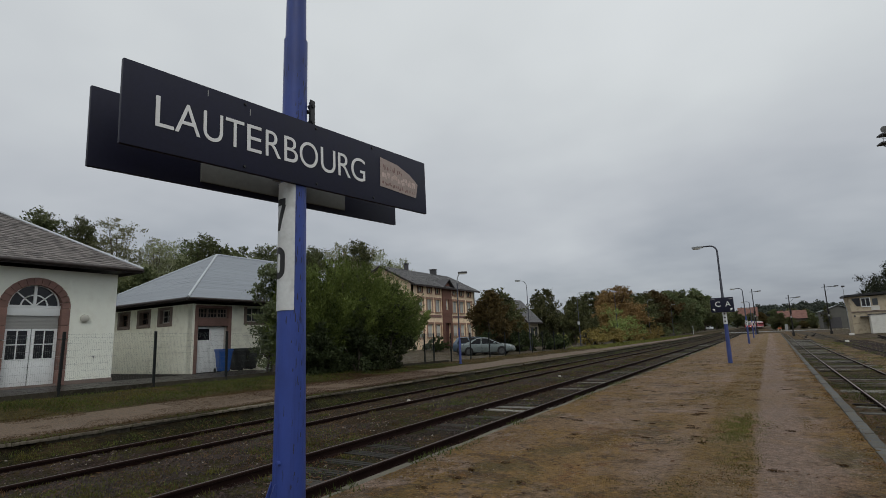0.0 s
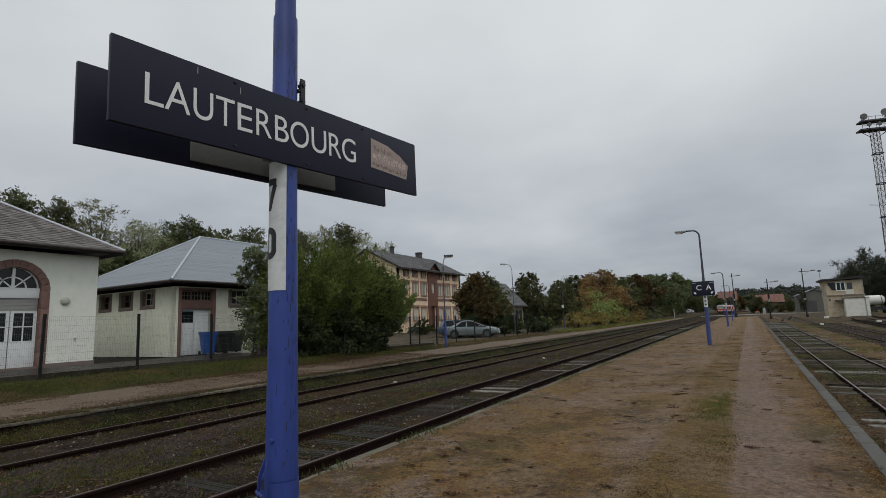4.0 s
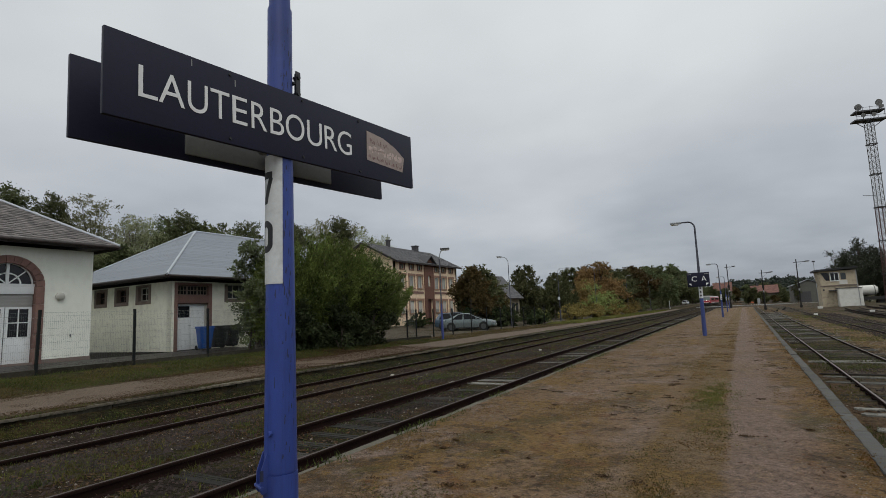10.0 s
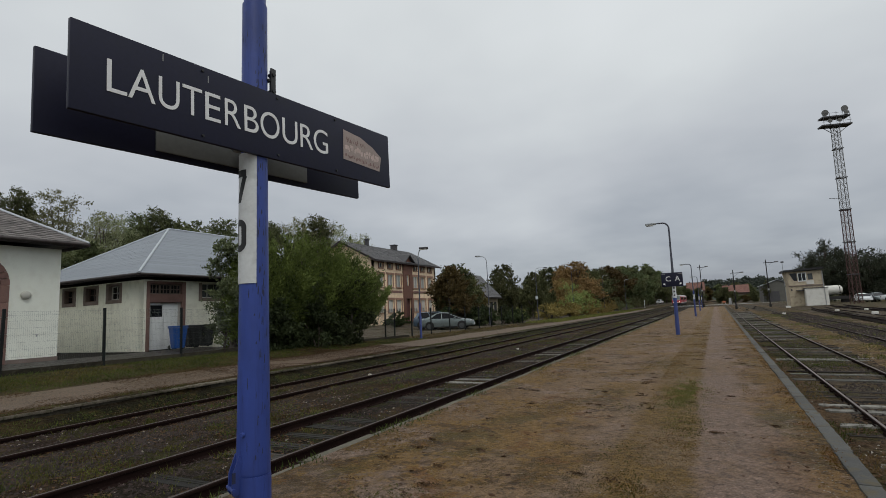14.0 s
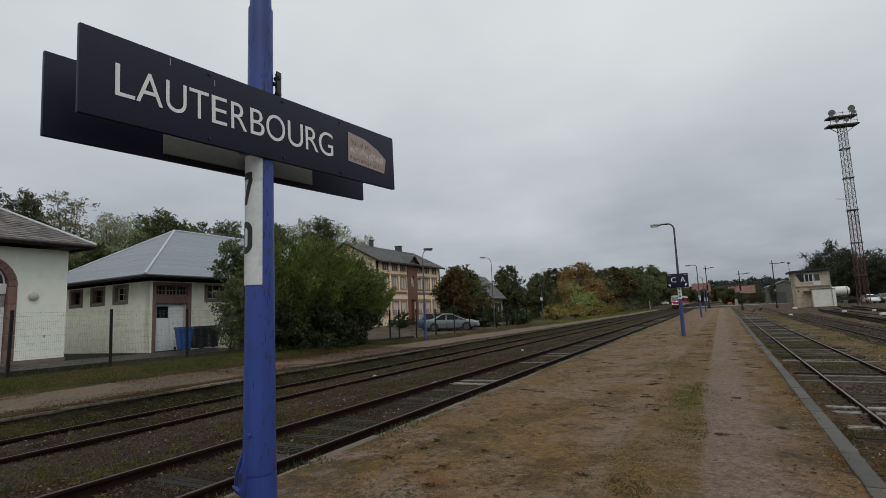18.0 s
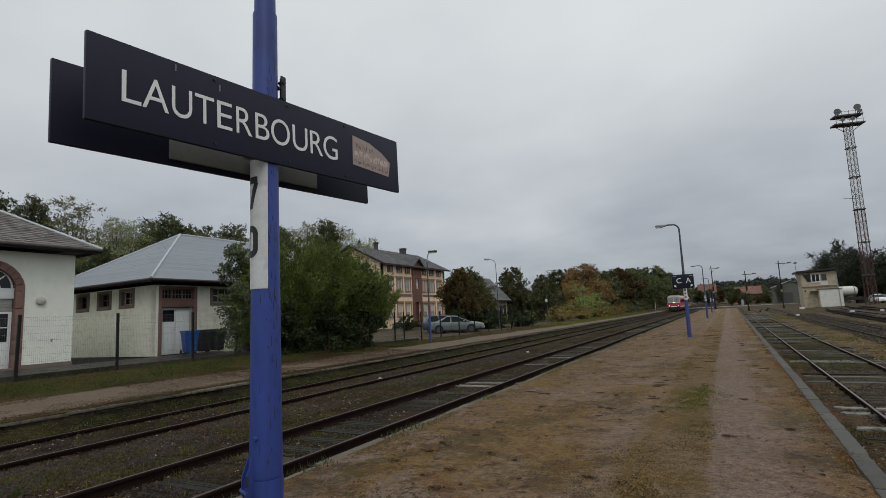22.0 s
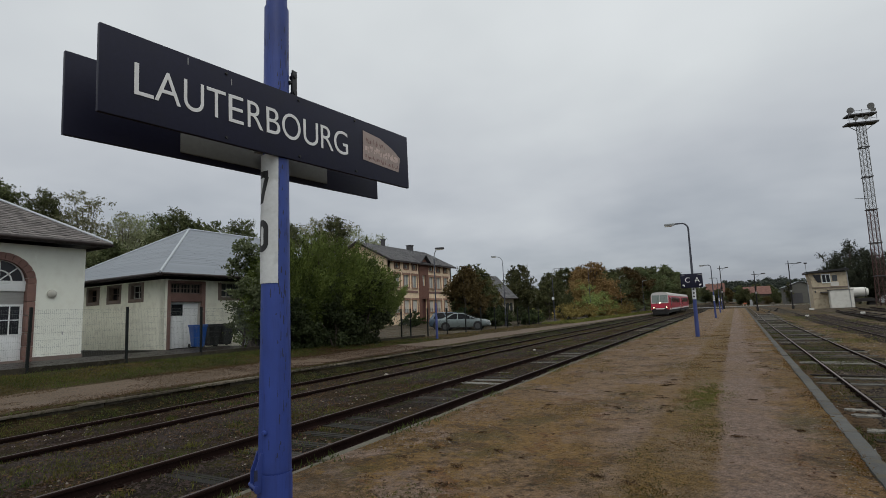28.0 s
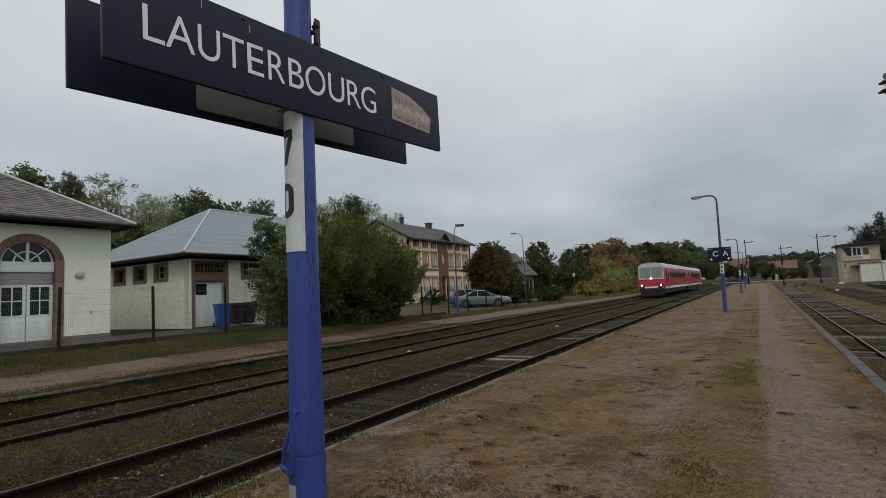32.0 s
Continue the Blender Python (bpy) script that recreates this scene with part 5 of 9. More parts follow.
def make_arch_building():
    """The cream building with the round-arched door; front on x=-17."""
    b = thing("arched_station_building", "cream rendered building with sandstone arched door and shingle roof", "building", pose(-17, 8.06, 0.66))
    F = pose(0, 0, 0, 0, 0, -90)       # local x runs along -y, y out of the front
    H = 4.15
    part("front_wall", wall_with_holes(bmesh.new(), 1.62, H, 0.4, []), M_WALL, b).matrix_basis = pose(0, 2.69, 0, 0, 0, -90)
    part("front_wall", wall_with_holes(bmesh.new(), 13, H, 0.4, []), M_WALL, b).matrix_basis = pose(0, -1.07, 0, 0, 0, -90)
    part("arch_wall", arch_panel(bmesh.new(), 1.07, 1.07, 2.73, H, 0, 0, 0.4), M_WALL, b, soft=False).matrix_basis = F
    part("side_wall", boxed(-0.4 - 8.6, 2.29, 0, -0.4, 2.69, H), M_WALL, b)
    part("back_wall", boxed(-9.4, -14, 0, -9.0, 2.69, H), M_WALL, b)
    part("side_wall", boxed(-9.0, -14.4, 0, -0.4, -14, H), M_WALL, b)
    part("plinth", boxed(-0.05, 1.08, -0.1, 0.025, 2.71, 0.10), M_SANDSTONE_GREY, b)
    # sandstone surround in blocks
    for s in (-1, 1):
        z = -0.05
        for i, h in enumerate((0.55, 0.5, 0.6, 0.5, 0.63)):
            part("stone_block", boxed(s * 0.82, -0.3, z + 0.006, s * 1.085, 0.03, z + h - 0.006, bevel=0.012) if s > 0 else boxed(-1.085, -0.3, z + 0.006, -0.82, 0.03, z + h - 0.006, bevel=0.012), M_SANDSTONE, b).matrix_basis = F
            z += h
    n = 13
    for i in range(n):
        a0, a1 = math.pi * (i + 0.03) / n, math.pi * (i + 0.97) / n
        bm = bmesh.new()
        am = (a0 + a1) / 2
        pts = [(r * math.cos(a), 0.03, 2.73 + r * math.sin(a)) for r, a in ((0.82, a0), (1.085, a0), (1.09, am), (1.085, a1), (0.82, a1), (0.822, am))]
        slab(bm, pts, (0, -0.33, 0))
        part("arch_stone", bm, M_SANDSTONE, b).matrix_basis = F
    # fanlight
    fan = part("fanlight", boxed(-0.82, -0.2, 2.73, 0.82, -0.12, 2.83), M_PAINT, b, "white half-round fanlight with curved bars")
    fan.matrix_basis = F
    bm = bmesh.new()
    slab(bm, [(0.815 * math.cos(math.pi * i / 24), -0.17, 2.78 + 0.76 * math.sin(math.pi * i / 24)) for i in range(25)], (0, -0.01, 0))
    part("pane", bm, M_PANE, fan)
    for R, w in ((0.78, 0.05), (0.42, 0.045)):
        bm = bmesh.new()
        for i in range(24):
            a0, a1 = math.pi * i / 24, math.pi * (i + 1) / 24
            slab(bm, [(r * math.cos(a), -0.13, 2.80 + r * math.sin(a)) for r, a in ((R - w, a0), (R, a0), (R, a1), (R - w, a1))], (0, -0.04, 0))
        bmesh.ops.remove_doubles(bm, verts=bm.verts[:], dist=1e-5)
        part("curved_bar", bm, M_PAINT, fan)
    part("mullion", boxed(-0.045, -0.18, 2.8, 0.045, -0.11, 3.56), M_PAINT, fan)
    for a in (42, 138):
        part("glazing_bar", boxed(0.0, -0.02, -0.02, 0.76, 0.02, 0.02, m=pose(0, -0.15, 2.80, 0, -a, 0)), M_PAINT, fan)
    part("transom_board", boxed(-0.81, -0.21, 2.46, 0.81, -0.11, 2.728, bevel=0.01), M_PAINT, b, "white transom board").matrix_basis = F
    bl = part("roller_blind", boxed(-0.80, -0.20, 2.00, 0.80, -0.17, 2.458), M_SHUTTER, b, "grey roller blind, half lowered")
    bl.matrix_basis = F
    for i in range(9):
        part("blind_slat", boxed(-0.79, -0.17, 2.005 + 0.05 * i, 0.79, -0.16, 2.048 + 0.05 * i, bevel=0.004), M_SHUTTER, bl)
    for s in (-1, 1):
        leaf = part("door_leaf", boxed(0.012 if s > 0 else -0.80, -0.21, 0.03, 0.80 if s > 0 else -0.012, -0.17, 0.88, bevel=0.006), M_PAINT, b, "white panelled door leaf with four panes")
        leaf.matrix_basis = F
        x0, x1 = (0.012, 0.80) if s > 0 else (-0.80, -0.012)
        for q in ((x0, 0.88, x0 + 0.1, 2.0), (x1 - 0.1, 0.88, x1, 2.0), (x0 + 0.1, 0.88, x1 - 0.1, 0.95), (x0 + 0.1, 1.93, x1 - 0.1, 2.0)):
            part("stile", boxed(q[0], -0.21, q[1], q[2], -0.165, q[3]), M_PAINT, leaf)
        xm = (x0 + x1) / 2
        part("glazing_bar", boxed(xm - 0.018, -0.205, 0.95, xm + 0.018, -0.17, 1.93), M_PAINT, leaf)
        part("glazing_bar", boxed(x0 + 0.1, -0.204, 1.43, x1 - 0.1, -0.171, 1.466), M_PAINT, leaf)
        for xa, xb in ((x0 + 0.1, xm - 0.018), (xm + 0.018, x1 - 0.1)):
            for za, zb in ((0.95, 1.43), (1.466, 1.93)):
                part("pane", boxed(xa, -0.195, za, xb, -0.185, zb), M_PANE, leaf)
        for xa, xb in ((x0 + 0.09, xm - 0.03), (xm + 0.03, x1 - 0.09)):
            part("panel", boxed(xa, -0.175, 0.14, xb, -0.163, 0.78, bevel=0.005), M_PAINT, leaf)
    part("door_backing", boxed(-0.83, -0.36, 0, 0.83, -0.30, 3.6), M_BLACK, b).matrix_basis = F
    part("threshold", boxed(-0.85, -0.3, -0.05, 0.85, 0.02, 0.03), M_SANDSTONE_GREY, b).matrix_basis = F
    # oval bulkhead lamp, small tap
    bm = bmesh.new()
    bmesh.ops.create_uvsphere(bm, u_segments=24, v_segments=12, radius=1, matrix=Matrix.Translation((0.045, 1.58, 2.38)) @ Matrix.Diagonal((0.09, 0.165, 0.155, 1)))
    part("bulkhead_lamp", bm, M_LENS, b, "oval milky bulkhead lamp")
    bm = bmesh.new()
    rod(bm, (0, 1.98, 0.92), (0.08, 1.98, 0.92), 0.014, n=8)
    rod(bm, (0.07, 1.98, 0.96), (0.07, 1.98, 0.86), 0.013, n=8)
    box(bm, 0.06, 1.93, 0.955, 0.08, 2.03, 0.967)
    part("garden_tap", bm, M_STEEL, b, "small metal tap")
    part("ceiling", boxed(-9, -14, H - 0.05, -0.4, 2.29, H - 0.01), M_EAVE, b)
    eaves(b, 0.62, -10.0, -14.8, 3.28, H + 0.22, 0.17)
    hip_roof(b, 0.66, -10.04, -14.84, 3.32, H + 0.22, 3.3, 5.3, 5.3, 0.17, M_SHINGLE, M_ZINC_CAP, tile=0.19, seed=3)


make_arch_building()


def make_small_building():
    """The low building with the sheet-covered hipped roof; front on x=-17, end wall on y=14.06."""
    b = thing("low_station_building", "off-white rendered outbuilding with grey hipped sheet roof", "building", pose(-17, 14.06, 0.62))
    H, L, D = 3.16, 13.0, 8.6
    F = pose(0, L, 0, 0, 0, -90)       # u = 0 at the far end
    u = lambda y: L - (y - 14.06)
    holes = [(u(16.06), 0, u(14.24), 3.06), (u(18.3), 2.22, u(16.83), 3.06)]
    part("front_wall", wall_with_holes(bmesh.new(), L, H, 0.35, holes), M_WALL_A, b).matrix_basis = F
    wins = [(-23.5, -22.3), (-21.65, -20.42), (-19.82, -18.6)]
    holes = [(-17 - b1 - 0.0, 2.2, -17 - a1, 3.12) for a1, b1 in wins]
    E = pose(0, 0, 0, 0, 0, 180)       # end wall: u along -x, out towards -y
    part("end_wall", wall_with_holes(bmesh.new(), D - 0.35, H, 0.35, [(h[0] - 0.35, h[1], h[2] - 0.35, h[3]) for h in holes]), M_WALL_A, b).matrix_basis = pose(-0.35, 0, 0, 0, 0, 180)
    part("corner_post", boxed(-0.35, 0.0, 0, -0.001, 0.012, H), M_WALL_A, b)
    part("back_wall", boxed(-D, 0.35, 0, -D + 0.35, L, H), M_WALL_A, b)
    part("end_wall", boxed(-D, L - 0.35, 0, -0.35, L, H), M_WALL_A, b)
    part("ceiling", boxed(-D + 0.35, 0.35, H - 0.03, -0.35, L - 0.35, H - 0.005), M_EAVE, b)
    # end windows in sandstone frames
    for h in holes:
        w, z0, z1 = h[2] - h[0], h[1], h[3]
        fr = part("window_surround", boxed(h[0], -0.2, z0, h[0] + 0.2, 0.02, z1, bevel=0.01), M_SANDSTONE_GREY, b, "sandstone window surround")
        fr.matrix_basis = E
        for q in ((h[2] - 0.2, z0, h[2], z1), (h[0] + 0.2, z0, h[2] - 0.2, z0 + 0.16), (h[0] + 0.2, z1 - 0.12, h[2] - 0.2, z1)):
            part("surround_stone", boxed(q[0], -0.2, q[1], q[2], 0.02, q[3], bevel=0.01), M_SANDSTONE_GREY, fr)
        framed_window(b, E @ pose(h[0] + 0.2, -0.14, z0 + 0.16), w - 0.4, z1 - z0 - 0.28, 2, 2, M_PALEFRAME if h is holes[2] else M_WOODFRAME, M_PANE, 0.03, 0.05)
    # door bay: sandstone frame, glazed band, beam, double door
    yb = lambda y: y - 14.06
    bay = part("door_bay", boxed(0, 0, 0, 0.02, 0.02, 0.02), M_SANDSTONE, b, "sandstone framed door bay")
    for y0, y1, z0, z1 in ((14.18, 14.34, 0, 3.1), (15.90, 16.09, 0, 3.1), (14.34, 15.90, 2.14, 2.52), (14.34, 15.90, 2.98, 3.1)):
        part("frame_stone", boxed(-0.3, yb(y0), z0, 0.03, yb(y1), z1, bevel=0.012), M_SANDSTONE, bay)
    for i in range(3):
        framed_window(b, pose(-0.10, yb(14.36) + 0.515 * (i + 1) - 0.015, 2.53, 0, 0, -90), 0.50, 0.44, 3, 2, M_SANDSTONE_GREY, M_PANE, 0.03, 0.035, name="band_window")
    door = part("door_leaf", boxed(-0.16, yb(14.36), 0.03, -0.11, yb(15.08), 2.12, bevel=0.006), M_PAINT, b, "white door leaf with dark upper pane")
    part("pane", boxed(-0.115, yb(14.44), 1.50, -0.104, yb(15.00), 2.02), M_PANE, door)
    part("panel", boxed(-0.115, yb(14.44), 0.15, -0.105, yb(15.00), 1.36, bevel=0.005), M_PAINT, door)
    bm = bmesh.new()
    rod(bm, (-0.11, yb(15.02), 1.12), (-0.05, yb(15.02), 1.12), 0.012, n=8)
    rod(bm, (-0.06, yb(15.03), 1.12), (-0.06, yb(14.92), 1.12), 0.010, n=8)
    part("handle", bm, M_STEEL, door)
    d2 = part("door_leaf", boxed(-0.16, yb(15.09), 0.03, -0.115, yb(15.78), 2.12, bevel=0.006), M_PAINT, b, "plain white door leaf")
    part("panel", boxed(-0.12, yb(15.16), 0.15, -0.108, yb(15.70), 2.0, bevel=0.005), M_PAINT, d2)
    part("door_frame", boxed(-0.2, yb(15.78), 0, -0.08, yb(15.90), 2.14), M_PALEFRAME, b)
    part("door_backing", boxed(-0.5, yb(14.1), 0, -0.45, yb(18.5), 3.1), M_BLACK, b)
    # window past the door
    for y0, y1, z0, z1 in ((16.80, 16.98, 2.2, 3.08), (18.15, 18.33, 2.2, 3.08), (16.98, 18.15, 2.2, 2.36)):
        part("surround_stone", boxed(-0.2, yb(y0), z0, 0.02, yb(y1), z1, bevel=0.01), M_SANDSTONE_GREY, b)
    framed_window(b, pose(-0.12, yb(18.15), 2.36, 0, 0, -90), 1.17, 0.72, 3, 2, M_PALEFRAME, M_PANE_GREY, 0.03, 0.05)
    part("plinth", boxed(-0.02, 2.05, -0.1, 0.03, L, 0.16), M_WALL_A, b)
    eaves(b, 0.50, -D - 0.5, -0.55, L + 0.5, H + 0.24, 0.16)
    hip_roof(b, 0.54, -D - 0.54, -0.59, L + 0.54, H + 0.24, 3.0, 4.65, 4.3, 0.2, M_FIBRE, M_ZINC_CAP, tile=3.6, seed=31, thick=0.005)


make_small_building()


def make_bins():
    def bin_thing(name, mtl, label, m, w=0.58):
        t = thing(name, label, "wheelie bin", m)
        bm = bmesh.new()
        lo = [(-0.22, -0.2), (0.22, -0.2), (0.22, 0.2), (-0.22, 0.2)]
        hi = [(-w / 2, -0.31), (w / 2, -0.31), (w / 2, 0.30), (-w / 2, 0.30)]
        a = [bm.verts.new((x, y, 0.06)) for x, y in lo]
        c = [bm.verts.new((x, y, 0.96)) for x, y in hi]
        bm.faces.new(a[::-1]); bm.faces.new(c)
        for i in range(4):
            bm.faces.new((a[i], a[(i + 1) % 4], c[(i + 1) % 4], c[i]))
        bmesh.ops.bevel(bm, geom=bm.edges[:], offset=0.03, segments=2, affect="EDGES")
        part("body", bm, mtl, t)
        part("rim", boxed(-w / 2 - 0.02, -0.33, 0.93, w / 2 + 0.02, 0.32, 0.98, bevel=0.015), mtl, t)
        part("lid", boxed(-w / 2 - 0.01, -0.34, 0.98, w / 2 + 0.01, 0.36, 1.04, bevel=0.025), mtl, t)
        bm = bmesh.new()
        rod(bm, (-w / 2, 0.37, 1.0), (w / 2, 0.37, 1.0), 0.018, n=8)
        part("handle_bar", bm, mtl, t)
        for s in (-1, 1):
            bm = bmesh.new()
            rod(bm, (s * 0.25, 0.24, 0.10), (s * 0.30, 0.24, 0.10), 0.10, n=16)
            part("wheel", bm, M_RUBBER, t)
        return t
    bin_thing("wheelie_bin", M_BIN, "blue plastic wheelie bin by the white door", pose(-15.9, 14.95, 0.64, 0, 0, 75), 0.60)
    bin_thing("wheelie_bin", M_BIN_DARK, "black plastic wheelie bin beside the blue one", pose(-16.1, 15.8, 0.64, 0, 0, 82), 0.70)
    bin_thing("wheelie_bin", M_BIN_DARK, "black plastic wheelie bin under the shrub", pose(-16.2, 16.6, 0.64, 0, 0, 88), 0.70)
    single("white_box", boxed(-0.2, -0.2, 0, 0.2, 0.2, 0.45, bevel=0.02), M_PAINT, "small white box beside the bins", "box", pose(-15.3, 17.1, 0.56))


make_bins()


def make_yard():
    """Grey pavers before the two buildings."""
    yard = thing("paved_yard", "wet grey paved yard behind the wire fence", "pavement", kind="structure")
    me = raw("yard_bed", [(-12.32, -8, 0.52), (-12.32, 22, 0.50), (-17.0, 22, 0.60), (-30, 14.0, 0.62), (-17.2, -8, 0.63)], [(0, 1, 2, 3, 4)], M_ASPHALT)
    part("yard_bed", me, None, yard)
    bm = boxed(-0.195, -0.095, -0.05, 0.195, 0.095, 0, bevel=0.006)
    first = bpy.data.meshes.new("paver")
    bm.to_mesh(first)
    bm.free()
    first.materials.append(M_PAVER)
    k = 0
    rnd = random.Random(4)
    rest = bmesh.new()
    for i in range(11):
        x = -12.6 - 0.4 * i
        for j in range(60):
            y = 4.9 + 0.2 * j + (0.1 if i % 2 else 0)
            z = 0.535 + (0.615 - 0.535) * (-12.4 - x) / 4.6 + rnd.uniform(-0.003, 0.003)
            m = pose(x, y, z + 0.012, rnd.uniform(-0.5, 0.5), 1.0 + rnd.uniform(-0.5, 0.5), rnd.uniform(-0.6, 0.6))
            if k < 300:
                part("paver", first, None, yard).matrix_basis = m
            else:
                box(rest, -0.195, -0.095, -0.05, 0.195, 0.095, 0, m=m)
            k += 1
    part("paver_rows", rest, M_PAVER, yard, soft=False)["kind"] = "stuff"


make_yard()


def make_fence():
    """Green wire panels between posts, with a concrete edging under them."""
    def post_mesh():
        return boxed(-0.035, -0.035, -0.15, 0.035, 0.035, 1.80, bevel=0.006)

    def panel_mesh(w, wires, r=0.0017):
        bm = bmesh.new()
        for z in (0.06, 0.26, 0.46, 0.66, 0.86, 1.06, 1.26, 1.46, 1.62, 1.72):
            box(bm, -r, 0.03, z - r, r, w - 0.03, z + r)
        n = int(w / wires)
        for i in range(1, n):
            y = w * i / n
            box(bm, -r * 0.5, y - r * 0.5, 0.05, r * 0.5, y + r * 0.5, 1.74)
        return bm
    fence = thing("wire_fence", "dark green wire mesh fence along the station yard", "fence", kind="")
    pm = bpy.data.meshes.new("fence_post")
    bm = post_mesh(); bm.to_mesh(pm); bm.free(); pm.materials.append(M_FENCE)
    ys = [-6.46 + 2.7 * i for i in range(12)]
    wm = bpy.data.meshes.new("mesh_panel")
    bm = panel_mesh(2.70, 0.05); bm.to_mesh(wm); bm.free(); wm.materials.append(M_WIRE)
    em = bpy.data.meshes.new("edging_board")
    bm = boxed(-0.03, 0.02, -0.25, 0.03, 2.68, 0.13, bevel=0.006); bm.to_mesh(em); bm.free(); em.materials.append(M_EDGE)
    far = [25.8, 26.8, 28.87, 31.5, 34.4, 37.1, 39.9, 42.7, 45.2, 48.3, 51.2]
    for k, y in enumerate(ys + far):
        z = land(-12.2, y) + 0.02
        p = part("fence_post", pm, None, fence)
        p.matrix_basis = pose(-12.2, y, z, random.uniform(-0.7, 0.7), random.uniform(-0.7, 0.7), 0)
        nxt = (ys + far)[k + 1] if k + 1 < len(ys + far) else None
        if nxt and nxt - y < 3.2 and y < 26:
            p = part("mesh_panel", wm, None, fence)
            p.matrix_basis = pose(-12.2, y, z) @ Matrix.Diagonal((1, (nxt - y) / 2.70, 1, 1))
            part("edging_board", em, None, fence).matrix_basis = pose(-12.2, y, z, math.degrees(math.atan2(land(-12.2, nxt) - land(-12.2, y), nxt - y)))
        elif nxt and y > 25:
            bm = panel_mesh(nxt - y, 0.10, 0.0011)
            part("mesh_panel", bm, M_FENCE, fence).matrix_basis = pose(-12.2, y, z)


make_fence()

# ---- plants ----


def leaf_cloud(name, clumps, count, size, material, seed, droop=0.0, shell=0.55):
    """Leaves as small bent blades in clumps (x, y, z, rx, ry, rz, weight)."""
    rng = np.random.default_rng(seed)
    cl = np.array(clumps, float)
    pick = rng.choice(len(cl), count, p=cl[:, 6] / cl[:, 6].sum())
    twigs = 15
    ways = rng.normal(size=(len(cl), twigs, 3))
    ways[:, :, 2] += 0.25
    ways /= np.linalg.norm(ways, axis=2)[:, :, None]
    ways *= rng.uniform(0.65, 1.2, (len(cl), twigs))[:, :, None]
    d = ways[pick, rng.integers(0, twigs, count)] + rng.normal(0, 0.13, (count, 3))
    r = rng.uniform(0, 1, count) ** shell
    c = cl[pick, :3] + d * r[:, None] * cl[pick, 3:6]
    c[:, 2] -= droop * r * r
    a = rng.normal(size=(count, 3))
    a = a / np.linalg.norm(a, axis=1)[:, None] + d * 0.5
    a[:, 2] -= 0.25
    a /= np.linalg.norm(a, axis=1)[:, None]
    b = np.cross(a, rng.normal(size=(count, 3)))
    b /= np.linalg.norm(b, axis=1)[:, None]
    s = size * rng.uniform(0.55, 1.35, count)[:, None]
    v = np.stack([c - a * s * 0.5, c + b * s * 0.24, c + a * s * 0.5, c - b * s * 0.24], 1).reshape(-1, 3)
    me = bpy.data.meshes.new(name)
    f = np.arange(count * 4).reshape(-1, 4)
    me.from_pydata(v.tolist(), [], f.tolist())
    me.materials.append(material)
    return me


def tree(label, seed, height, spread, trunk, leaf, count, size, material_bark=None, clumps=16, low=0.3, thin=1.0, category="tree", narrow=0.0):
    """A tapered trunk with limbs that carry leaf clumps; gaps between the clumps."""
    rnd = random.Random(seed)
    t = thing("tree", label, category)
    bm = bmesh.new()
    pts, x, y = [], 0.0, 0.0
    for i in range(7):
        pts.append((x, y, height * 0.9 * i / 6 - 0.1))
        x += rnd.uniform(-0.05, 0.05) * height * 0.25
        y += rnd.uniform(-0.05, 0.05) * height * 0.25
    tube(bm, pts, [trunk * (1 - 0.14 * i) for i in range(7)], n=8)
    cl = []
    for i in range(clumps):
        h = low + (1 - low) * (i + rnd.random()) / clumps
        wide = spread * (math.sin(math.pi * min(1, max(0.08, (h - low * 0.6) / (1.06 - low * 0.6)))) ** (0.7 + narrow)) * (1 - narrow * 0.5 * h)
        a = rnd.uniform(0, 2 * math.pi)
        rr = wide * rnd.uniform(0.25, 0.85)
        base = Vector(pts[min(6, int(h * 6 * 0.85))])
        tip = Vector((base.x + rr * math.cos(a), base.y + rr * math.sin(a), h * height))
        mid = base.lerp(tip, 0.5) + Vector((0, 0, -0.04 * height))
        tube(bm, [base, mid, tip], [trunk * 0.35, trunk * 0.2, trunk * 0.07], n=5)
        q = wide * rnd.uniform(0.32, 0.5) * thin + 0.05 * height
        cl.append((tip.x, tip.y, tip.z - q * 0.1, q, q, q * rnd.uniform(0.6, 0.85), q * q))
        for _ in range(2):
            o = Vector((rnd.uniform(-1, 1), rnd.uniform(-1, 1), rnd.uniform(-0.7, 0.6))) * q * 0.9
            k = q * rnd.uniform(0.35, 0.6)
            cl.append((tip.x + o.x, tip.y + o.y, tip.z + o.z, k, k, k * 0.7, k * k))
    part("trunk", bm, material_bark or M_BARK, t, "branched trunk")
    part("crown", leaf_cloud("crown", cl, count, size, leaf, seed), None, t, "leafy crown")
    return t


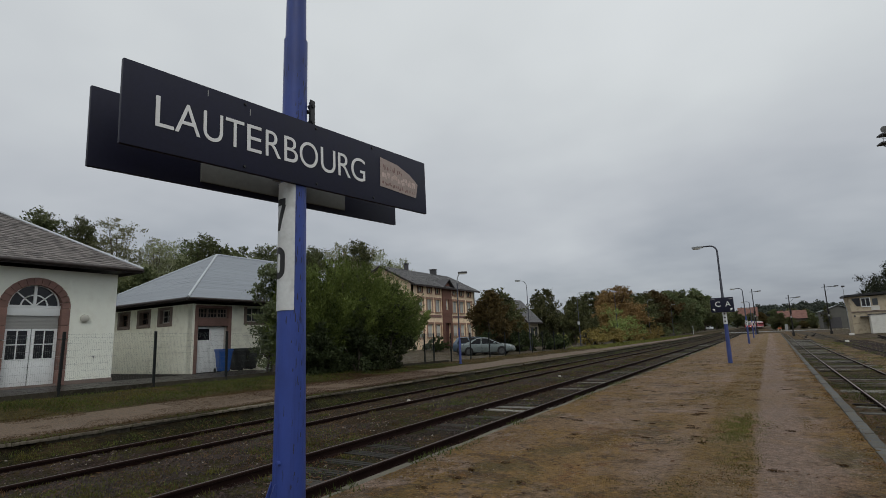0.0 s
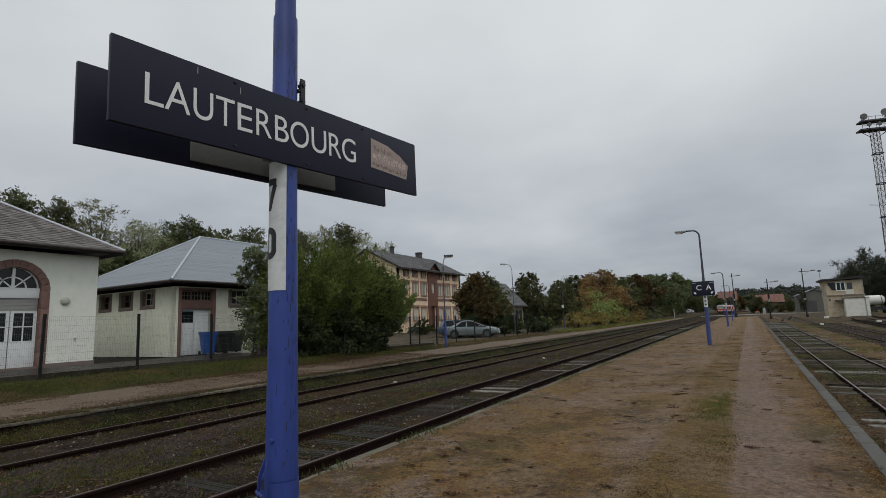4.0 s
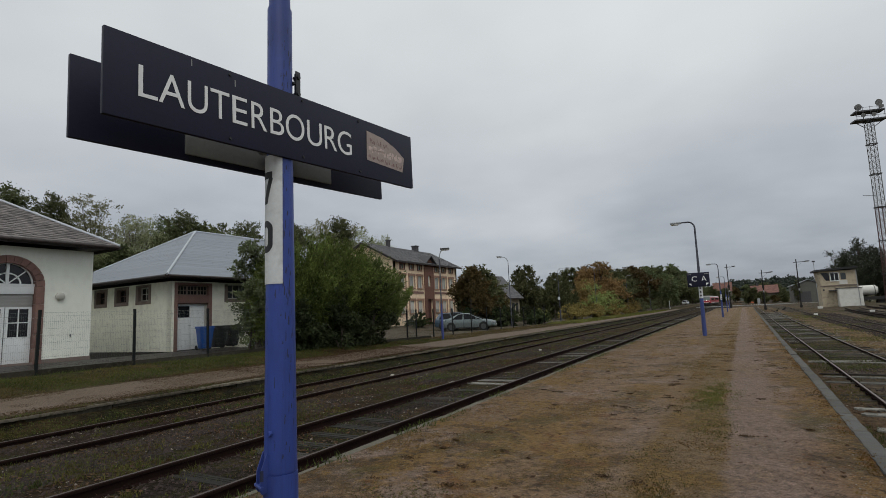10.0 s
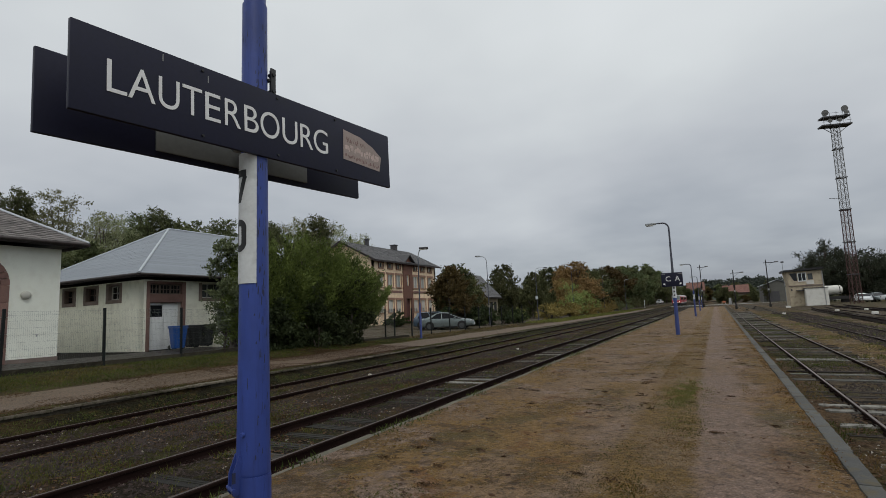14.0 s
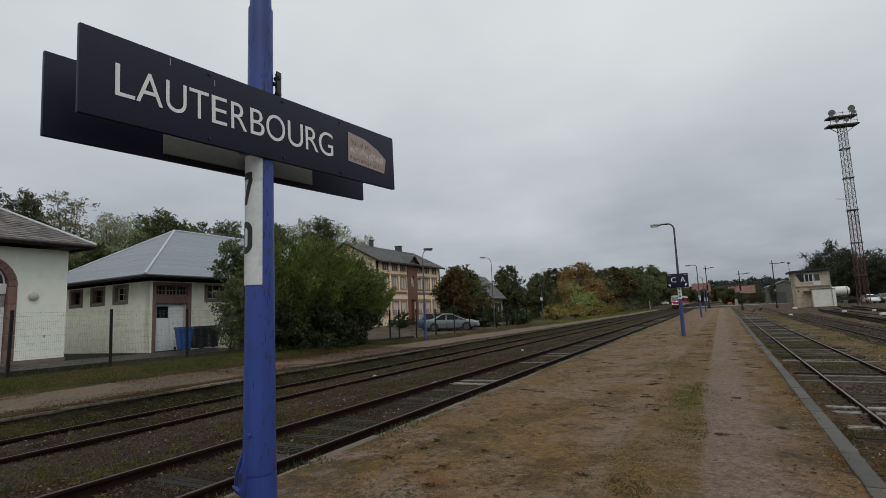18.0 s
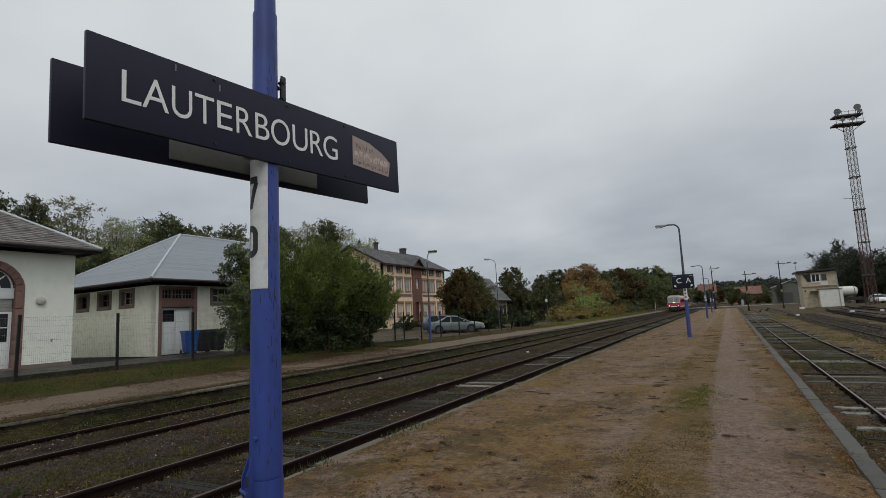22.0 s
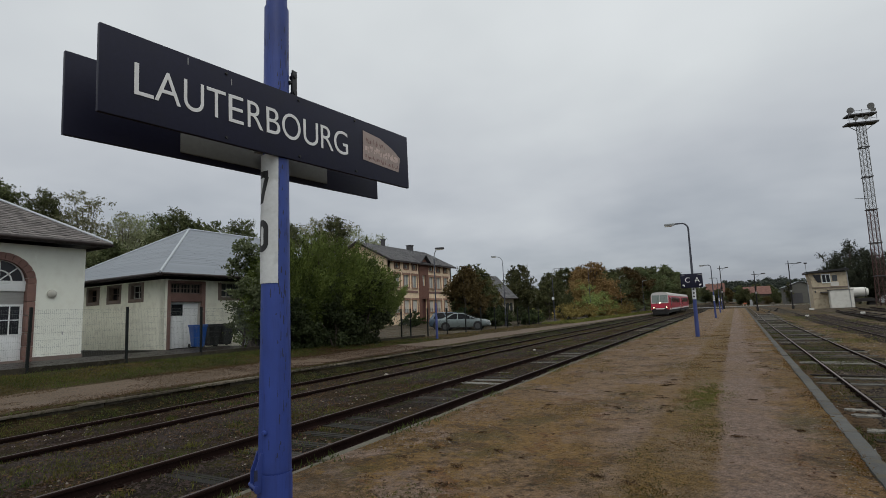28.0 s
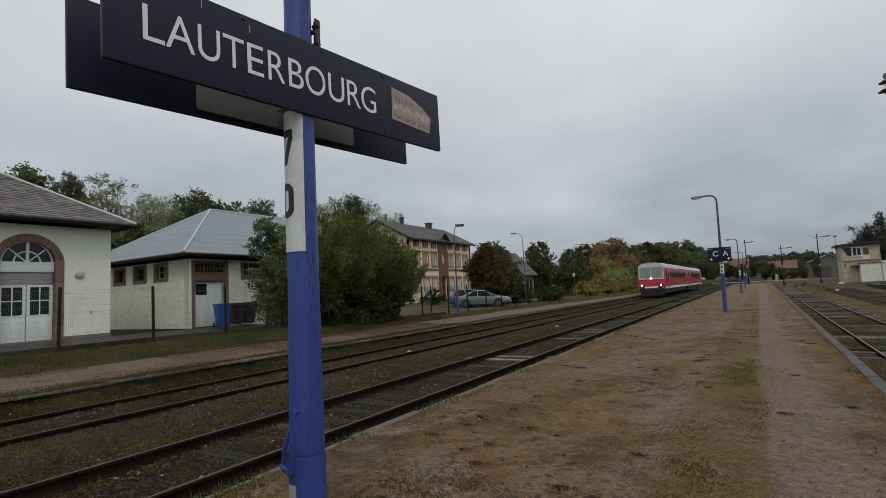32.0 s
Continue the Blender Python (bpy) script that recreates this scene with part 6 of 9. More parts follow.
def shrub(label, seed, size, leaf, count, leafsize, m, category="shrub", stems=9):
    """A many-stemmed shrub: size is (x, y, z) half widths and height."""
    rnd = random.Random(seed)
    t = thing("shrub", label, category, m)
    bm, cl = bmesh.new(), []
    for i in range(stems * 3):
        a, k = rnd.uniform(0, 2 * math.pi), rnd.uniform(0.1, 0.85)
        h = rnd.uniform(0.2, 0.96)
        f = math.sqrt(max(0.05, 1 - (h - 0.38) ** 2 / 0.42))
        tip = Vector((size[0] * k * f * math.cos(a), size[1] * k * f * math.sin(a), size[2] * h))
        if i < stems:
            tube(bm, [(rnd.uniform(-0.4, 0.4), rnd.uniform(-0.4, 0.4), -0.1), tip * 0.5 + Vector((0, 0, 0.2)), tip], [0.06, 0.035, 0.01], n=5)
        q = rnd.uniform(0.2, 0.34) * min(size[0], size[1])
        cl.append((*tip, q, q, q * 0.8, q * q))
        for _ in range(3):
            o = Vector((rnd.gauss(0, 1), rnd.gauss(0, 1), rnd.gauss(0, 0.8))) * q * 0.8
            p = tip + o
            kk = q * rnd.uniform(0.3, 0.6)
            cl.append((p.x, p.y, max(0.2, p.z), kk, kk, kk * 0.8, kk * kk))
    cl.append((0, 0, size[2] * 0.36, size[0] * 0.72, size[1] * 0.72, size[2] * 0.34, size[0] * size[1] * 1.3))
    part("stem_tangle", bm, M_BARK, t, "thin woody stems")["kind"] = "stuff"
    part("foliage", leaf_cloud("foliage", cl, count, leafsize, leaf, seed, shell=0.4), None, t, "dense leaves")
    return t


def willow_bush():
    """A wide bush of arching shoots: leaves sit along the outer part of every shoot."""
    rng = np.random.default_rng(11)
    t = thing("shrub", "large feathery green willow bush at the yard fence", "shrub", pose(-12.7, 19.75, 0.28))
    ys, hs, ws = [-5.0, -4.2, -2.8, -0.3, 2.0, 4.0, 5.3, 6.5], [2.4, 4.3, 5.4, 5.6, 5.1, 4.6, 4.0, 2.9], [0.8, 1.9, 2.7, 3.0, 2.8, 2.3, 1.7, 0.8]
    stems, cs, ds = bmesh.new(), [], []
    n = 1900
    bulges = [(rng.uniform(-5.0, 6.2), rng.uniform(0.03, 0.97) * math.pi, rng.uniform(0.80, 1.08)) for _ in range(105)]
    for i in range(n):
        yc, ac, kc = bulges[i % len(bulges)]
        y = min(6.3, max(-5.1, yc + rng.normal(0, 0.30)))
        a = min(math.pi, max(0.05, ac + rng.normal(0, 0.14)))
        hgt, wid = np.interp(y, ys, hs), np.interp(y, ys, ws)
        k = kc * rng.uniform(0.86, 1.03) + (0.10 if i % 23 == 0 else 0)
        tip = np.array((wid * k * math.cos(a), y, max(0.3 + 0.85 * max(0, y - 3.0), hgt * k * (0.12 + 0.88 * math.sin(a) ** 0.8))))
        tip[0] *= 0.30 + 0.70 * min(1, tip[2] / 3.1)
        base = np.array((tip[0] * 0.25, y * 0.72 + rng.normal(0, 0.3), tip[2] * rng.uniform(0.15, 0.6)))
        mid = (base + tip) / 2 + np.array((0, 0, 0.12 * tip[2]))
        if i < 44:
            tube(stems, [(base[0] * 0.5, base[1] * 0.8, -0.1), tuple(mid * 0.8), tuple(tip * 0.95)], [0.05, 0.03, 0.008], n=5)
        m = 100
        u = rng.uniform(0.25, 1.04, m)[:, None]
        c = (1 - u) ** 2 * base + 2 * u * (1 - u) * mid + u * u * tip
        dirs = 2 * (1 - u) * (mid - base) + 2 * u * (tip - mid)
        dirs /= np.linalg.norm(dirs, axis=1)[:, None]
        cs.append(c + rng.normal(0, 0.17, (m, 3)) * (1.3 - u))
        ds.append(dirs + rng.normal(0, 0.34, (m, 3)))
    core = rng.normal(size=(46000, 3))
    core *= (rng.uniform(0, 1, 46000) ** 0.4 / np.linalg.norm(core, axis=1))[:, None]
    core = core * np.array((1.7, 4.1, 2.0)) + np.array((0, -0.2, 2.0))
    core[:, 2] += 0.25 * np.maximum(0, core[:, 1] - 1.5)
    core[:, 0] *= 0.35 + 0.65 * np.minimum(1, core[:, 2] / 2.8)
    cs.append(core)
    ds.append(rng.normal(size=(46000, 3)))
    c, a = np.concatenate(cs), np.concatenate(ds)
    c[:, 2] = np.maximum(c[:, 2], 0.12)
    a /= np.linalg.norm(a, axis=1)[:, None]
    b = np.cross(a, rng.normal(size=a.shape))
    b /= np.linalg.norm(b, axis=1)[:, None]
    s = 0.13 * rng.uniform(0.6, 1.3, len(c))[:, None]
    s[-46000:] *= 1.7
    v = np.stack([c - a * s * 0.5, c + b * s * 0.15, c + a * s * 0.5, c - b * s * 0.15], 1).reshape(-1, 3)
    me = bpy.data.meshes.new("foliage")
    me.from_pydata(v.tolist(), [], np.arange(len(v)).reshape(-1, 4).tolist())
    me.materials.append(M_BUSH_WILLOW)
    part("stem_tangle", stems, M_BARK, t, "thin woody stems")["kind"] = "stuff"
    part("foliage", me, None, t, "dense narrow leaves")


willow_bush()
# undergrowth whose dark leaf colour stands in for shade at the bush's foot
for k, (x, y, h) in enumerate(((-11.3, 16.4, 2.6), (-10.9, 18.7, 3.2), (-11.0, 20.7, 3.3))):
    shrub("broad-leaved undergrowth coloured dark for the shade under the willow", 140 + k, (1.25, 1.9, h + 0.45), M_UNDERGROWTH, 11000, 0.13, pose(x, y, -0.12), stems=5)
shrub("leafy green sapling shrub beside the bins", 12, (1.5, 1.6, 5.0), M_SAPLING, 13000, 0.12, pose(-12.6, 15.2, 0.42), stems=9)


def make_trees():
    big = tree("tall dark green tree behind the station buildings", 21, 12.5, 4.2, 0.28, M_LEAF, 34000, 0.21, clumps=24)
    airy = tree("airy pale green birch behind the station buildings", 22, 12.5, 3.6, 0.2, M_LEAF_PALE, 12500, 0.18, thin=0.72, clumps=28)
    mid = tree("bushy green tree beside the railway", 23, 8.5, 4.0, 0.22, M_LEAF, 22000, 0.31, low=0.12, clumps=20)
    autumn = tree("brownish autumn tree beside the railway", 24, 9.0, 4.2, 0.24, M_LEAF_AUTUMN, 22000, 0.33, low=0.12, clumps=20)
    dusk = tree("dense dark tree in the belt beside the line", 25, 9.0, 4.4, 0.25, M_LEAF_DARK, 22000, 0.36, low=0.08, clumps=22)
    russet = tree("russet and ochre autumn tree beside the railway", 27, 9.0, 4.2, 0.24, M_LEAF_RUSSET, 24000, 0.28, low=0.12, clumps=36, thin=0.85)
    fir = tree("slim dark conifer behind the houses", 26, 11, 2.0, 0.2, M_LEAF_DARK, 14000, 0.2, narrow=0.8, low=0.1, clumps=20)
    grove = tree("broad dark tree behind the signal cabin", 28, 9.0, 4.6, 0.28, M_LEAF_GROVE, 30000, 0.22, low=0.05, clumps=34)
    used = set()
    rnd = random.Random(77)

    def put(kind, x, y, top, wide=1.0, label=""):
        h = {big: 12.5, airy: 12.5, mid: 8.5, autumn: 9.0, russet: 9.0, dusk: 9.0, fir: 11, grove: 9.0}[kind]
        z = land(x, y) - 0.1
        s = (top - z) / (h * 1.02)
        if kind not in used:
            used.add(kind)
            ob = kind
        else:
            ob = copy_thing(kind, Matrix())
        ob.matrix_basis = pose(x, y, z, 0, 0, rnd.uniform(0, 360)) @ Matrix.Diagonal((s * wide, s * wide, s, 1))
        return ob
    # behind the station buildings
    for k, x, y, top, w in ((big, -44, 11, 13.8, 0.9), (big, -42, 16.4, 12.7, 0.95), (big, -42.5, 19.5, 12.7, 0.7), (airy, -42, 22.9, 13.2, 0.95), (airy, -41, 25.2, 11.6, 0.8), (big, -47, 26, 10.5, 1.1), (airy, -37, 23.4, 10.9, 0.7), (airy, -37.5, 25.2, 11.0, 0.8),
                            (big, -36, 26.5, 11.4, 0.75), (mid, -35, 28.5, 10.4, 0.9), (big, -40.5, 28.8, 11.8, 0.7), (mid, -40, 31, 10.4, 1), (fir, -38, 32.6, 11.6, 0.8), (big, -39, 35.8, 12.0, 0.9), (big, -37, 39.5, 11.6, 0.9), (mid, -33, 20.5, 7.5, 1.0), (mid, -34, 16.5, 7.5, 1), (mid, -32, 23, 6.5, 1.0),
                            (big, -41, 44, 13.2, 0.9), (airy, -41, 48.5, 14.6, 0.9), (big, -41, 52, 15.1, 0.8), (airy, -41, 55, 15.4, 0.9), (airy, -42, 59.5, 15.2, 0.85), (airy, -42, 64, 14.3, 0.75), (mid, -46, 71, 11, 1.1), (mid, -48, 80, 10, 1.2)):
        put(k, x, y, top, w)
    # the belt along the line
    for k, x, y, top, w in ((autumn, -17.5, 45.5, 6.2, 0.95), (dusk, -18.5, 49, 6.6, 0.9), (autumn, -18.3, 52.2, 5.6, 0.85), (dusk, -23.2, 57, 5.8, 0.7), (dusk, -24.2, 78, 8.9, 0.7), (mid, -19, 75, 4.0, 0.9), (dusk, -17.4, 71.5, 6.8, 0.66), (dusk, -16.6, 74, 6.3, 0.55),
                            (russet, -16.6, 96, 9.9, 1.1), (russet, -16.6, 88, 6.6, 0.9), (dusk, -17.5, 111, 9.0, 1.1), (dusk, -18, 104, 8.4, 1), (dusk, -19, 126, 10.4, 1.1), (autumn, -18, 140, 11.8, 1.1), (autumn, -18, 150, 12.0, 1.1), (mid, -18, 163, 13.0, 1.1),
                            (dusk, -18, 176, 13.8, 1.1), (mid, -18, 195, 15.0, 1.1), (dusk, -18, 215, 15.6, 1.1), (mid, -18, 240, 18.6, 0.8), (dusk, -17, 262, 16.4, 1), (mid, -17, 290, 17, 1), (dusk, -16, 320, 17.6, 1), (dusk, -16, 350, 14, 1.2),
                            (dusk, -31, 84, 5.4, 1.5), (dusk, -27, 92, 5.6, 1.4), (dusk, -27, 120, 11, 1.3), (dusk, -29, 160, 13, 1.4), (dusk, -32, 210, 15, 1.5), (mid, -28, 60, 6, 1.2)):
        put(k, x, y, top, w)
    # behind the signal cabin and at the crossing
    for k, x, y, top, w in ((grove, 24.9, 134, 9.6, 0.55), (grove, 27.4, 132, 13.0, 0.62), (grove, 31, 134, 11.4, 0.85), (grove, 34.5, 130, 10.4, 1.0), (grove, 38, 133, 9.6, 1.0), (grove, 43, 136, 9.2, 1.1), (mid, 48, 138, 9, 1.2), (mid, 55, 142, 9, 1.2), (fir, 22.6, 200, 7.6, 1.2),
                            (mid, 9.6, 238, 8.2, 0.8), (mid, 9.2, 228, 5.2, 1.1), (dusk, 14, 226, 4.9, 1.3), (autumn, 17.5, 224, 3.4, 1.5), (dusk, 20.5, 226, 3.4, 1.4), (dusk, 11.0, 222, 6.2, 1.0), (dusk, 12.0, 252, 8.2, 0.9), (dusk, 21.5, 236, 5.4, 1.2),
                            (dusk, -17, 396, 14.5, 1.2), (mid, -9, 402, 12.6, 1.2), (dusk, -1, 408, 11.0, 1.3), (autumn, 5, 446, 12.5, 1.2), (dusk, 24, 440, 14, 1.4), (mid, 31, 420, 12.5, 1.3), (dusk, -27, 410, 16, 1.4), (mid, 30.5, 215, 4.6, 1.4), (dusk, 40, 220, 6, 1.5), (dusk, 60, 230, 8, 1.8)):
        put(k, x, y, top, w)
    # hedges, bramble and bracken along the line
    thickets = ((-13.4, 80, 2.9, 5.4, 5.0, M_BRAMBLE, "pale green bramble thicket beside the line"), (-13.2, 90, 2.0, 5.0, 3.8, M_BRAMBLE, "green bramble thicket beside the line"), (-11.9, 61, 1.9, 5.5, 2.0, M_BRACKEN, "yellow-brown bracken on the bank"),
                (-11.9, 71, 1.8, 5.5, 1.9, M_BRACKEN, "yellow-brown bracken on the bank"), (-12.0, 84, 1.6, 6, 1.7, M_BRACKEN, "yellow-brown bracken on the bank"), (-12.0, 97, 1.6, 7, 1.8, M_BRACKEN, "yellow-brown bracken on the bank"),
                (-13.2, 52, 1.2, 3.5, 1.5, M_LEAF_HEDGE, "low dark hedge behind the fence"), (-22.6, 43.6, 0.6, 3.0, 1.5, M_LEAF_HEDGE, "low dark hedge before the yellow house"), (-14.6, 47.5, 1.5, 3.0, 1.7, M_LEAF_HEDGE, "low dark hedge behind the fence"), (-17.0, 44.0, 1.0, 2.4, 1.9, M_LEAF_HEDGE, "tall dark hedge behind the parked car"), (-15.8, 48.2, 1.1, 2.8, 2.0, M_LEAF_HEDGE, "tall dark hedge behind the fence"), (-14.8, 53.0, 1.1, 3.0, 1.9, M_LEAF_HEDGE, "tall dark hedge behind the fence"), (-15, 58, 1.2, 3.0, 1.3, M_BRAMBLE, "pale green bush behind the fence"),
                (-12.8, 109, 1.9, 7, 2.8, M_BRACKEN, "brown thicket beside the line"), (-13.2, 121, 2, 8, 3.0, M_LEAF, "green thicket beside the line"), (-13.2, 138, 2, 9, 3.2, M_LEAF, "green thicket beside the line"),
                (-13.5, 158, 2, 10, 3.6, M_LEAF_DARK, "dark thicket beside the line"), (-13.5, 180, 2, 10, 4.0, M_LEAF_DARK, "dark thicket beside the line"))
    for j, (x, y, sx, sy, h, mtl, lab) in enumerate(thickets):
        shrub(lab, 50 + j, (sx, sy, h), mtl, 5000, 0.2, pose(x, y, land(x, y) - 0.05), stems=6)


make_trees()

# ---- the yellow house and its neighbour ----


def gable_house(name, label, x0, x1, y0, y1, zb, ze, zr, wall, roof_mtl, tile=0.3, chimneys=()):
    """Ridge along y; x0 is the front (towards the line)."""
    h = thing(name, label, "house", pose(x0, y0, zb))
    D, L, H = x0 - x1, y1 - y0, ze - zb
    R = zr - zb
    for xa, xb, nm in ((-0.3, 0, "front_wall"), (-D, -D + 0.3, "back_wall")):
        if nm == "back_wall":
            part(nm, boxed(xa, 0.3, 0, xb, L - 0.3, H), wall, h)
    for ya in (0, L - 0.3):
        bm = bmesh.new()
        slab(bm, [(0, ya, 0), (-D, ya, 0), (-D, ya, H), (-D / 2, ya, R - 0.12), (0, ya, H)], (0, 0.3, 0))
        part("gable_wall", bm, wall, h)
    o, k = 0.55, (R - H) / (D / 2)
    roof_face((o, -0.5, H - o * k), (o, L + 0.5, H - o * k), (-D / 2, -0.5, R), (-D / 2, L + 0.5, R), 0.3, "roof_tiles", roof_mtl, h, tile, 5, 0.03)
    roof_face((-D - o, L + 0.5, H - o * k), (-D - o, -0.5, H - o * k), (-D / 2, L + 0.5, R), (-D / 2, -0.5, R), 0.3, "roof_tiles", roof_mtl, h, tile, 6, 0.03)
    for s, e in ((0, o), (-D, -D - o)):
        for ya in (-0.5, L + 0.42):
            bm = bmesh.new()
            slab(bm, [(e, ya, H - o * k - 0.02), (-D / 2, ya, R - 0.02), (-D / 2, ya, R - 0.2), (e, ya, H - o * k - 0.2)], (0, 0.08, 0))
            part("barge_board", bm, M_EAVE, h)
    part("fascia", boxed(o - 0.04, -0.5, H - o * k - 0.16, o, L + 0.5, H - o * k - 0.01), M_EAVE, h)
    part("soffit", boxed(0.0, -0.45, H - o * k - 0.05, o - 0.04, L + 0.45, H - o * k - 0.02), M_EAVE, h)
    for (y, w, hh) in chimneys:
        c = part("chimney", boxed(-D / 2 - w / 2, y - w / 2, R - 0.7, -D / 2 + w / 2, y + w / 2, R + hh), M_ROOF_DARK, h, "dark sooty chimney")
        part("chimney_cap", boxed(-D / 2 - w / 2 - 0.06, y - w / 2 - 0.06, R + hh, -D / 2 + w / 2 + 0.06, y + w / 2 + 0.06, R + hh + 0.1), M_ROOF_DARK, c)
    return h, D, L, H, R


def make_yellow_house():
    y0, y1, zb, ze = 43.2, 56.5, 0.75, 7.70
    h, D, L, H, R = gable_house("yellow_house", "pale yellow two-storey house with red brick pilaster and slate roof", -25, -33, y0, y1, zb, ze, 9.75, M_YELLOW, M_SLATES, 0.3, ((10.2, 0.62, 0.5), (4.5, 0.36, 0.65)))
    cols = [44.45, 46.2, 47.85, 51.5, 53.2, 55.0]
    u = lambda y: L - (y - y0)
    holes = []
    for c in cols:
        holes += [(u(c + 0.5), 1.25, u(c - 0.5), 2.6), (u(c + 0.5), 3.95, u(c - 0.5), 5.28), (u(c + 0.36), 5.95, u(c - 0.36), 6.45)]
    holes += [(u(50.35), 0, u(49.2), 2.75), (u(50.05), 4.2, u(49.4), 5.4)]
    part("front_wall", wall_with_holes(bmesh.new(), L, H, 0.3, holes), M_YELLOW, h).matrix_basis = pose(0, L, 0, 0, 0, -90)
    for i, q in enumerate(holes):
        w, hh = q[2] - q[0], q[3] - q[1]
        if i == len(holes) - 2:
            part("door", boxed(-0.2, L - q[2], 0, -0.15, L - q[0], q[3]), M_DOOR_BROWN, h, "dark red front door")
            continue
        attic = hh < 0.7
        win = part("window", boxed(-0.16, L - q[2], q[1], -0.12, L - q[0], q[3]), M_PANE_GREY if attic else M_CURTAIN, h)
        for a, b in ((0, 0.07), (w / 2 - 0.04, w / 2 + 0.04), (w - 0.07, w)):
            part("window_bar", boxed(-0.12, L - q[0] - b, q[1], -0.09, L - q[0] - a, q[3]), M_SHUTTER_WHITE, win)
        for s in (-1, 1):
            e = L - q[0] if s > 0 else L - q[2]
            part("surround", boxed(0.002, min(e, e + s * 0.15), q[1] - 0.1, 0.05, max(e, e + s * 0.15), q[3]), M_HOUSE_STONE if not attic else M_BRICK, win)
        part("lintel", boxed(0.002, L - q[2] - 0.24, q[3] + 0.001, 0.05, L - q[0] + 0.24, q[3] + 0.22), M_HOUSE_STONE if not attic else M_BRICK, win)
        part("sill", boxed(-0.1, L - q[2] - 0.1, q[1] - 0.12, 0.1, L - q[0] + 0.1, q[1]), M_HOUSE_STONE, win)
        if not attic and (i % 3 == 0 or i == len(holes) - 1):
            part("blind", boxed(-0.118, L - q[2] + 0.07, q[1] + 0.4, -0.10, L - q[0] - 0.07, q[3]), M_SHUTTER_WHITE, win)
    part("string_course", boxed(0.002, 0, 3.35, 0.05, 5.3, 3.6), M_SANDSTONE, h)
    part("string_course", boxed(0.002, 7.75, 3.35, 0.05, L, 3.6), M_SANDSTONE, h)
    part("cornice", boxed(0.002, 0, 6.62, 0.08, 5.3, 6.7), M_BRICK, h)
    part("cornice", boxed(0.002, 7.75, 6.62, 0.08, L, 6.7), M_BRICK, h)
    c0, c1 = 48.72 - y0, 50.7 - y0
    pil = wall_with_holes(bmesh.new(), c1 - c0, 6.7, 0.12, [((c1 - 7.15), 0, (c1 - 6.0), 2.75), (c1 - 6.85, 4.2, c1 - 6.2, 5.4)])
    part("brick_pilaster", pil, M_BRICK, h, "red brick centre pilaster").matrix_basis = pose(0.13, c1, 0, 0, 0, -90)
    bm = bmesh.new()
    slab(bm, [(0.13, c0 - 0.1, 6.7), (0.13, c1 + 0.1, 6.7), (0.13, (c0 + c1) / 2, 7.5)], (-2.6, 0, 0))
    part("gablet", bm, M_BRICK, h, "small brick gablet")
    for a, b in (((c0 - 0.35), (c0 + c1) / 2), ((c1 + 0.35), (c0 + c1) / 2)):
        bm = bmesh.new()
        slab(bm, [(0.5, a, 6.55), (0.5, b, 7.6), (-3.0, b, 7.6), (-3.0, a, 6.55)], (0, 0, 0.1))
        part("gablet_roof", bm, M_ROOF_DARK, h)


make_yellow_house()


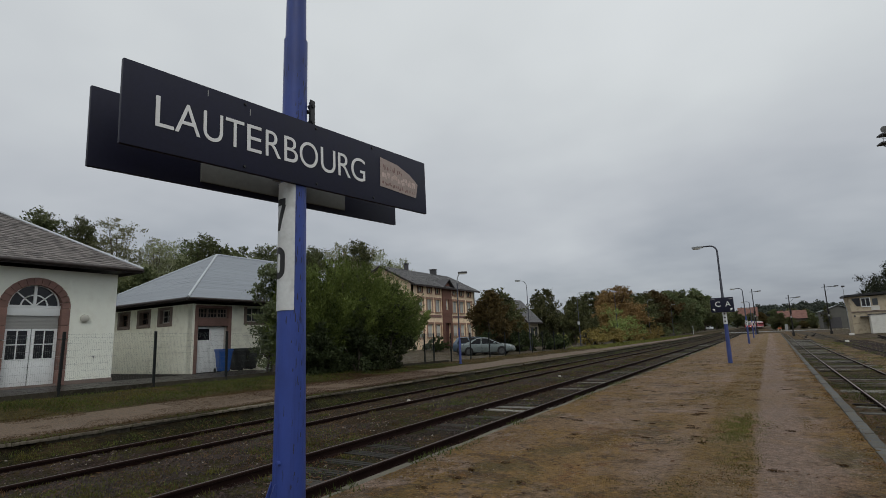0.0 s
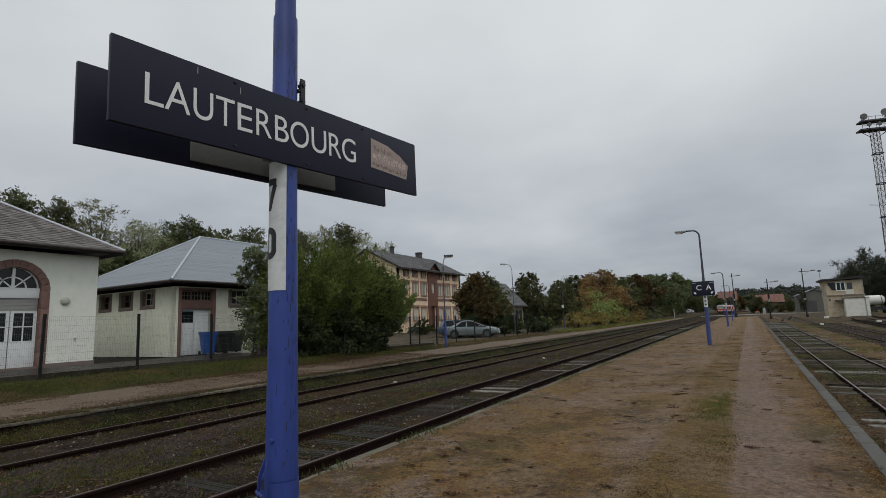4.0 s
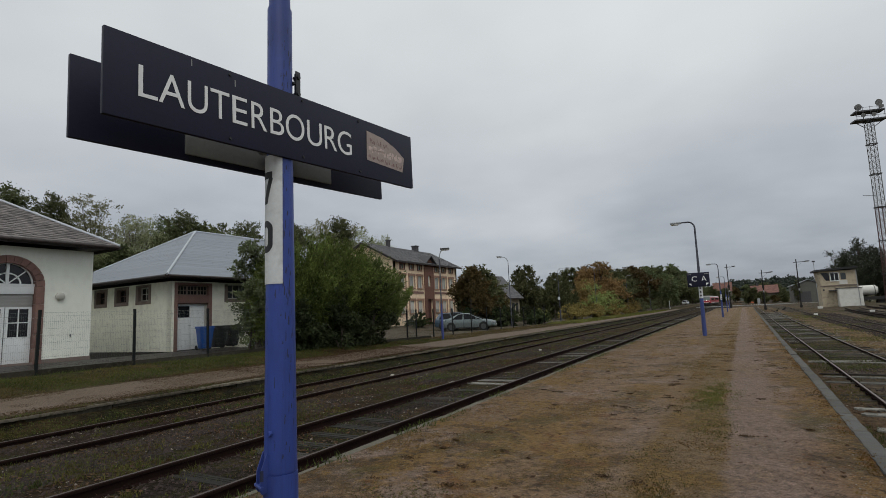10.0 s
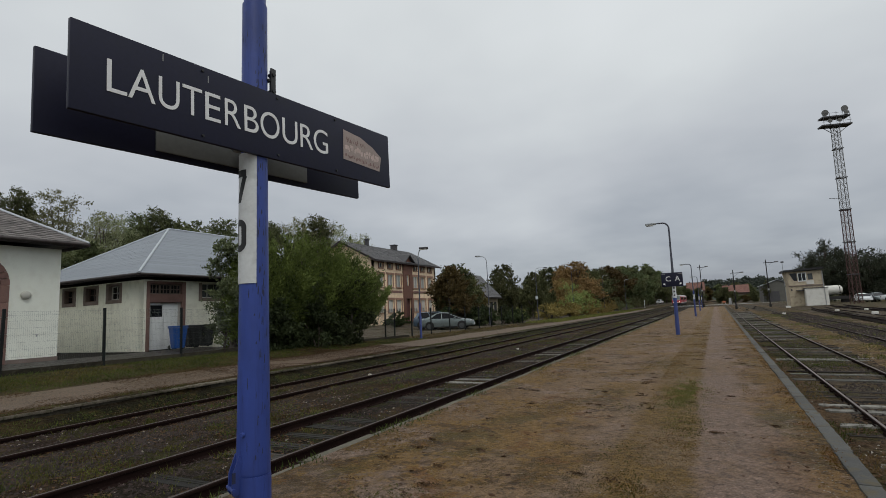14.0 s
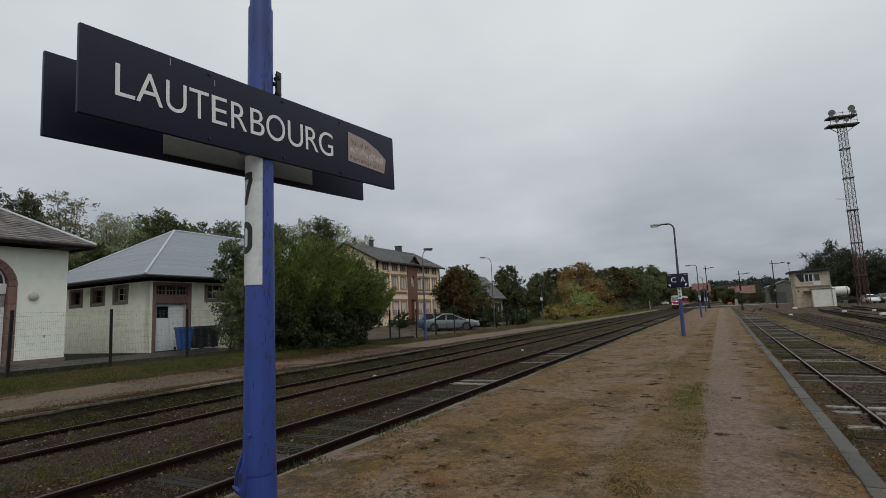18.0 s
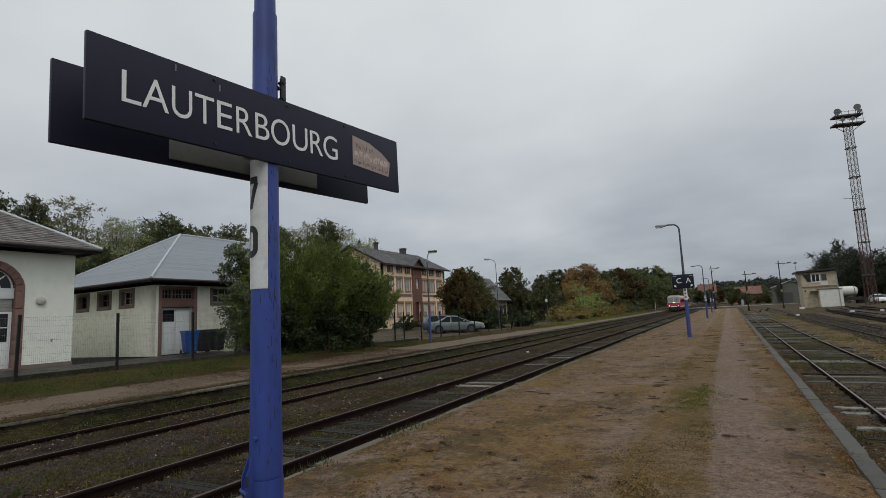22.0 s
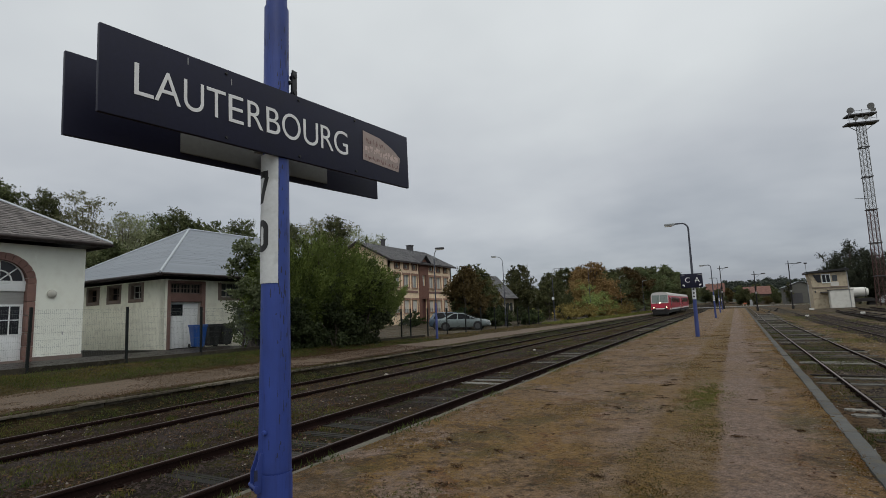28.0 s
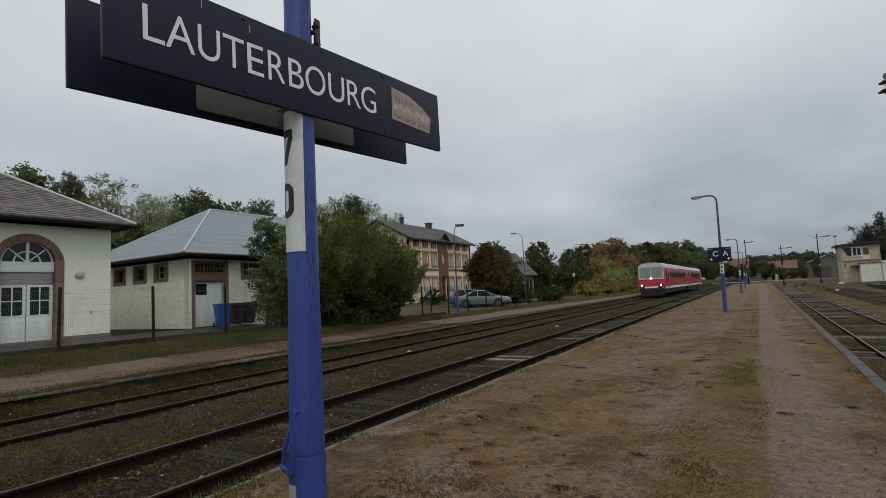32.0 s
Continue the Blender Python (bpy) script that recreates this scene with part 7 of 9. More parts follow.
def make_far_houses():
    h, D, L, H, R = gable_house("small_house", "small pale house with dark roof behind the hedge", -21.9, -27.3, 65, 69.5, 0.6, 4.1, 6.9, M_COTTAGE, M_SLATES, 0.4)
    part("front_wall", boxed(-0.3, 0.3, 0, 0, L - 0.3, H), M_COTTAGE, h)
    part("window", boxed(0.002, 1.5, 1.0, 0.03, 2.6, 2.3), M_PANE_GREY, h)
    part("window", boxed(0.002, 3.0, 1.0, 0.03, 3.9, 2.3), M_PANE_GREY, h)
    for x0, x1, y0, y1, ze, zr, wall in ((17.2, 11.2, 238, 246.5, 4.9, 7.6, M_VILLAGE), (-0.6, -8, 425, 436.5, 10.2, 15.8, M_VILLAGE), (31, 27, 262, 270, 4.2, 7.0, M_VILLAGE), (-26, -34, 300, 312, 6, 10, M_VILLAGE)):
        h, D, L, H, R = gable_house("village_house", "distant house with red tiled roof beyond the crossing", x0, x1, y0, y1, rise(y0) - 0.2, ze, zr, wall, M_TILES, 0.6, ((2.0, 0.6, 0.6),))
        h.matrix_basis = pose(x1, y0, rise(y0) - 0.2, 0, 0, -90)
        part("front_wall", boxed(-0.3, 0.3, 0, 0, L - 0.3, H), wall, h)
        for k in range(3):
            x = -D * (0.2 + 0.3 * k)
            part("window", boxed(x - 0.5, -0.03, 1.2, x + 0.5, -0.002, 2.6), M_PANE_GREY, h)
            part("window", boxed(0.002, L * (0.2 + 0.3 * k) - 0.5, 1.2, 0.03, L * (0.2 + 0.3 * k) + 0.5, 2.6), M_PANE_GREY, h)
    # the grey shed with its gable towards the line
    t = thing("grey_shed", "large grey metal shed with a shallow gable", "shed", pose(21.6, 200, rise(200) - 0.2))
    bm = bmesh.new()
    slab(bm, [(0, 0, 0), (11, 0, 0), (11, 0, 4.6), (4.2, 0, 7.2), (0, 0, 5.6)], (0, 14, 0))
    part("body", bm, M_GREYWALL, t)
    for a, b in (((-0.4, 5.55), (4.2, 7.35)), ((4.2, 7.35), (11.4, 4.55))):
        bm = bmesh.new()
        slab(bm, [(a[0], -0.4, a[1]), (b[0], -0.4, b[1]), (b[0], 14.4, b[1]), (a[0], 14.4, a[1])], (0, 0, 0.15))
        part("roof_sheet", bm, M_STEEL, t)
    part("gate", boxed(1.5, -0.05, 0, 4.5, -0.005, 3.6), M_ROOF_DARK, t)
    part("window_band", boxed(6, -0.05, 2.2, 9, -0.005, 3.0), M_PANE_GREY, t)


make_far_houses()

# ---- parked cars ----


def car(name, label, paint, m, estate=False):
    """A saloon or hatchback: length 4.66 along local x (front at +x), width 1.8."""
    t = thing(name, label, "car", m)
    if estate:
        rows = [(-2.12, 0.66, 0.36, 0.74, 0.78), (-2.06, 0.82, 0.27, 0.92, 0.96), (-1.6, 0.88, 0.22, 0.95, 0.98), (-0.4, 0.90, 0.20, 0.95, 0.98), (0.8, 0.90, 0.20, 0.93, 0.97),
                (1.5, 0.88, 0.22, 0.84, 0.93), (1.95, 0.80, 0.26, 0.74, 0.82), (2.15, 0.66, 0.32, 0.62, 0.66), (2.22, 0.48, 0.36, 0.54, 0.56)]
        base, top, roof_z = (-2.02, 1.30), (-1.62, 0.30), 1.46
    else:
        rows = [(-2.33, 0.60, 0.40, 0.72, 0.75), (-2.24, 0.80, 0.29, 0.88, 0.92), (-1.75, 0.88, 0.24, 0.92, 0.97), (-0.5, 0.90, 0.21, 0.91, 0.95), (0.8, 0.90, 0.21, 0.89, 0.93),
                (1.45, 0.88, 0.23, 0.82, 0.89), (2.0, 0.81, 0.27, 0.72, 0.79), (2.24, 0.66, 0.32, 0.61, 0.66), (2.33, 0.46, 0.36, 0.54, 0.56)]
        base, top, roof_z = (-1.86, 1.28), (-0.80, 0.16), 1.38
    bm = bmesh.new()
    rings = []
    for x, w, lo, sh, hi in rows:
        half = [(0.8 * w, lo), (0.96 * w, lo + 0.07), (w, lo + (sh - lo) * 0.45), (0.985 * w, sh - 0.12), (0.95 * w, sh), (0.82 * w, hi), (0.4 * w, hi + 0.022)]
        rings.append([bm.verts.new((x, y, z)) for y, z in half] + [bm.verts.new((x, -y, z)) for y, z in half[::-1]])
    n = len(rings[0])
    for a, b in zip(rings, rings[1:]):
        for k in range(n):
            bm.faces.new((a[k], a[(k + 1) % n], b[(k + 1) % n], b[k]))
    bm.faces.new(rings[0]); bm.faces.new(rings[-1][::-1])
    bmesh.ops.recalc_face_normals(bm, faces=bm.faces[:])
    body = part("body", bm, paint, t)
    zb, zt, wb, wt = 0.92, roof_z, 0.80, 0.58
    at = lambda u, v, s: Vector((base[0] + (top[0] - base[0]) * v + u * ((base[1] - base[0]) * (1 - v) + (top[1] - top[0]) * v), s * (wb + (wt - wb) * v), zb + (zt - zb) * v))
    bm = bmesh.new()
    lo = [bm.verts.new(at(u, 0, s)) for u, s in ((0, -1), (1, -1), (1, 1), (0, 1))]
    hi = [bm.verts.new(at(u, 1, s)) for u, s in ((0, -1), (1, -1), (1, 1), (0, 1))]
    bm.faces.new(hi)
    for k in range(4):
        bm.faces.new((lo[k], lo[(k + 1) % 4], hi[(k + 1) % 4], hi[k]))
    part("glazing", bm, M_CAR_GLASS, body, "dark car windows", soft=False)
    bm = bmesh.new()
    ends = []
    for u, dz in ((-0.10, -0.055), (0.03, 0.025), (0.5, 0.065), (0.97, 0.025), (1.09, -0.05)):
        p = at(u, 1, 1)
        ends.append([bm.verts.new((p.x, y, p.z + dz + e)) for y, e in ((-wt - 0.03, -0.045), (-wt * 0.9, 0.0), (0, 0.02), (wt * 0.9, 0.0), (wt + 0.03, -0.045))])
    for a, b in zip(ends, ends[1:]):
        for k in range(4):
            bm.faces.new((a[k], b[k], b[k + 1], a[k + 1]))
    part("roof", bm, paint, body)
    for s in (-1, 1):
        for u0, u1, e0, e1 in ((-0.01, 0.09 if estate else 0.16, -0.02, 0.10), (0.47, 0.50, 0.44, 0.485), (0.965, 1.01, 0.93, 1.02)):
            bm = bmesh.new()
            pts = [at(u0, 0, s), at(u1, 0, s), at(e1, 1, s), at(e0, 1, s)]
            slab(bm, [p + Vector((0, s * 0.004, 0)) for p in pts], (0, s * 0.014, 0))
            part("pillar", bm, paint, body)
        part("door_seam", boxed(-0.30, s * 0.9 - 0.006, 0.34, -0.287, s * 0.9 + 0.003, 0.9), M_BLACK, body)
        part("sill_trim", boxed(-0.98, s * 0.885 - 0.02, 0.20, 1.0, s * 0.885 + 0.012, 0.27), M_BLACK, body)
        part("headlight", boxed(1.98, s * 0.60 - 0.16, 0.60, 2.25, s * 0.60 + 0.17, 0.73, bevel=0.05), M_LAMP_GLASS, body)
        part("tail_light", boxed(rows[1][0] - 0.05, s * 0.66 - 0.14, 0.70, rows[1][0] + 0.12, s * 0.66 + 0.17, 0.86, bevel=0.03), M_DOOR_BROWN, body)
        part("mirror", boxed(0.74, s * 0.95 - 0.08, 0.94, 0.88, s * 0.95 + 0.06, 1.05, bevel=0.03), paint, body)
        for x in (-1.36, 1.38):
            bm = bmesh.new()
            rod(bm, (x, s * 0.70, 0.32), (x, s * 0.925, 0.32), 0.32, n=24)
            w = part("wheel", bm, M_RUBBER, t)
            bm = bmesh.new()
            rod(bm, (x, s * 0.84, 0.35), (x, s * 0.908, 0.35), 0.375, n=24)
            part("wheel_arch", bm, M_BLACK, body, "dark wheel arch")
            bm = bmesh.new()
            rod(bm, (x, s * 0.918, 0.32), (x, s * 0.936, 0.32), 0.22, n=20)
            rod(bm, (x, s * 0.93, 0.32), (x, s * 0.945, 0.32), 0.06, n=10)
            part("rim", bm, M_RIM, w)
    part("bumper", boxed(rows[-1][0] - 0.12, -0.66, 0.30, rows[-1][0] + 0.02, 0.66, 0.44, bevel=0.05), paint, body)
    part("number_plate", boxed(rows[-1][0] + 0.02, -0.26, 0.40, rows[-1][0] + 0.028, 0.26, 0.50), M_WHITE, body)
    return t


car("parked_car", "silver saloon car parked behind the fence", M_CAR, pose(-14.95, 39.4, 0.30, 0, 0, 17))
car("parked_car", "slate blue hatchback parked behind the silver car", M_CAR_DARK, pose(-17.1, 41.6, 0.34, 0, 0, 24), True)
for i, (x, y, mtl, lab) in enumerate(((27.3, 105, M_CAR_WHITE, "white car parked behind the lattice mast"), (29.3, 106, M_CAR, "silver car parked beside a white one"), (31.0, 101, M_CAR_WHITE, "white car parked beyond the yard"), (35.5, 103, M_CAR_DARK, "dark car parked beyond the yard"))):
    car("parked_car", lab, mtl, pose(x, y, land(x, y) + 0.02, 0, 0, (-88, -82, -20, -20)[i]))

# ---- street lamps behind the fence, yard lamps ----


def street_lamp(label, m, height, reach, head, blue):
    t = thing("street_lamp", label, "street lamp", m)
    bm = bmesh.new()
    lathe(bm, [(0.066, 0), (0.060, 1.2), (0.044, 1.3), (0.030, height - 0.6)], n=12)
    part("post", bm, M_POSTGREY, t)
    if blue:
        bm = bmesh.new()
        lathe(bm, [(0.074, 0), (0.069, 1.2), (0.052, 1.3), (0.046, 2.0)], n=12)
        part("painted_foot", bm, M_BLUE_FAR, t, "blue painted lower post")
    bm = bmesh.new()
    s = 1 if reach > 0 else -1
    r = min(abs(reach) * 0.7, 0.55)
    pts = [(0, 0, height - 0.62)] + [(s * r * (1 - math.cos(a)), 0, height - 0.6 + 0.55 * math.sin(a)) for a in [radians(d) for d in range(0, 91, 15)]] + [(reach, 0, height - 0.03)]
    tube(bm, pts, 0.028, n=8)
    part("arm", bm, M_LAMP, t)
    h = part("lantern", boxed(reach - 0.26, -0.1, height - 0.08, reach + 0.26, 0.1, height + 0.03, bevel=0.035), M_ROOF_DARK if head else M_LAMP, t)
    part("lamp_cover", boxed(reach - 0.22, -0.08, height - 0.12, reach + 0.22, 0.08, height - 0.08, bevel=0.015), M_LENS, h)
    return t


street_lamp("blue street lamp with dark lantern behind the side platform", pose(-9.55, 25.4, 0.34, 0, 0, 20), 5.15, 0.34, True, True)
street_lamp("slender grey street lamp with a curved neck", pose(-14.0, 46.7, 0.36, 0, 0, 60), 6.7, -1.05, False, False)
street_lamp("grey street lamp among the trees", pose(-12.4, 57.5, 0.36, 0, 0, 60), 6.1, 1.6, True, False)
street_lamp("grey street lamp before the tree belt", pose(-13.0, 78.0, 0.36, 0, 0, 60), 7.5, -1.2, True, False)
for x, y in ((-12.0, 98.0), (-11.4, 122.0)):
    street_lamp("grey street lamp before the tree belt", pose(x, y, 0.36, 0, 0, 60), 7.0, 1.2, True, False)
bm = boxed(-0.12, -0.2, 2.4, 0.12, -0.1, 2.75, bevel=0.01)
single("notice_plate", bm, M_PLATE, "small white plate on a lamp post", "sign", pose(-12.4, 57.5, 0.36))


def yard_lamp(m, h, reach):
    t = thing("yard_lamp", "dark wooden yard lamp pole with a cross arm", "lamp pole", m, group="yard lamps")
    bm = bmesh.new()
    rod(bm, (0, 0, -0.1), (0, 0, h + 0.4), 0.11, 0.07, n=10)
    part("pole", bm, M_TARRED, t)
    part("cross_arm", boxed(-0.45, -0.04, h - 0.22, reach, 0.04, h - 0.12), M_TARRED, t)
    bm = bmesh.new()
    rod(bm, (0.0, 0, h - 1.0), (reach * 0.6, 0, h - 0.2), 0.012, n=6)
    part("stay", bm, M_TARRED, t)
    hd = part("lantern", boxed(reach - 0.3, -0.12, h - 0.14, reach + 0.35, 0.12, h + 0.0, bevel=0.04), M_ROOF_DARK, t)
    part("lamp_cover", boxed(reach - 0.24, -0.10, h - 0.19, reach + 0.28, 0.10, h - 0.14, bevel=0.02), M_LENS, hd)
    part("switch_box", boxed(-0.16, -0.26, 3.9, 0.16, -0.09, 4.5, bevel=0.02), M_TARRED, t)
    part("sign_plate", boxed(-0.12, -0.15, 3.2, 0.12, -0.11, 3.55), M_GREYPANEL, t)
    part("foot_box", boxed(-0.2, -0.3, -0.1, 0.2, -0.08, 0.7, bevel=0.02), M_TARRED, t)
    return t


y1 = yard_lamp(pose(4.15, 120, 0.5, 0, 0, 0), 8.4, 1.2)
yard_lamp(pose(9.6, 110, -0.1, 0, 0.6, 0), 6.9, 1.4)
yard_lamp(pose(15.0, 110, -0.1, 0, 0.5, 0), 8.4, 1.6)
t = thing("yard_lamp", "slim grey pole with a small round lamp", "lamp pole", pose(17.6, 110, 0))
bm = bmesh.new()
rod(bm, (0, 0, -0.1), (-0.05, 0, 7.9), 0.06, 0.04, n=8)
part("pole", bm, M_LAMP, t)
part("lantern", boxed(-0.25, -0.2, 7.9, 0.2, 0.2, 8.15, bevel=0.05), M_ROOF_DARK, t)

# ---- lattice floodlight mast ----


def lattice(laces, h0, h1, w0, w1, bays, lace):
    """The diagonals and rings of one square lattice section."""
    for i in range(bays):
        za, zb = h0 + (h1 - h0) * i / bays, h0 + (h1 - h0) * (i + 1) / bays
        wa, wb = w0 + (w1 - w0) * i / bays, w0 + (w1 - w0) * (i + 1) / bays
        ca = [Vector((sx * wa / 2, sy * wa / 2, za)) for sx, sy in CORNERS]
        cb = [Vector((sx * wb / 2, sy * wb / 2, zb)) for sx, sy in CORNERS]
        for k in range(4):
            j = (k + 1) % 4
            rod(laces, ca[k], cb[j], lace, n=4)
            rod(laces, ca[j], cb[k], lace, n=4)
            rod(laces, cb[k], cb[j], lace, n=4)


CORNERS = ((-1, -1), (1, -1), (1, 1), (-1, 1))


def make_mast():
    t = thing("floodlight_mast", "tall lattice floodlight mast, rusty below and grey above", "light mast", pose(24.4, 95, 0.0, 0, 1.0, 14))
    cuts = [0.2, 4.7, 9.5, 14.4, 19.3, 23.8, 27.3]
    for k in range(6):
        h0, h1 = cuts[k], cuts[k + 1]
        w0, w1 = (0.98 - 0.025 * k if k else 1.15), 0.955 - 0.025 * k
        laces = bmesh.new()
        lattice(laces, h0, h1, w0, w1, 3 if k == 0 else 5, 0.024 if k < 3 else 0.02)
        mtl = M_MAST if k < 3 else M_MAST_TOP
        s = part("lacing", laces, mtl, t, "rusty lattice lacing" if k < 3 else "grey lattice lacing", soft=False)
        s["kind"] = "stuff"
        for sx, sy in CORNERS:
            bm = bmesh.new()
            rod(bm, (sx * w0 / 2, sy * w0 / 2, h0), (sx * w1 / 2, sy * w1 / 2, h1), 0.06 if k < 3 else 0.05, n=4)
            part("mast_leg", bm, mtl, t, soft=False)
        w = w1 / 2 + 0.14
        for q in ((-w, -w, w, -w + 0.09), (-w, w - 0.09, w, w), (-w, -w + 0.09, -w + 0.09, w - 0.09), (w - 0.09, -w + 0.09, w, w - 0.09)):
            part("joint_collar", boxed(q[0], q[1], h1 - 0.13, q[2], q[3], h1), M_ROOF_DARK, t)
    for z, r in ((27.3, 2.0), (28.6, 1.85)):
        d = part("platform_deck", boxed(-r, -0.8, z, r, 0.8, z + 0.22, bevel=0.02), M_ROOF_DARK, t, "dark service platform")
        for sx in (-1.75, -0.9, 0, 0.9, 1.75):
            bm = bmesh.new()
            rod(bm, (sx, -0.75, z + 0.2), (sx, -0.75, z + (1.3 if z < 28 else 0.8)), 0.03, n=6)
            part("rail_post", bm, M_ROOF_DARK, d)
        bm = bmesh.new()
        rod(bm, (-r + 0.05, -0.75, z + 0.65), (r - 0.05, -0.75, z + 0.65), 0.025, n=6)
        part("hand_rail", bm, M_ROOF_DARK, d)
    for x, z, y in ((-1.25, 29.5, -0.2), (1.5, 30.0, 0), (-1.0, 28.0, -0.9), (1.3, 29.1, -0.9), (0.3, 28.0, -0.9)):
        bm = bmesh.new()
        r = 0.48 if z > 29.3 else 0.30
        lathe(bm, [(0.15, -0.3), (r * 0.8, -0.12), (r, 0.1), (r, 0.16)], n=16)
        bmesh.ops.transform(bm, matrix=Matrix.Translation((x, y, z)) @ Euler((radians(100), 0, 0)).to_matrix().to_4x4(), verts=bm.verts[:])
        f = part("floodlight", bm, M_MAST_TOP, t, "round floodlight")
        bm = bmesh.new()
        rod(bm, (x, y, 28.8 if z > 29 else 27.5), (x, y, z - r * 0.5), 0.05, n=6)
        part("bracket", bm, M_ROOF_DARK, f)
    for s in (-1, 1):
        bm = bmesh.new()
        rod(bm, (s * 0.5, 0, 26.3), (s * 1.8, 0, 27.3), 0.05, n=6)
        part("deck_strut", bm, M_ROOF_DARK, t)
    part("foundation", boxed(-1.0, -1.0, -0.3, 1.0, 1.0, 0.25, bevel=0.05), M_KERB_OLD, t)
    bm = bmesh.new()
    rod(bm, (0, 0, 16.0), (-1.9, 0, 16.2), 0.035, n=6)
    part("side_arm", bm, M_ROOF_DARK, t)


make_mast()

# ---- signal cabin ----


def make_cabin():
    t = thing("signal_cabin", "stained cream two-storey signal cabin with white annex", "signal cabin", pose(16.1, 95, 0.50) @ Matrix.Diagonal((0.95, 1, 0.97, 1)))
    part("ground_floor", boxed(0.25, 0.1, -0.3, 5.0, 4.0, 2.95), M_CABIN, t)
    bm = bmesh.new()
    pts = [(0.35, 0.05, 2.95), (4.95, 0.05, 2.95), (4.9, 0.05, 5.2), (0.0, 0.05, 5.25)]
    slab(bm, pts, (0, 4.0, 0))
    part("upper_floor", bm, M_CABIN, t)
    part("floor_band", boxed(0.23, -0.02, 2.88, 5.05, 0.05, 3.02), M_SANDSTONE_GREY, t)
    bm = bmesh.new()
    slab(bm, [(-0.35, -0.5, 5.2), (5.1, -0.5, 5.42), (5.1, 4.6, 5.42), (-0.35, 4.6, 5.2)], (0, 0, 0.3))
    part("roof_slab", bm, M_BLACK, t, "dark flat overhanging roof")
    bm = bmesh.new()
    slab(bm, [(0.45, 0.045, 4.95), (1.5, 0.045, 4.95), (1.5, 0.045, 3.75), (1.05, 0.045, 3.75)], (0, -0.03, 0))
    part("dark_window", bm, M_PANE, t)
    w = part("window", boxed(1.6, -0.02, 3.6, 2.75, 0.046, 5.0), M_PAINT, t, "white framed window")
    for x in (1.7, 2.22):
        part("pane", boxed(x, -0.035, 3.75, x + 0.42, -0.022, 4.88), M_PANE, w)
    part("window", boxed(2.95, -0.0, 3.85, 3.6, 0.046, 4.8), M_PANE_GREY, t)
    part("blind_panel", boxed(2.7, -0.03, 3.1, 3.7, 0.04, 3.75), M_SHUTTER_WHITE, t)
    part("door", boxed(1.3, 0.06, -0.2, 2.1, 0.097, 2.0), M_CABIN, t, "shabby cream door")
    part("lamp", boxed(0.5, -0.05, 2.2, 0.7, 0.1, 2.5, bevel=0.03), M_ROOF_DARK, t)
    part("porch_roof", boxed(1.2, -0.7, 2.15, 2.19, 0.1, 2.28), M_ROOF_DARK, t)
    part("rain_pipe", boxed(4.82, -0.03, -0.2, 4.94, 0.045, 5.2), M_GREYPANEL, t)
    a = part("annex", boxed(2.2, -1.6, -0.3, 5.1, 0.09, 2.45), M_CABIN_WHITE, t, "white rendered flat annex")
    part("annex_roof", boxed(2.12, -1.68, 2.45, 5.18, 0.09, 2.55), M_ROOF_DARK, a)
    part("annex_pipe", boxed(4.6, -1.68, -0.2, 4.7, -1.6, 2.45), M_GREYPANEL, a)


make_cabin()


def make_tank():
    t = thing("tank_wagon", "white tank wagon standing behind the signal cabin", "tank wagon", pose(24.5, 112, 0.65, 0, 0, 0))
    bm = bmesh.new()
    rod(bm, (-1.6, 0, 1.95), (1.6, 0, 1.95), 0.8, n=24)
    bmesh.ops.bevel(bm, geom=[e for e in bm.edges if abs(abs(e.verts[0].co.x) - 1.6) < 0.01 and abs(abs(e.verts[1].co.x) - 1.6) < 0.01 and e.verts[0].co.x * e.verts[1].co.x > 0], offset=0.25, segments=3, affect="EDGES")
    part("tank", bm, M_CABIN_WHITE, t)
    part("frame", boxed(-2.6, -1.1, 0.3, 2.6, 1.1, 0.85), M_TRAIN_DARK, t)
    bm = bmesh.new()
    rod(bm, (1.1, 0, 1.95), (1.2, 0, 1.95), 0.815, n=24)
    part("strap", bm, M_TRAIN_DARK, t)
    for x in (-1.8, 1.8):
        for y in (-0.75, 0.75):
            bm = bmesh.new()
            rod(bm, (x, y - 0.06, -0.1), (x, y + 0.06, -0.1), 0.5, n=20)
            part("wheel", bm, M_TRAIN_DARK, t)
    part("tub", boxed(-3.6, -2.4, -0.3, -2.6, -1.7, 0.75, bevel=0.06), M_CABIN_WHITE, thing("water_tub", "pale tub beside the cabin", "tub", pose(24.3, 104, 0.2)))


make_tank()

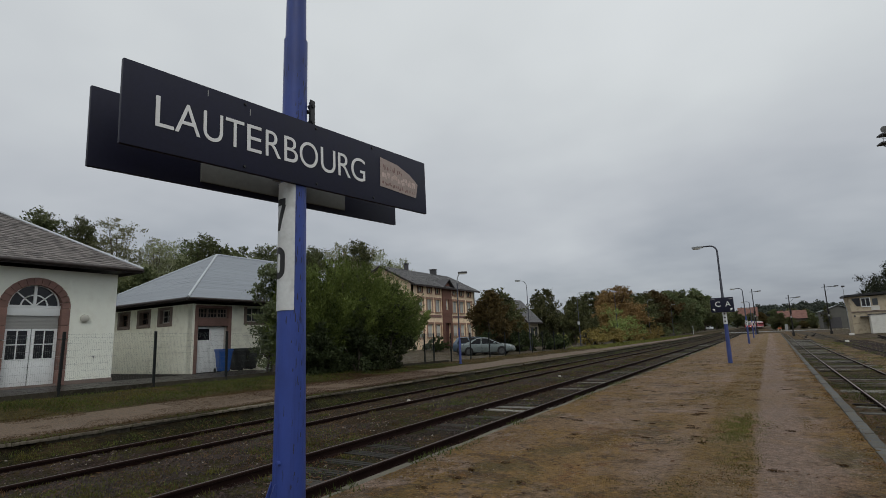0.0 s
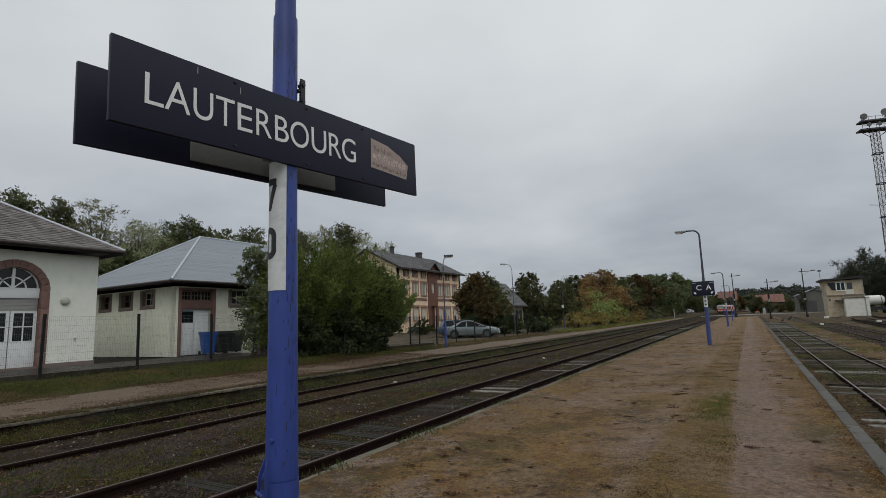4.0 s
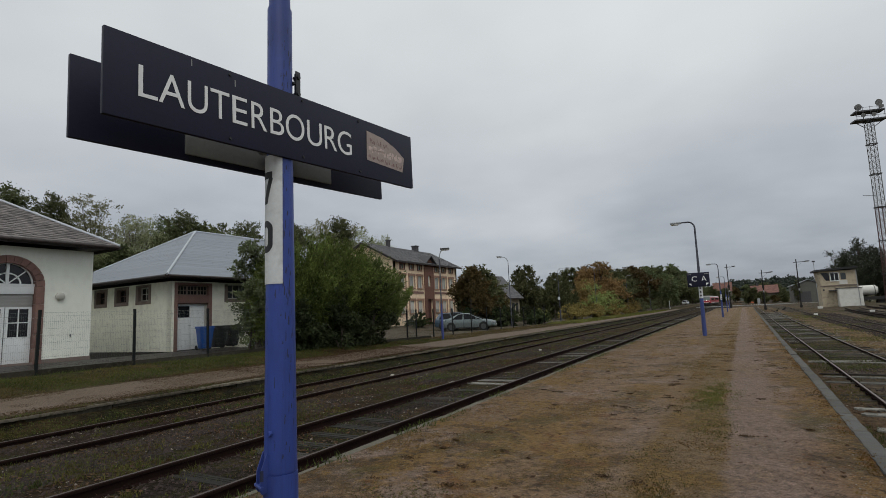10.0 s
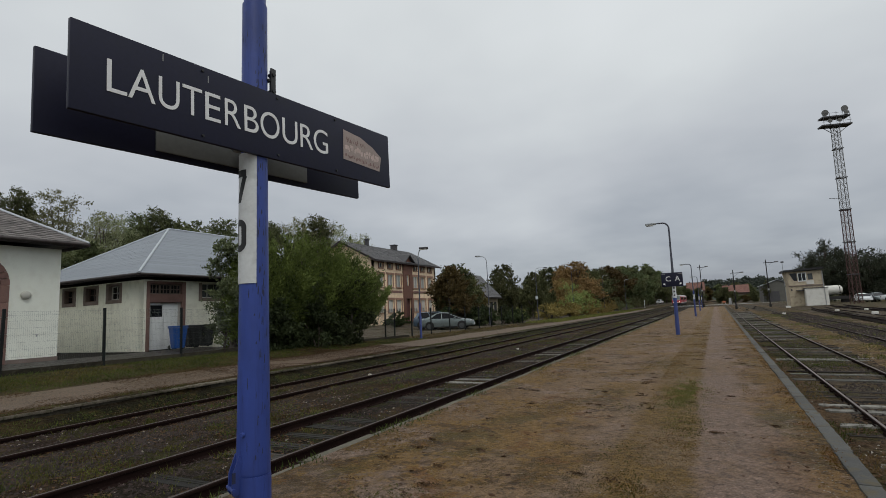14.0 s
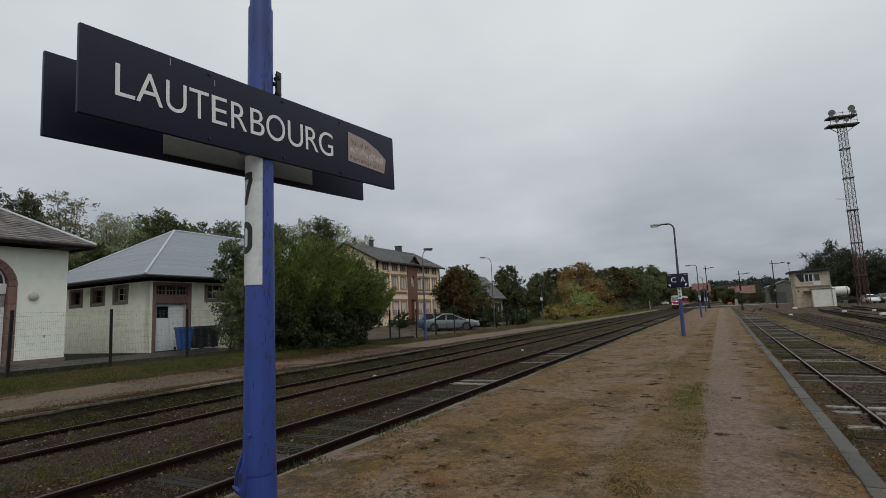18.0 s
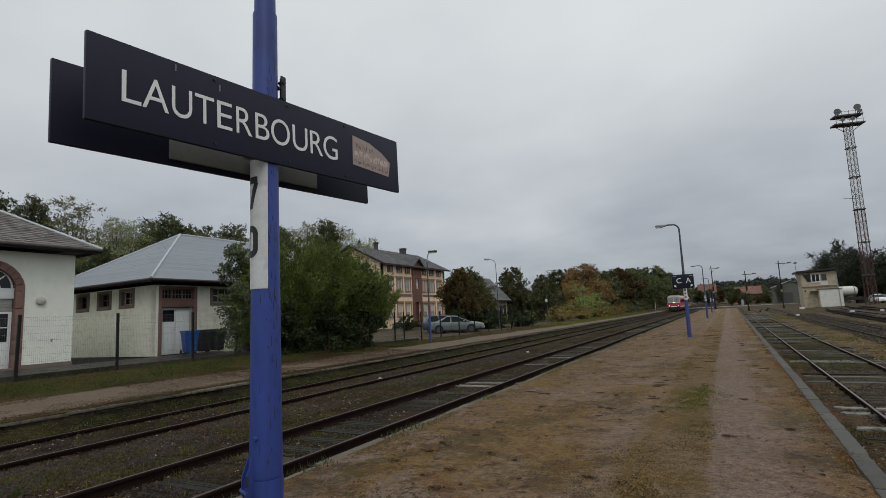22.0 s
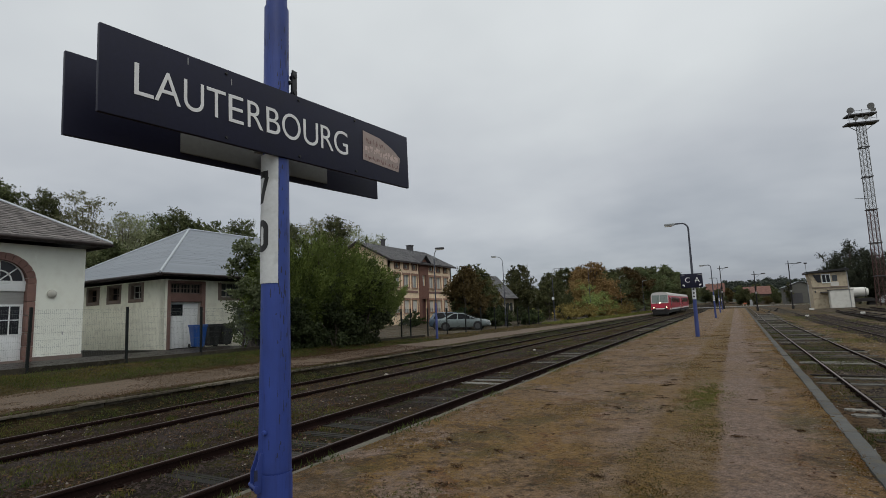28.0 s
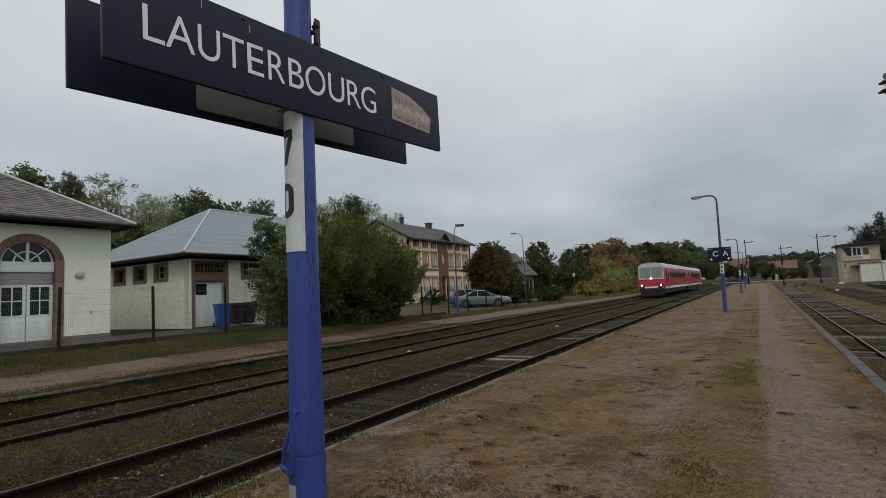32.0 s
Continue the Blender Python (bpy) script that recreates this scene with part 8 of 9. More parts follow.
# ---- small things in the yard and at the crossing ----


def make_yard_things():
    for x, y, s in ((12.9, 73, 0.30), (15.6, 92, 0.46), (17.5, 70, 0.32), (17.6, 56, 0.36), (19.4, 67, 0.26)):
        bm = bmesh.new()
        s *= 0.62
        box(bm, -s, -s * 0.6, -0.05, s, s * 0.6, s * 0.9, bevel=0.05)
        single("marker_stone", bm, M_STONE, "whitewashed marker block beside the yard track", "marker stone", pose(x, y, land(x, y) + 0.05, 0, 0, 8), "marker stones")
    for x, y in ((10.6, 98), (11.9, 104), (12.4, 109)):
        t = thing("point_lever", "dark point lever with counterweight beside the track", "point lever", pose(x, y, land(x, y)) @ Matrix.Diagonal((0.55, 0.55, 0.55, 1)), "point levers")
        part("box", boxed(-0.3, -0.2, 0, 0.3, 0.2, 0.35, bevel=0.03), M_TRAIN_DARK, t)
        bm = bmesh.new()
        rod(bm, (0, 0, 0.3), (0.5, 0, 0.75), 0.03, n=6)
        part("lever", bm, M_TRAIN_DARK, t)
        bm = bmesh.new()
        rod(bm, (0.42, -0.12, 0.68), (0.42, 0.12, 0.68), 0.16, n=12)
        part("weight", bm, M_TRAIN_DARK, t)
    # level crossing road, barrier posts, orange works barrier
    bm = boxed(-80, 179, 0.20, 60, 189, 0.365)
    tagged(part("crossing_road", bm, M_ROAD, None, "pale wet road over the level crossing"), "", "road", kind="structure")
    t = thing("works_barrier", "orange works barrier beside the crossing", "barrier", pose(9.6, 188, 0.35))
    part("board", boxed(-0.45, -0.1, 0.55, 0.45, 0.1, 1.0, bevel=0.03), M_ORANGE, t)
    for x in (-0.4, 0.4):
        part("leg", boxed(x - 0.06, -0.3, 0, x + 0.06, 0.3, 0.6), M_GREYPANEL, t)
    part("ballast_bag", boxed(1.4, -0.2, 0.0, 2.1, 0.4, 1.9, bevel=0.1), M_GREYPANEL, t)
    # a small pale vehicle parked by the tree belt
    car("parked_car", "small white car beside the crossing road", M_CAR_WHITE, pose(-12.4, 228, land(-12.4, 228) + 0.6, 0, 0, 75), True)
    for x, y in ((-10.4, 150),):
        bm = bmesh.new()
        rod(bm, (0, 0, -0.1), (0, 0, 2.2), 0.07, n=8)
        single("marker_post", bm, M_PLATE, "white marker post beside the line", "post", pose(x, y, land(x, y)))


make_yard_things()


def make_hills():
    """Wooded hills on the skyline: ridges with many crowns in one mesh."""
    rng = np.random.default_rng(9)
    crest = lambda x: 18.5 + 6.5 * math.exp(-((x - 55) / 120) ** 2) + 2.0 * math.sin(x * 0.045) + 1.2 * math.sin(x * 0.11 + 1)
    verts, faces, n = [], [], 160
    for i in range(n + 1):
        x = -420 + 1000 * i / n
        verts += [(x, 600, -1), (x, 640, crest(x) * 0.6), (x, 690, crest(x) * 0.78), (x, 800, crest(x) * 0.6)]
    for i in range(n):
        for k in range(3):
            a = i * 4 + k
            faces.append((a, a + 4, a + 5, a + 1))
    tagged(new("distant_hill", raw("distant_hill", verts, faces, M_HILL)), "hazy wooded hill behind the village", "hill", kind="structure")
    cl = []
    for i in range(900):
        x, y = rng.uniform(-260, 420), rng.uniform(615, 695)
        r = rng.uniform(4, 8)
        f = 0.5 + 0.5 * (y - 615) / 80
        cl.append((x, y, crest(x) * f - 2.5, r, r, r * 0.6, r * r))
    ob = new("distant_wood", leaf_cloud("distant_wood", cl, 150000, 2.6, M_HILL, 9))
    tagged(ob, "hazy wooded skyline behind the village", "woodland", kind="stuff")


make_hills()

# ---- the red railcars ----


def railcar(label, lead):
    """A two-axle-bogie diesel railcar, 23.4 m along local y, its cab towards -y when it leads."""
    t = thing("railcar", label, "train", group="coupled railcars")
    L = 23.4
    side = [(1.36, 0.95), (1.425, 1.3), (1.425, 2.3), (1.36, 3.25)]
    roof = [(1.36, 3.25), (1.26, 3.56), (0.95, 3.80), (0.45, 3.89), (0, 3.91)]

    def shell(prof, y0, y1, close, inset=None):
        bm = bmesh.new()
        full = prof + [(-x, z) for x, z in prof[::-1] if x > 0.001] if prof[-1][0] < 0.01 else prof + [(-x, z) for x, z in prof[::-1]]
        rings = []
        for y, k, dz in ((y0, 0.975, -0.03), (y0 + 0.35, 1.0, 0), (y1 - 0.05, 1.0, 0), (y1, 0.985, 0)):
            rings.append([bm.verts.new((x * k, y + ((0.42 * max(0, z - 2.0) / 2.0) if y < y0 + 0.3 else 0), z + dz * (z > 3))) for x, z in full])
        n = len(full)
        for a, b in zip(rings, rings[1:]):
            for i in range(n if close else n - 1):
                bm.faces.new((a[i], a[(i + 1) % n], b[(i + 1) % n], b[i]))
        if close:
            bm.faces.new(rings[0][::-1])
            bm.faces.new(rings[-1])
        bmesh.ops.recalc_face_normals(bm, faces=bm.faces[:])
        return bm
    y0, y1 = -L / 2, L / 2
    body = part("body", shell(side, y0, y1, True), M_TRAIN_RED, t, "traffic red car body")
    part("roof", shell(roof, y0, y1, True), M_TRAIN_ROOF, t, "pale grey rounded roof")
    for s in (-1, 1):
        part("stripe", boxed(s * 1.43 - 0.012, y0 + 0.4, 0.94, s * 1.43 + 0.012, y1 - 0.1, 1.20), M_TRAIN_WHITE, body, "light grey stripe along the sill")
        # windows and doors
        yy = y0 + 0.85
        part("cab_window", boxed(s * 1.405 - 0.02, yy, 2.15, s * 1.405 + 0.03, yy + 0.7, 2.95, bevel=0.01), M_TRAIN_GLASS, body)
        for d in (y0 + 2.1, y1 - 3.2):
            door = part("door", boxed(s * 1.42 - 0.02, d, 1.0, s * 1.42 + 0.025, d + 1.3, 3.1, bevel=0.01), M_TRAIN_RED, body, "red folding door")
            for k in (0.12, 0.7):
                part("door_window", boxed(s * 1.43 - 0.01, d + k, 1.6, s * 1.43 + 0.03, d + k + 0.45, 2.9, bevel=0.01), M_TRAIN_GLASS, door)
            part("door_edge", boxed(s * 1.43 - 0.01, d + 1.31, 1.0, s * 1.43 + 0.024, d + 1.42, 3.1), M_TRAIN_WHITE, door)
        y = y0 + 4.0
        while y < y1 - 4.6:
            part("window", boxed(s * 1.405 - 0.02, y, 2.08, s * 1.405 + 0.03, y + 1.35, 2.98, bevel=0.015), M_TRAIN_GLASS, body)
            y += 1.62
    part("underframe", boxed(-1.25, y0 + 0.5, 0.45, 1.25, y1 - 0.2, 0.95), M_TRAIN_DARK, t, "dark underframe with tanks")
    for b in (y0 + 3.4, y1 - 3.4):
        bg = part("bogie", boxed(-1.1, b - 1.5, 0.35, 1.1, b + 1.5, 0.7, bevel=0.05), M_TRAIN_DARK, t)
        for dy in (-0.95, 0.95):
            for sx in (-0.75, 0.75):
                bm = bmesh.new()
                rod(bm, (sx - 0.06, b + dy, 0.39), (sx + 0.06, b + dy, 0.39), 0.39, n=20)
                part("wheel", bm, M_TRAIN_DARK, bg)
    if lead:
        # cab front: sloping screen in two panes, lamps, plough
        def pane(xa, xb, za, zb, out, mtl, name, label=""):
            f = lambda z: y0 + 0.42 * max(0, z - 2.0) / 2.0 - out
            bm = bmesh.new()
            slab(bm, [(xa, f(za), za), (xb, f(za), za), (xb, f(zb), zb), (xa, f(zb), zb)], (0, 0.03, 0))
            return part(name, bm, mtl, t, label)
        pane(-1.31, 1.31, 2.02, 3.50, 0.004, M_TRAIN_ROOF, "screen_surround", "light grey windscreen surround")
        pane(-1.20, -0.03, 2.16, 3.36, 0.014, M_TRAIN_SCREEN, "windscreen", "large windscreen pane")
        pane(0.03, 1.20, 2.16, 3.36, 0.014, M_TRAIN_SCREEN, "windscreen", "large windscreen pane")
        pane(-1.1, 1.1, 3.51, 3.70, 0.010, M_TRAIN_ROOF, "destination_box")
        bm = bmesh.new()
        rod(bm, (0, y0 - 0.06, 2.10), (0, y0 + 0.05, 2.10), 0.10, n=16)
        part("top_lamp", bm, M_TOPLIGHT, t, "lit white upper headlamp")
        for s in (-1, 1):
            hs = part("lamp_housing", boxed(s * 0.98 - 0.24, y0 - 0.03, 1.22, s * 0.98 + 0.24, y0 + 0.1, 1.5, bevel=0.03), M_TRAIN_DARK, t)
            bm = bmesh.new()
            rod(bm, (s * 0.98, y0 - 0.06, 1.36), (s * 0.98, y0 + 0.02, 1.36), 0.10, n=16)
            part("headlamp", bm, M_HEADLIGHT, hs, "lit warm headlamp")
            bm = bmesh.new()
            rod(bm, (s * 0.87, y0 - 0.5, 0.98), (s * 0.87, y0 + 0.2, 0.98), 0.09, n=12)
            rod(bm, (s * 0.87, y0 - 0.55, 0.98), (s * 0.87, y0 - 0.48, 0.98), 0.24, n=16)
            part("buffer", bm, M_TRAIN_DARK, t)
        part("front_stripe", boxed(-0.72, y0 - 0.02, 1.05, 0.72, y0 + 0.1, 1.22, bevel=0.01), M_TRAIN_WHITE, t)
        part("buffer_beam", boxed(-1.3, y0 - 0.05, 0.62, 1.3, y0 + 0.3, 1.02, bevel=0.03), M_TRAIN_DARK, t)
        part("plough", boxed(-1.2, y0 - 0.1, 0.18, 1.2, y0 + 0.15, 0.62, bevel=0.03), M_TRAIN_DARK, t)
        bm = bmesh.new()
        for x in (-0.5, 0.5):
            rod(bm, (x, y0 - 0.03, 2.05), (x + 0.25, y0 + 0.12, 3.0), 0.015, n=6)
        part("wiper", bm, M_TRAIN_DARK, t)
    else:
        part("gangway", boxed(-0.7, y0 - 0.35, 1.0, 0.7, y0 + 0.1, 3.3, bevel=0.05), M_TRAIN_DARK, t)
    return t


lead_car = railcar("red diesel railcar with lit headlamps approaching on the track", True)
rear_car = railcar("trailing red railcar coupled behind", False)


# ---- growth, stones and leaves on the ground ----


def scatter(name, label, pts, make, material, category, seed):
    """Many small pieces in one mesh: make(rng, n) gives verts (n, k, 3) and faces of one piece."""
    rng = np.random.default_rng(seed)
    v, f = make(rng, len(pts))
    k = v.shape[1]
    v = (v + np.asarray(pts)[:, None, :]).reshape(-1, 3)
    idx = (np.asarray(f)[None] + (np.arange(len(pts)) * k)[:, None, None]).reshape(-1, np.asarray(f).shape[1])
    me = bpy.data.meshes.new(name)
    me.from_pydata(v.tolist(), [], idx.tolist())
    me.materials.append(material)
    tagged(new(name, me), label, category, kind="stuff")


def blades(h0, h1, w):
    def make(rng, n):
        a = rng.uniform(0, 2 * np.pi, n)
        h = rng.uniform(h0, h1, n)
        lean = rng.normal(0, 0.45, (n, 2)) * h[:, None]
        d = np.stack([np.cos(a), np.sin(a)], 1) * w
        v = np.zeros((n, 3, 3))
        v[:, 0, :2], v[:, 1, :2], v[:, 2, :2] = d, -d, lean
        v[:, 2, 2] = h
        return v, [(0, 1, 2)]
    return make


def stones(s0, s1):
    base = np.array([(1, 0, 0), (-1, 0, 0), (0, 1, 0), (0, -1, 0), (0, 0, 0.8), (0, 0, -0.6)], float)
    faces = [(0, 2, 4), (2, 1, 4), (1, 3, 4), (3, 0, 4), (2, 0, 5), (1, 2, 5), (3, 1, 5), (0, 3, 5)]

    def make(rng, n):
        s = s0 + (s1 - s0) * rng.uniform(0, 1, n) ** 2
        v = base[None] * s[:, None, None] * rng.uniform(0.6, 1.3, (n, 6, 1))
        a = rng.uniform(0, 2 * np.pi, n)
        c, q = np.cos(a), np.sin(a)
        x, y = v[:, :, 0].copy(), v[:, :, 1].copy()
        v[:, :, 0], v[:, :, 1] = x * c[:, None] - y * q[:, None], x * q[:, None] + y * c[:, None]
        return v, faces
    return make


def flat_leaves(s0, s1):
    def make(rng, n):
        a = rng.uniform(0, 2 * np.pi, n)
        s = rng.uniform(s0, s1, n)
        d = np.stack([np.cos(a), np.sin(a)], 1) * s[:, None]
        e = np.stack([-np.sin(a), np.cos(a)], 1) * (s * 0.5)[:, None]
        v = np.zeros((n, 4, 3))
        v[:, 0, :2], v[:, 1, :2], v[:, 2, :2], v[:, 3, :2] = d, e, -d, -e
        v[:, :, 2] = rng.uniform(0.002, 0.02, (n, 4))
        return v, [(0, 1, 2, 3)]
    return make


def spots(rng, n, xr, yr, patch, thresh, seed, z=None, near=1.0):
    """Random places in a strip, kept where a slow noise is high; denser near the camera when near > 1."""
    out = []
    while len(out) < n:
        x = rng.uniform(*xr)
        y = yr[0] + (yr[1] - yr[0]) * rng.random() ** near
        if noise.noise((x * patch, y * patch, seed)) + 0.25 * noise.noise((x * patch * 4, y * patch * 4, seed)) > thresh:
            out.append((x, y, land(x, y) if z is None else z(x, y)))
    return out


def make_growth():
    rng = random.Random(31)
    top = lambda x, y: PLAT_Z + rise(y) - 0.004
    scatter("verge_grass", "short green grass on the verge by the fence", spots(rng, 17000, (-12.1, -9.3), (3, 26), 0.5, -0.1, 1, near=1.3), blades(0.02, 0.10, 0.006), M_GRASS, "grass", 1)
    scatter("track_weeds", "green weeds between the rails and on the ballast", spots(rng, 10000, (-6.15, 0.9), (0, 70), 0.6, 0.24, 2, near=1.8), blades(0.010, 0.04, 0.008), M_GRASS, "grass", 2)
    scatter("track_weeds", "dry brown weeds on the ballast", spots(rng, 12000, (-6.0, 0.9), (0, 60), 0.55, 0.15, 22, near=1.9), blades(0.015, 0.07, 0.006), M_MOSS, "grass", 22)
    scatter("track_weeds", "green grass under the side platform wall", spots(rng, 9000, (-5.98, -5.5), (1, 60), 0.5, 0.0, 23, near=1.6), blades(0.010, 0.045, 0.008), M_GRASS, "grass", 23)
    scatter("track_weeds", "yellow-green weeds between the two tracks", spots(rng, 13000, (-3.5, -1.75), (2, 60), 0.45, 0.14, 37, near=1.5), blades(0.008, 0.035, 0.009), M_WEED, "grass", 37)
    scatter("verge_grass", "dry brown grass on the verge by the path", spots(rng, 18000, (-12.1, -9.0), (3, 52), 0.6, -0.05, 62, near=1.2), blades(0.015, 0.06, 0.007), M_DRYWEED, "grass", 62)
    scatter("track_weeds", "olive mat of dry grass between the two tracks", spots(rng, 13000, (-3.3, -1.65), (1, 45), 0.42, 0.10, 63, near=1.6), blades(0.01, 0.05, 0.007), M_DRYWEED, "grass", 63)
    scatter("track_weeds", "olive mat of dry grass along the side platform track", spots(rng, 9000, (-6.1, -4.0), (1, 45), 0.5, 0.1, 64, near=1.6), blades(0.01, 0.04, 0.007), M_DRYWEED, "grass", 64)
    scatter("bank_grass", "yellow-green grass on the bank along the line", spots(rng, 22000, (-11.6, -8.15), (50, 126), 0.15, -0.5, 24, near=1.2), blades(0.06, 0.22, 0.03), M_BANK, "grass", 24)
    scatter("verge_grass", "brighter green grass tufts below the fence", spots(rng, 4000, (-12.1, -9.9), (3, 24), 0.6, 0.15, 38, near=1.2), blades(0.02, 0.08, 0.008), M_WEED, "grass", 38)
    scatter("track_weeds", "small yellow-green weeds on the ballast", spots(rng, 6000, (-6.0, 0.8), (1.5, 50), 1.1, 0.22, 39, near=1.6), blades(0.01, 0.05, 0.008), M_WEED, "grass", 39)
    for k, (mtl, n, lab) in enumerate(((M_WEED, 150, "yellow-green tufts of weed standing in the ballast"), (M_GRASS, 170, "dark green tufts of grass between the rails"))):
        tufts = []
        for _ in range(n):
            cx, cy = rng.choice((rng.uniform(-3.6, -1.7), rng.uniform(-1.4, 0.9), rng.uniform(-6.0, -4.0))), 0.8 + 40 * rng.random() ** 1.7
            w = rng.uniform(0.04, 0.13)
            for _ in range(rng.randrange(25, 90)):
                x, y = rng.gauss(cx, w), rng.gauss(cy, w * 1.3)
                tufts.append((x, y, land(x, y) - 0.004))
        scatter("track_weeds", lab, tufts, blades(0.02, 0.10, 0.006), mtl, "grass", 70 + k)
    scatter("edge_grass", "tufts of grass along the mossy kerb", spots(rng, 3800, (0.72, 1.45), (0, 60), 1.1, 0.1, 3, near=1.7, z=lambda x, y: top(x, y) if x > 1.15 else -0.15), blades(0.02, 0.075, 0.006), M_GRASS, "grass", 3)
    scatter("edge_grass", "grass along the side platform wall", spots(rng, 6500, (-6.75, -5.6), (2, 60), 0.9, 0.12, 4, near=1.6, z=lambda x, y: land(x, y) if x < -6.6 or x > -6.25 else 0.255), blades(0.012, 0.06, 0.006), M_GRASS, "grass", 4)
    scatter("platform_grass", "low green tufts on the platform", spots(rng, 3500, (1.5, 4.5), (1.2, 30), 0.6, 0.34, 6, near=1.4, z=top), flat_leaves(0.005, 0.016), M_MOSS_GREEN, "grass", 6)
    clumps = []
    for _ in range(150):
        cx, cy = rng.uniform(1.4, 5.85), 1.1 + 32 * rng.random() ** 1.7
        if 4.8 < cx < 5.3 and rng.random() < 0.8:
            continue
        w = rng.uniform(0.012, 0.045)
        for _ in range(rng.randrange(25, 90)):
            x, y = rng.gauss(cx, w * 1.5), rng.gauss(cy, w * 0.8)
            clumps.append((x, y, top(x, y) + 0.004))
    scatter("dead_moss", "dark brown clumps of dead moss and litter on the platform", clumps, flat_leaves(0.005, 0.016), M_LITTER, "litter", 15)
    drift = lambda y: 0.0115 * max(0, y - 14)
    tuft, strip, moss = [], [], []
    while len(tuft) < 5200:
        x, y = rng.gauss(4.55, 0.15), rng.gauss(8.6, 0.95)
        if noise.noise((x * 6, y * 3, 2)) > -0.25:
            tuft.append((x, y, top(x, y)))
    while len(strip) < 17000:
        y = 1.5 + 38 * rng.random() ** 1.6
        x = rng.uniform(4.08, 4.8) + drift(y)
        if noise.noise((x * 3, y * 2, 12)) > -0.1:
            strip.append((x, y, top(x, y)))
    while len(moss) < 26000:
        y = 1.1 + 26 * rng.random() ** 1.8
        x = rng.uniform(1.3, 5.85)
        if not 4.8 < x < 5.35 and noise.noise((x * 0.9, y * 0.9, 44)) + 0.4 * noise.noise((x * 4, y * 4, 45)) > 0.12:
            moss.append((x, y, top(x, y)))
    shade = []
    for cx, cy, wx, wy, n in ((3.68, 4.4, 0.16, 0.25, 3600), (3.22, 4.35, 0.10, 0.16, 1300), (4.66, 6.9, 0.10, 0.55, 1700), (3.0, 3.4, 0.30, 0.25, 2600), (4.35, 3.9, 0.24, 0.55, 3000), (3.9, 5.2, 0.35, 0.5, 1600), (2.45, 3.0, 0.22, 0.25, 1500)):
        for _ in range(n):
            x, y = rng.gauss(cx, wx), rng.gauss(cy, wy)
            if noise.noise((x * 5, y * 5, 21)) + 0.5 * noise.noise((x * 14, y * 14, 22)) > -0.1:
                shade.append((x, y, top(x, y)))
    scatter("platform_grass", "dark olive moss and trodden grass on the platform", shade, blades(0.005, 0.020, 0.005), M_OLIVE, "grass", 49)
    scatter("platform_grass", "green grass patch worn into the platform", tuft, blades(0.008, 0.035, 0.004), M_MOSS_GREEN, "grass", 7)
    scatter("platform_grass", "ochre dry moss along the middle of the platform", strip, blades(0.003, 0.012, 0.008), M_PLATFORM_MOSS, "grass", 46)
    scatter("platform_grass", "ochre dry moss in patches on the platform", moss, blades(0.003, 0.011, 0.008), M_PLATFORM_MOSS, "grass", 47)
    edge = []
    while len(edge) < 4500:
        y = 2 + 45 * rng.random() ** 1.7
        x = right_edge(y) - 0.145 + rng.gauss(-0.05, 0.05)
        if noise.noise((y * 1.3, 3, 8)) + 0.5 * noise.noise((y * 5, 3, 8)) > -0.05 and x < right_edge(y) - 0.09:
            edge.append((x, y, top(x, y) + (0.006 if x > right_edge(y) - 0.145 else 0)))
    scatter("edge_grass", "ochre moss creeping over the kerb", edge, blades(0.004, 0.015, 0.008), M_PLATFORM_MOSS, "grass", 48)
    scatter("yard_weeds", "brown dry grass beside the yard tracks", spots(rng, 7000, (6.3, 7.0), (3, 60), 0.5, 0.1, 8, near=1.5), blades(0.012, 0.045, 0.007), M_MOSS, "grass", 8)
    strip = []
    while len(strip) < 18000:
        y = 4 + 86 * rng.random() ** 1.5
        x = rng.uniform(9.0 + 0.0165 * y, 9.2 + 0.07 * y)
        if noise.noise((x * 0.5, y * 0.5, 18)) > 0.0:
            strip.append((x, y, land(x, y)))
    scatter("yard_weeds", "brown dry grass between the yard tracks", strip, flat_leaves(0.02, 0.07), M_MOSS, "grass", 28)
    scatter("yard_weeds", "green weeds between the yard rails", spots(rng, 16000, (6.5, 9.2), (2, 60), 0.45, 0.12, 29, near=1.6), blades(0.02, 0.08, 0.007), M_GRASS, "grass", 29)
    scatter("ballast", "loose stones on the soil between the yard tracks", spots(rng, 2600, (9.2, 15.5), (8, 75), 0.4, -0.2, 67, near=1.4), stones(0.015, 0.06), M_PEBBLE, "gravel", 67)
    scatter("yard_weeds", "green and brown tufts between the yard tracks", spots(rng, 9000, (9.2, 16.5), (8, 80), 0.3, 0.1, 68, near=1.4), blades(0.03, 0.14, 0.015), M_WEED, "grass", 68)
    scatter("yard_weeds", "dark clods of litter between the yard tracks", spots(rng, 6000, (9.2, 16.5), (8, 80), 0.35, 0.05, 69, near=1.4), flat_leaves(0.02, 0.08), M_LITTER, "litter", 69)
    scatter("yard_weeds", "yellow-green weeds between the yard rails", spots(rng, 9000, (6.9, 9.0), (5, 40), 0.4, 0.12, 65, near=1.4), blades(0.012, 0.05, 0.008), M_WEED, "grass", 65)
    scatter("fallen_leaves", "brown leaf litter over the yard track", spots(rng, 7000, (6.2, 9.4), (2, 40), 0.5, -0.1, 66, near=1.6), flat_leaves(0.015, 0.045), M_FALLEN, "leaves", 66)
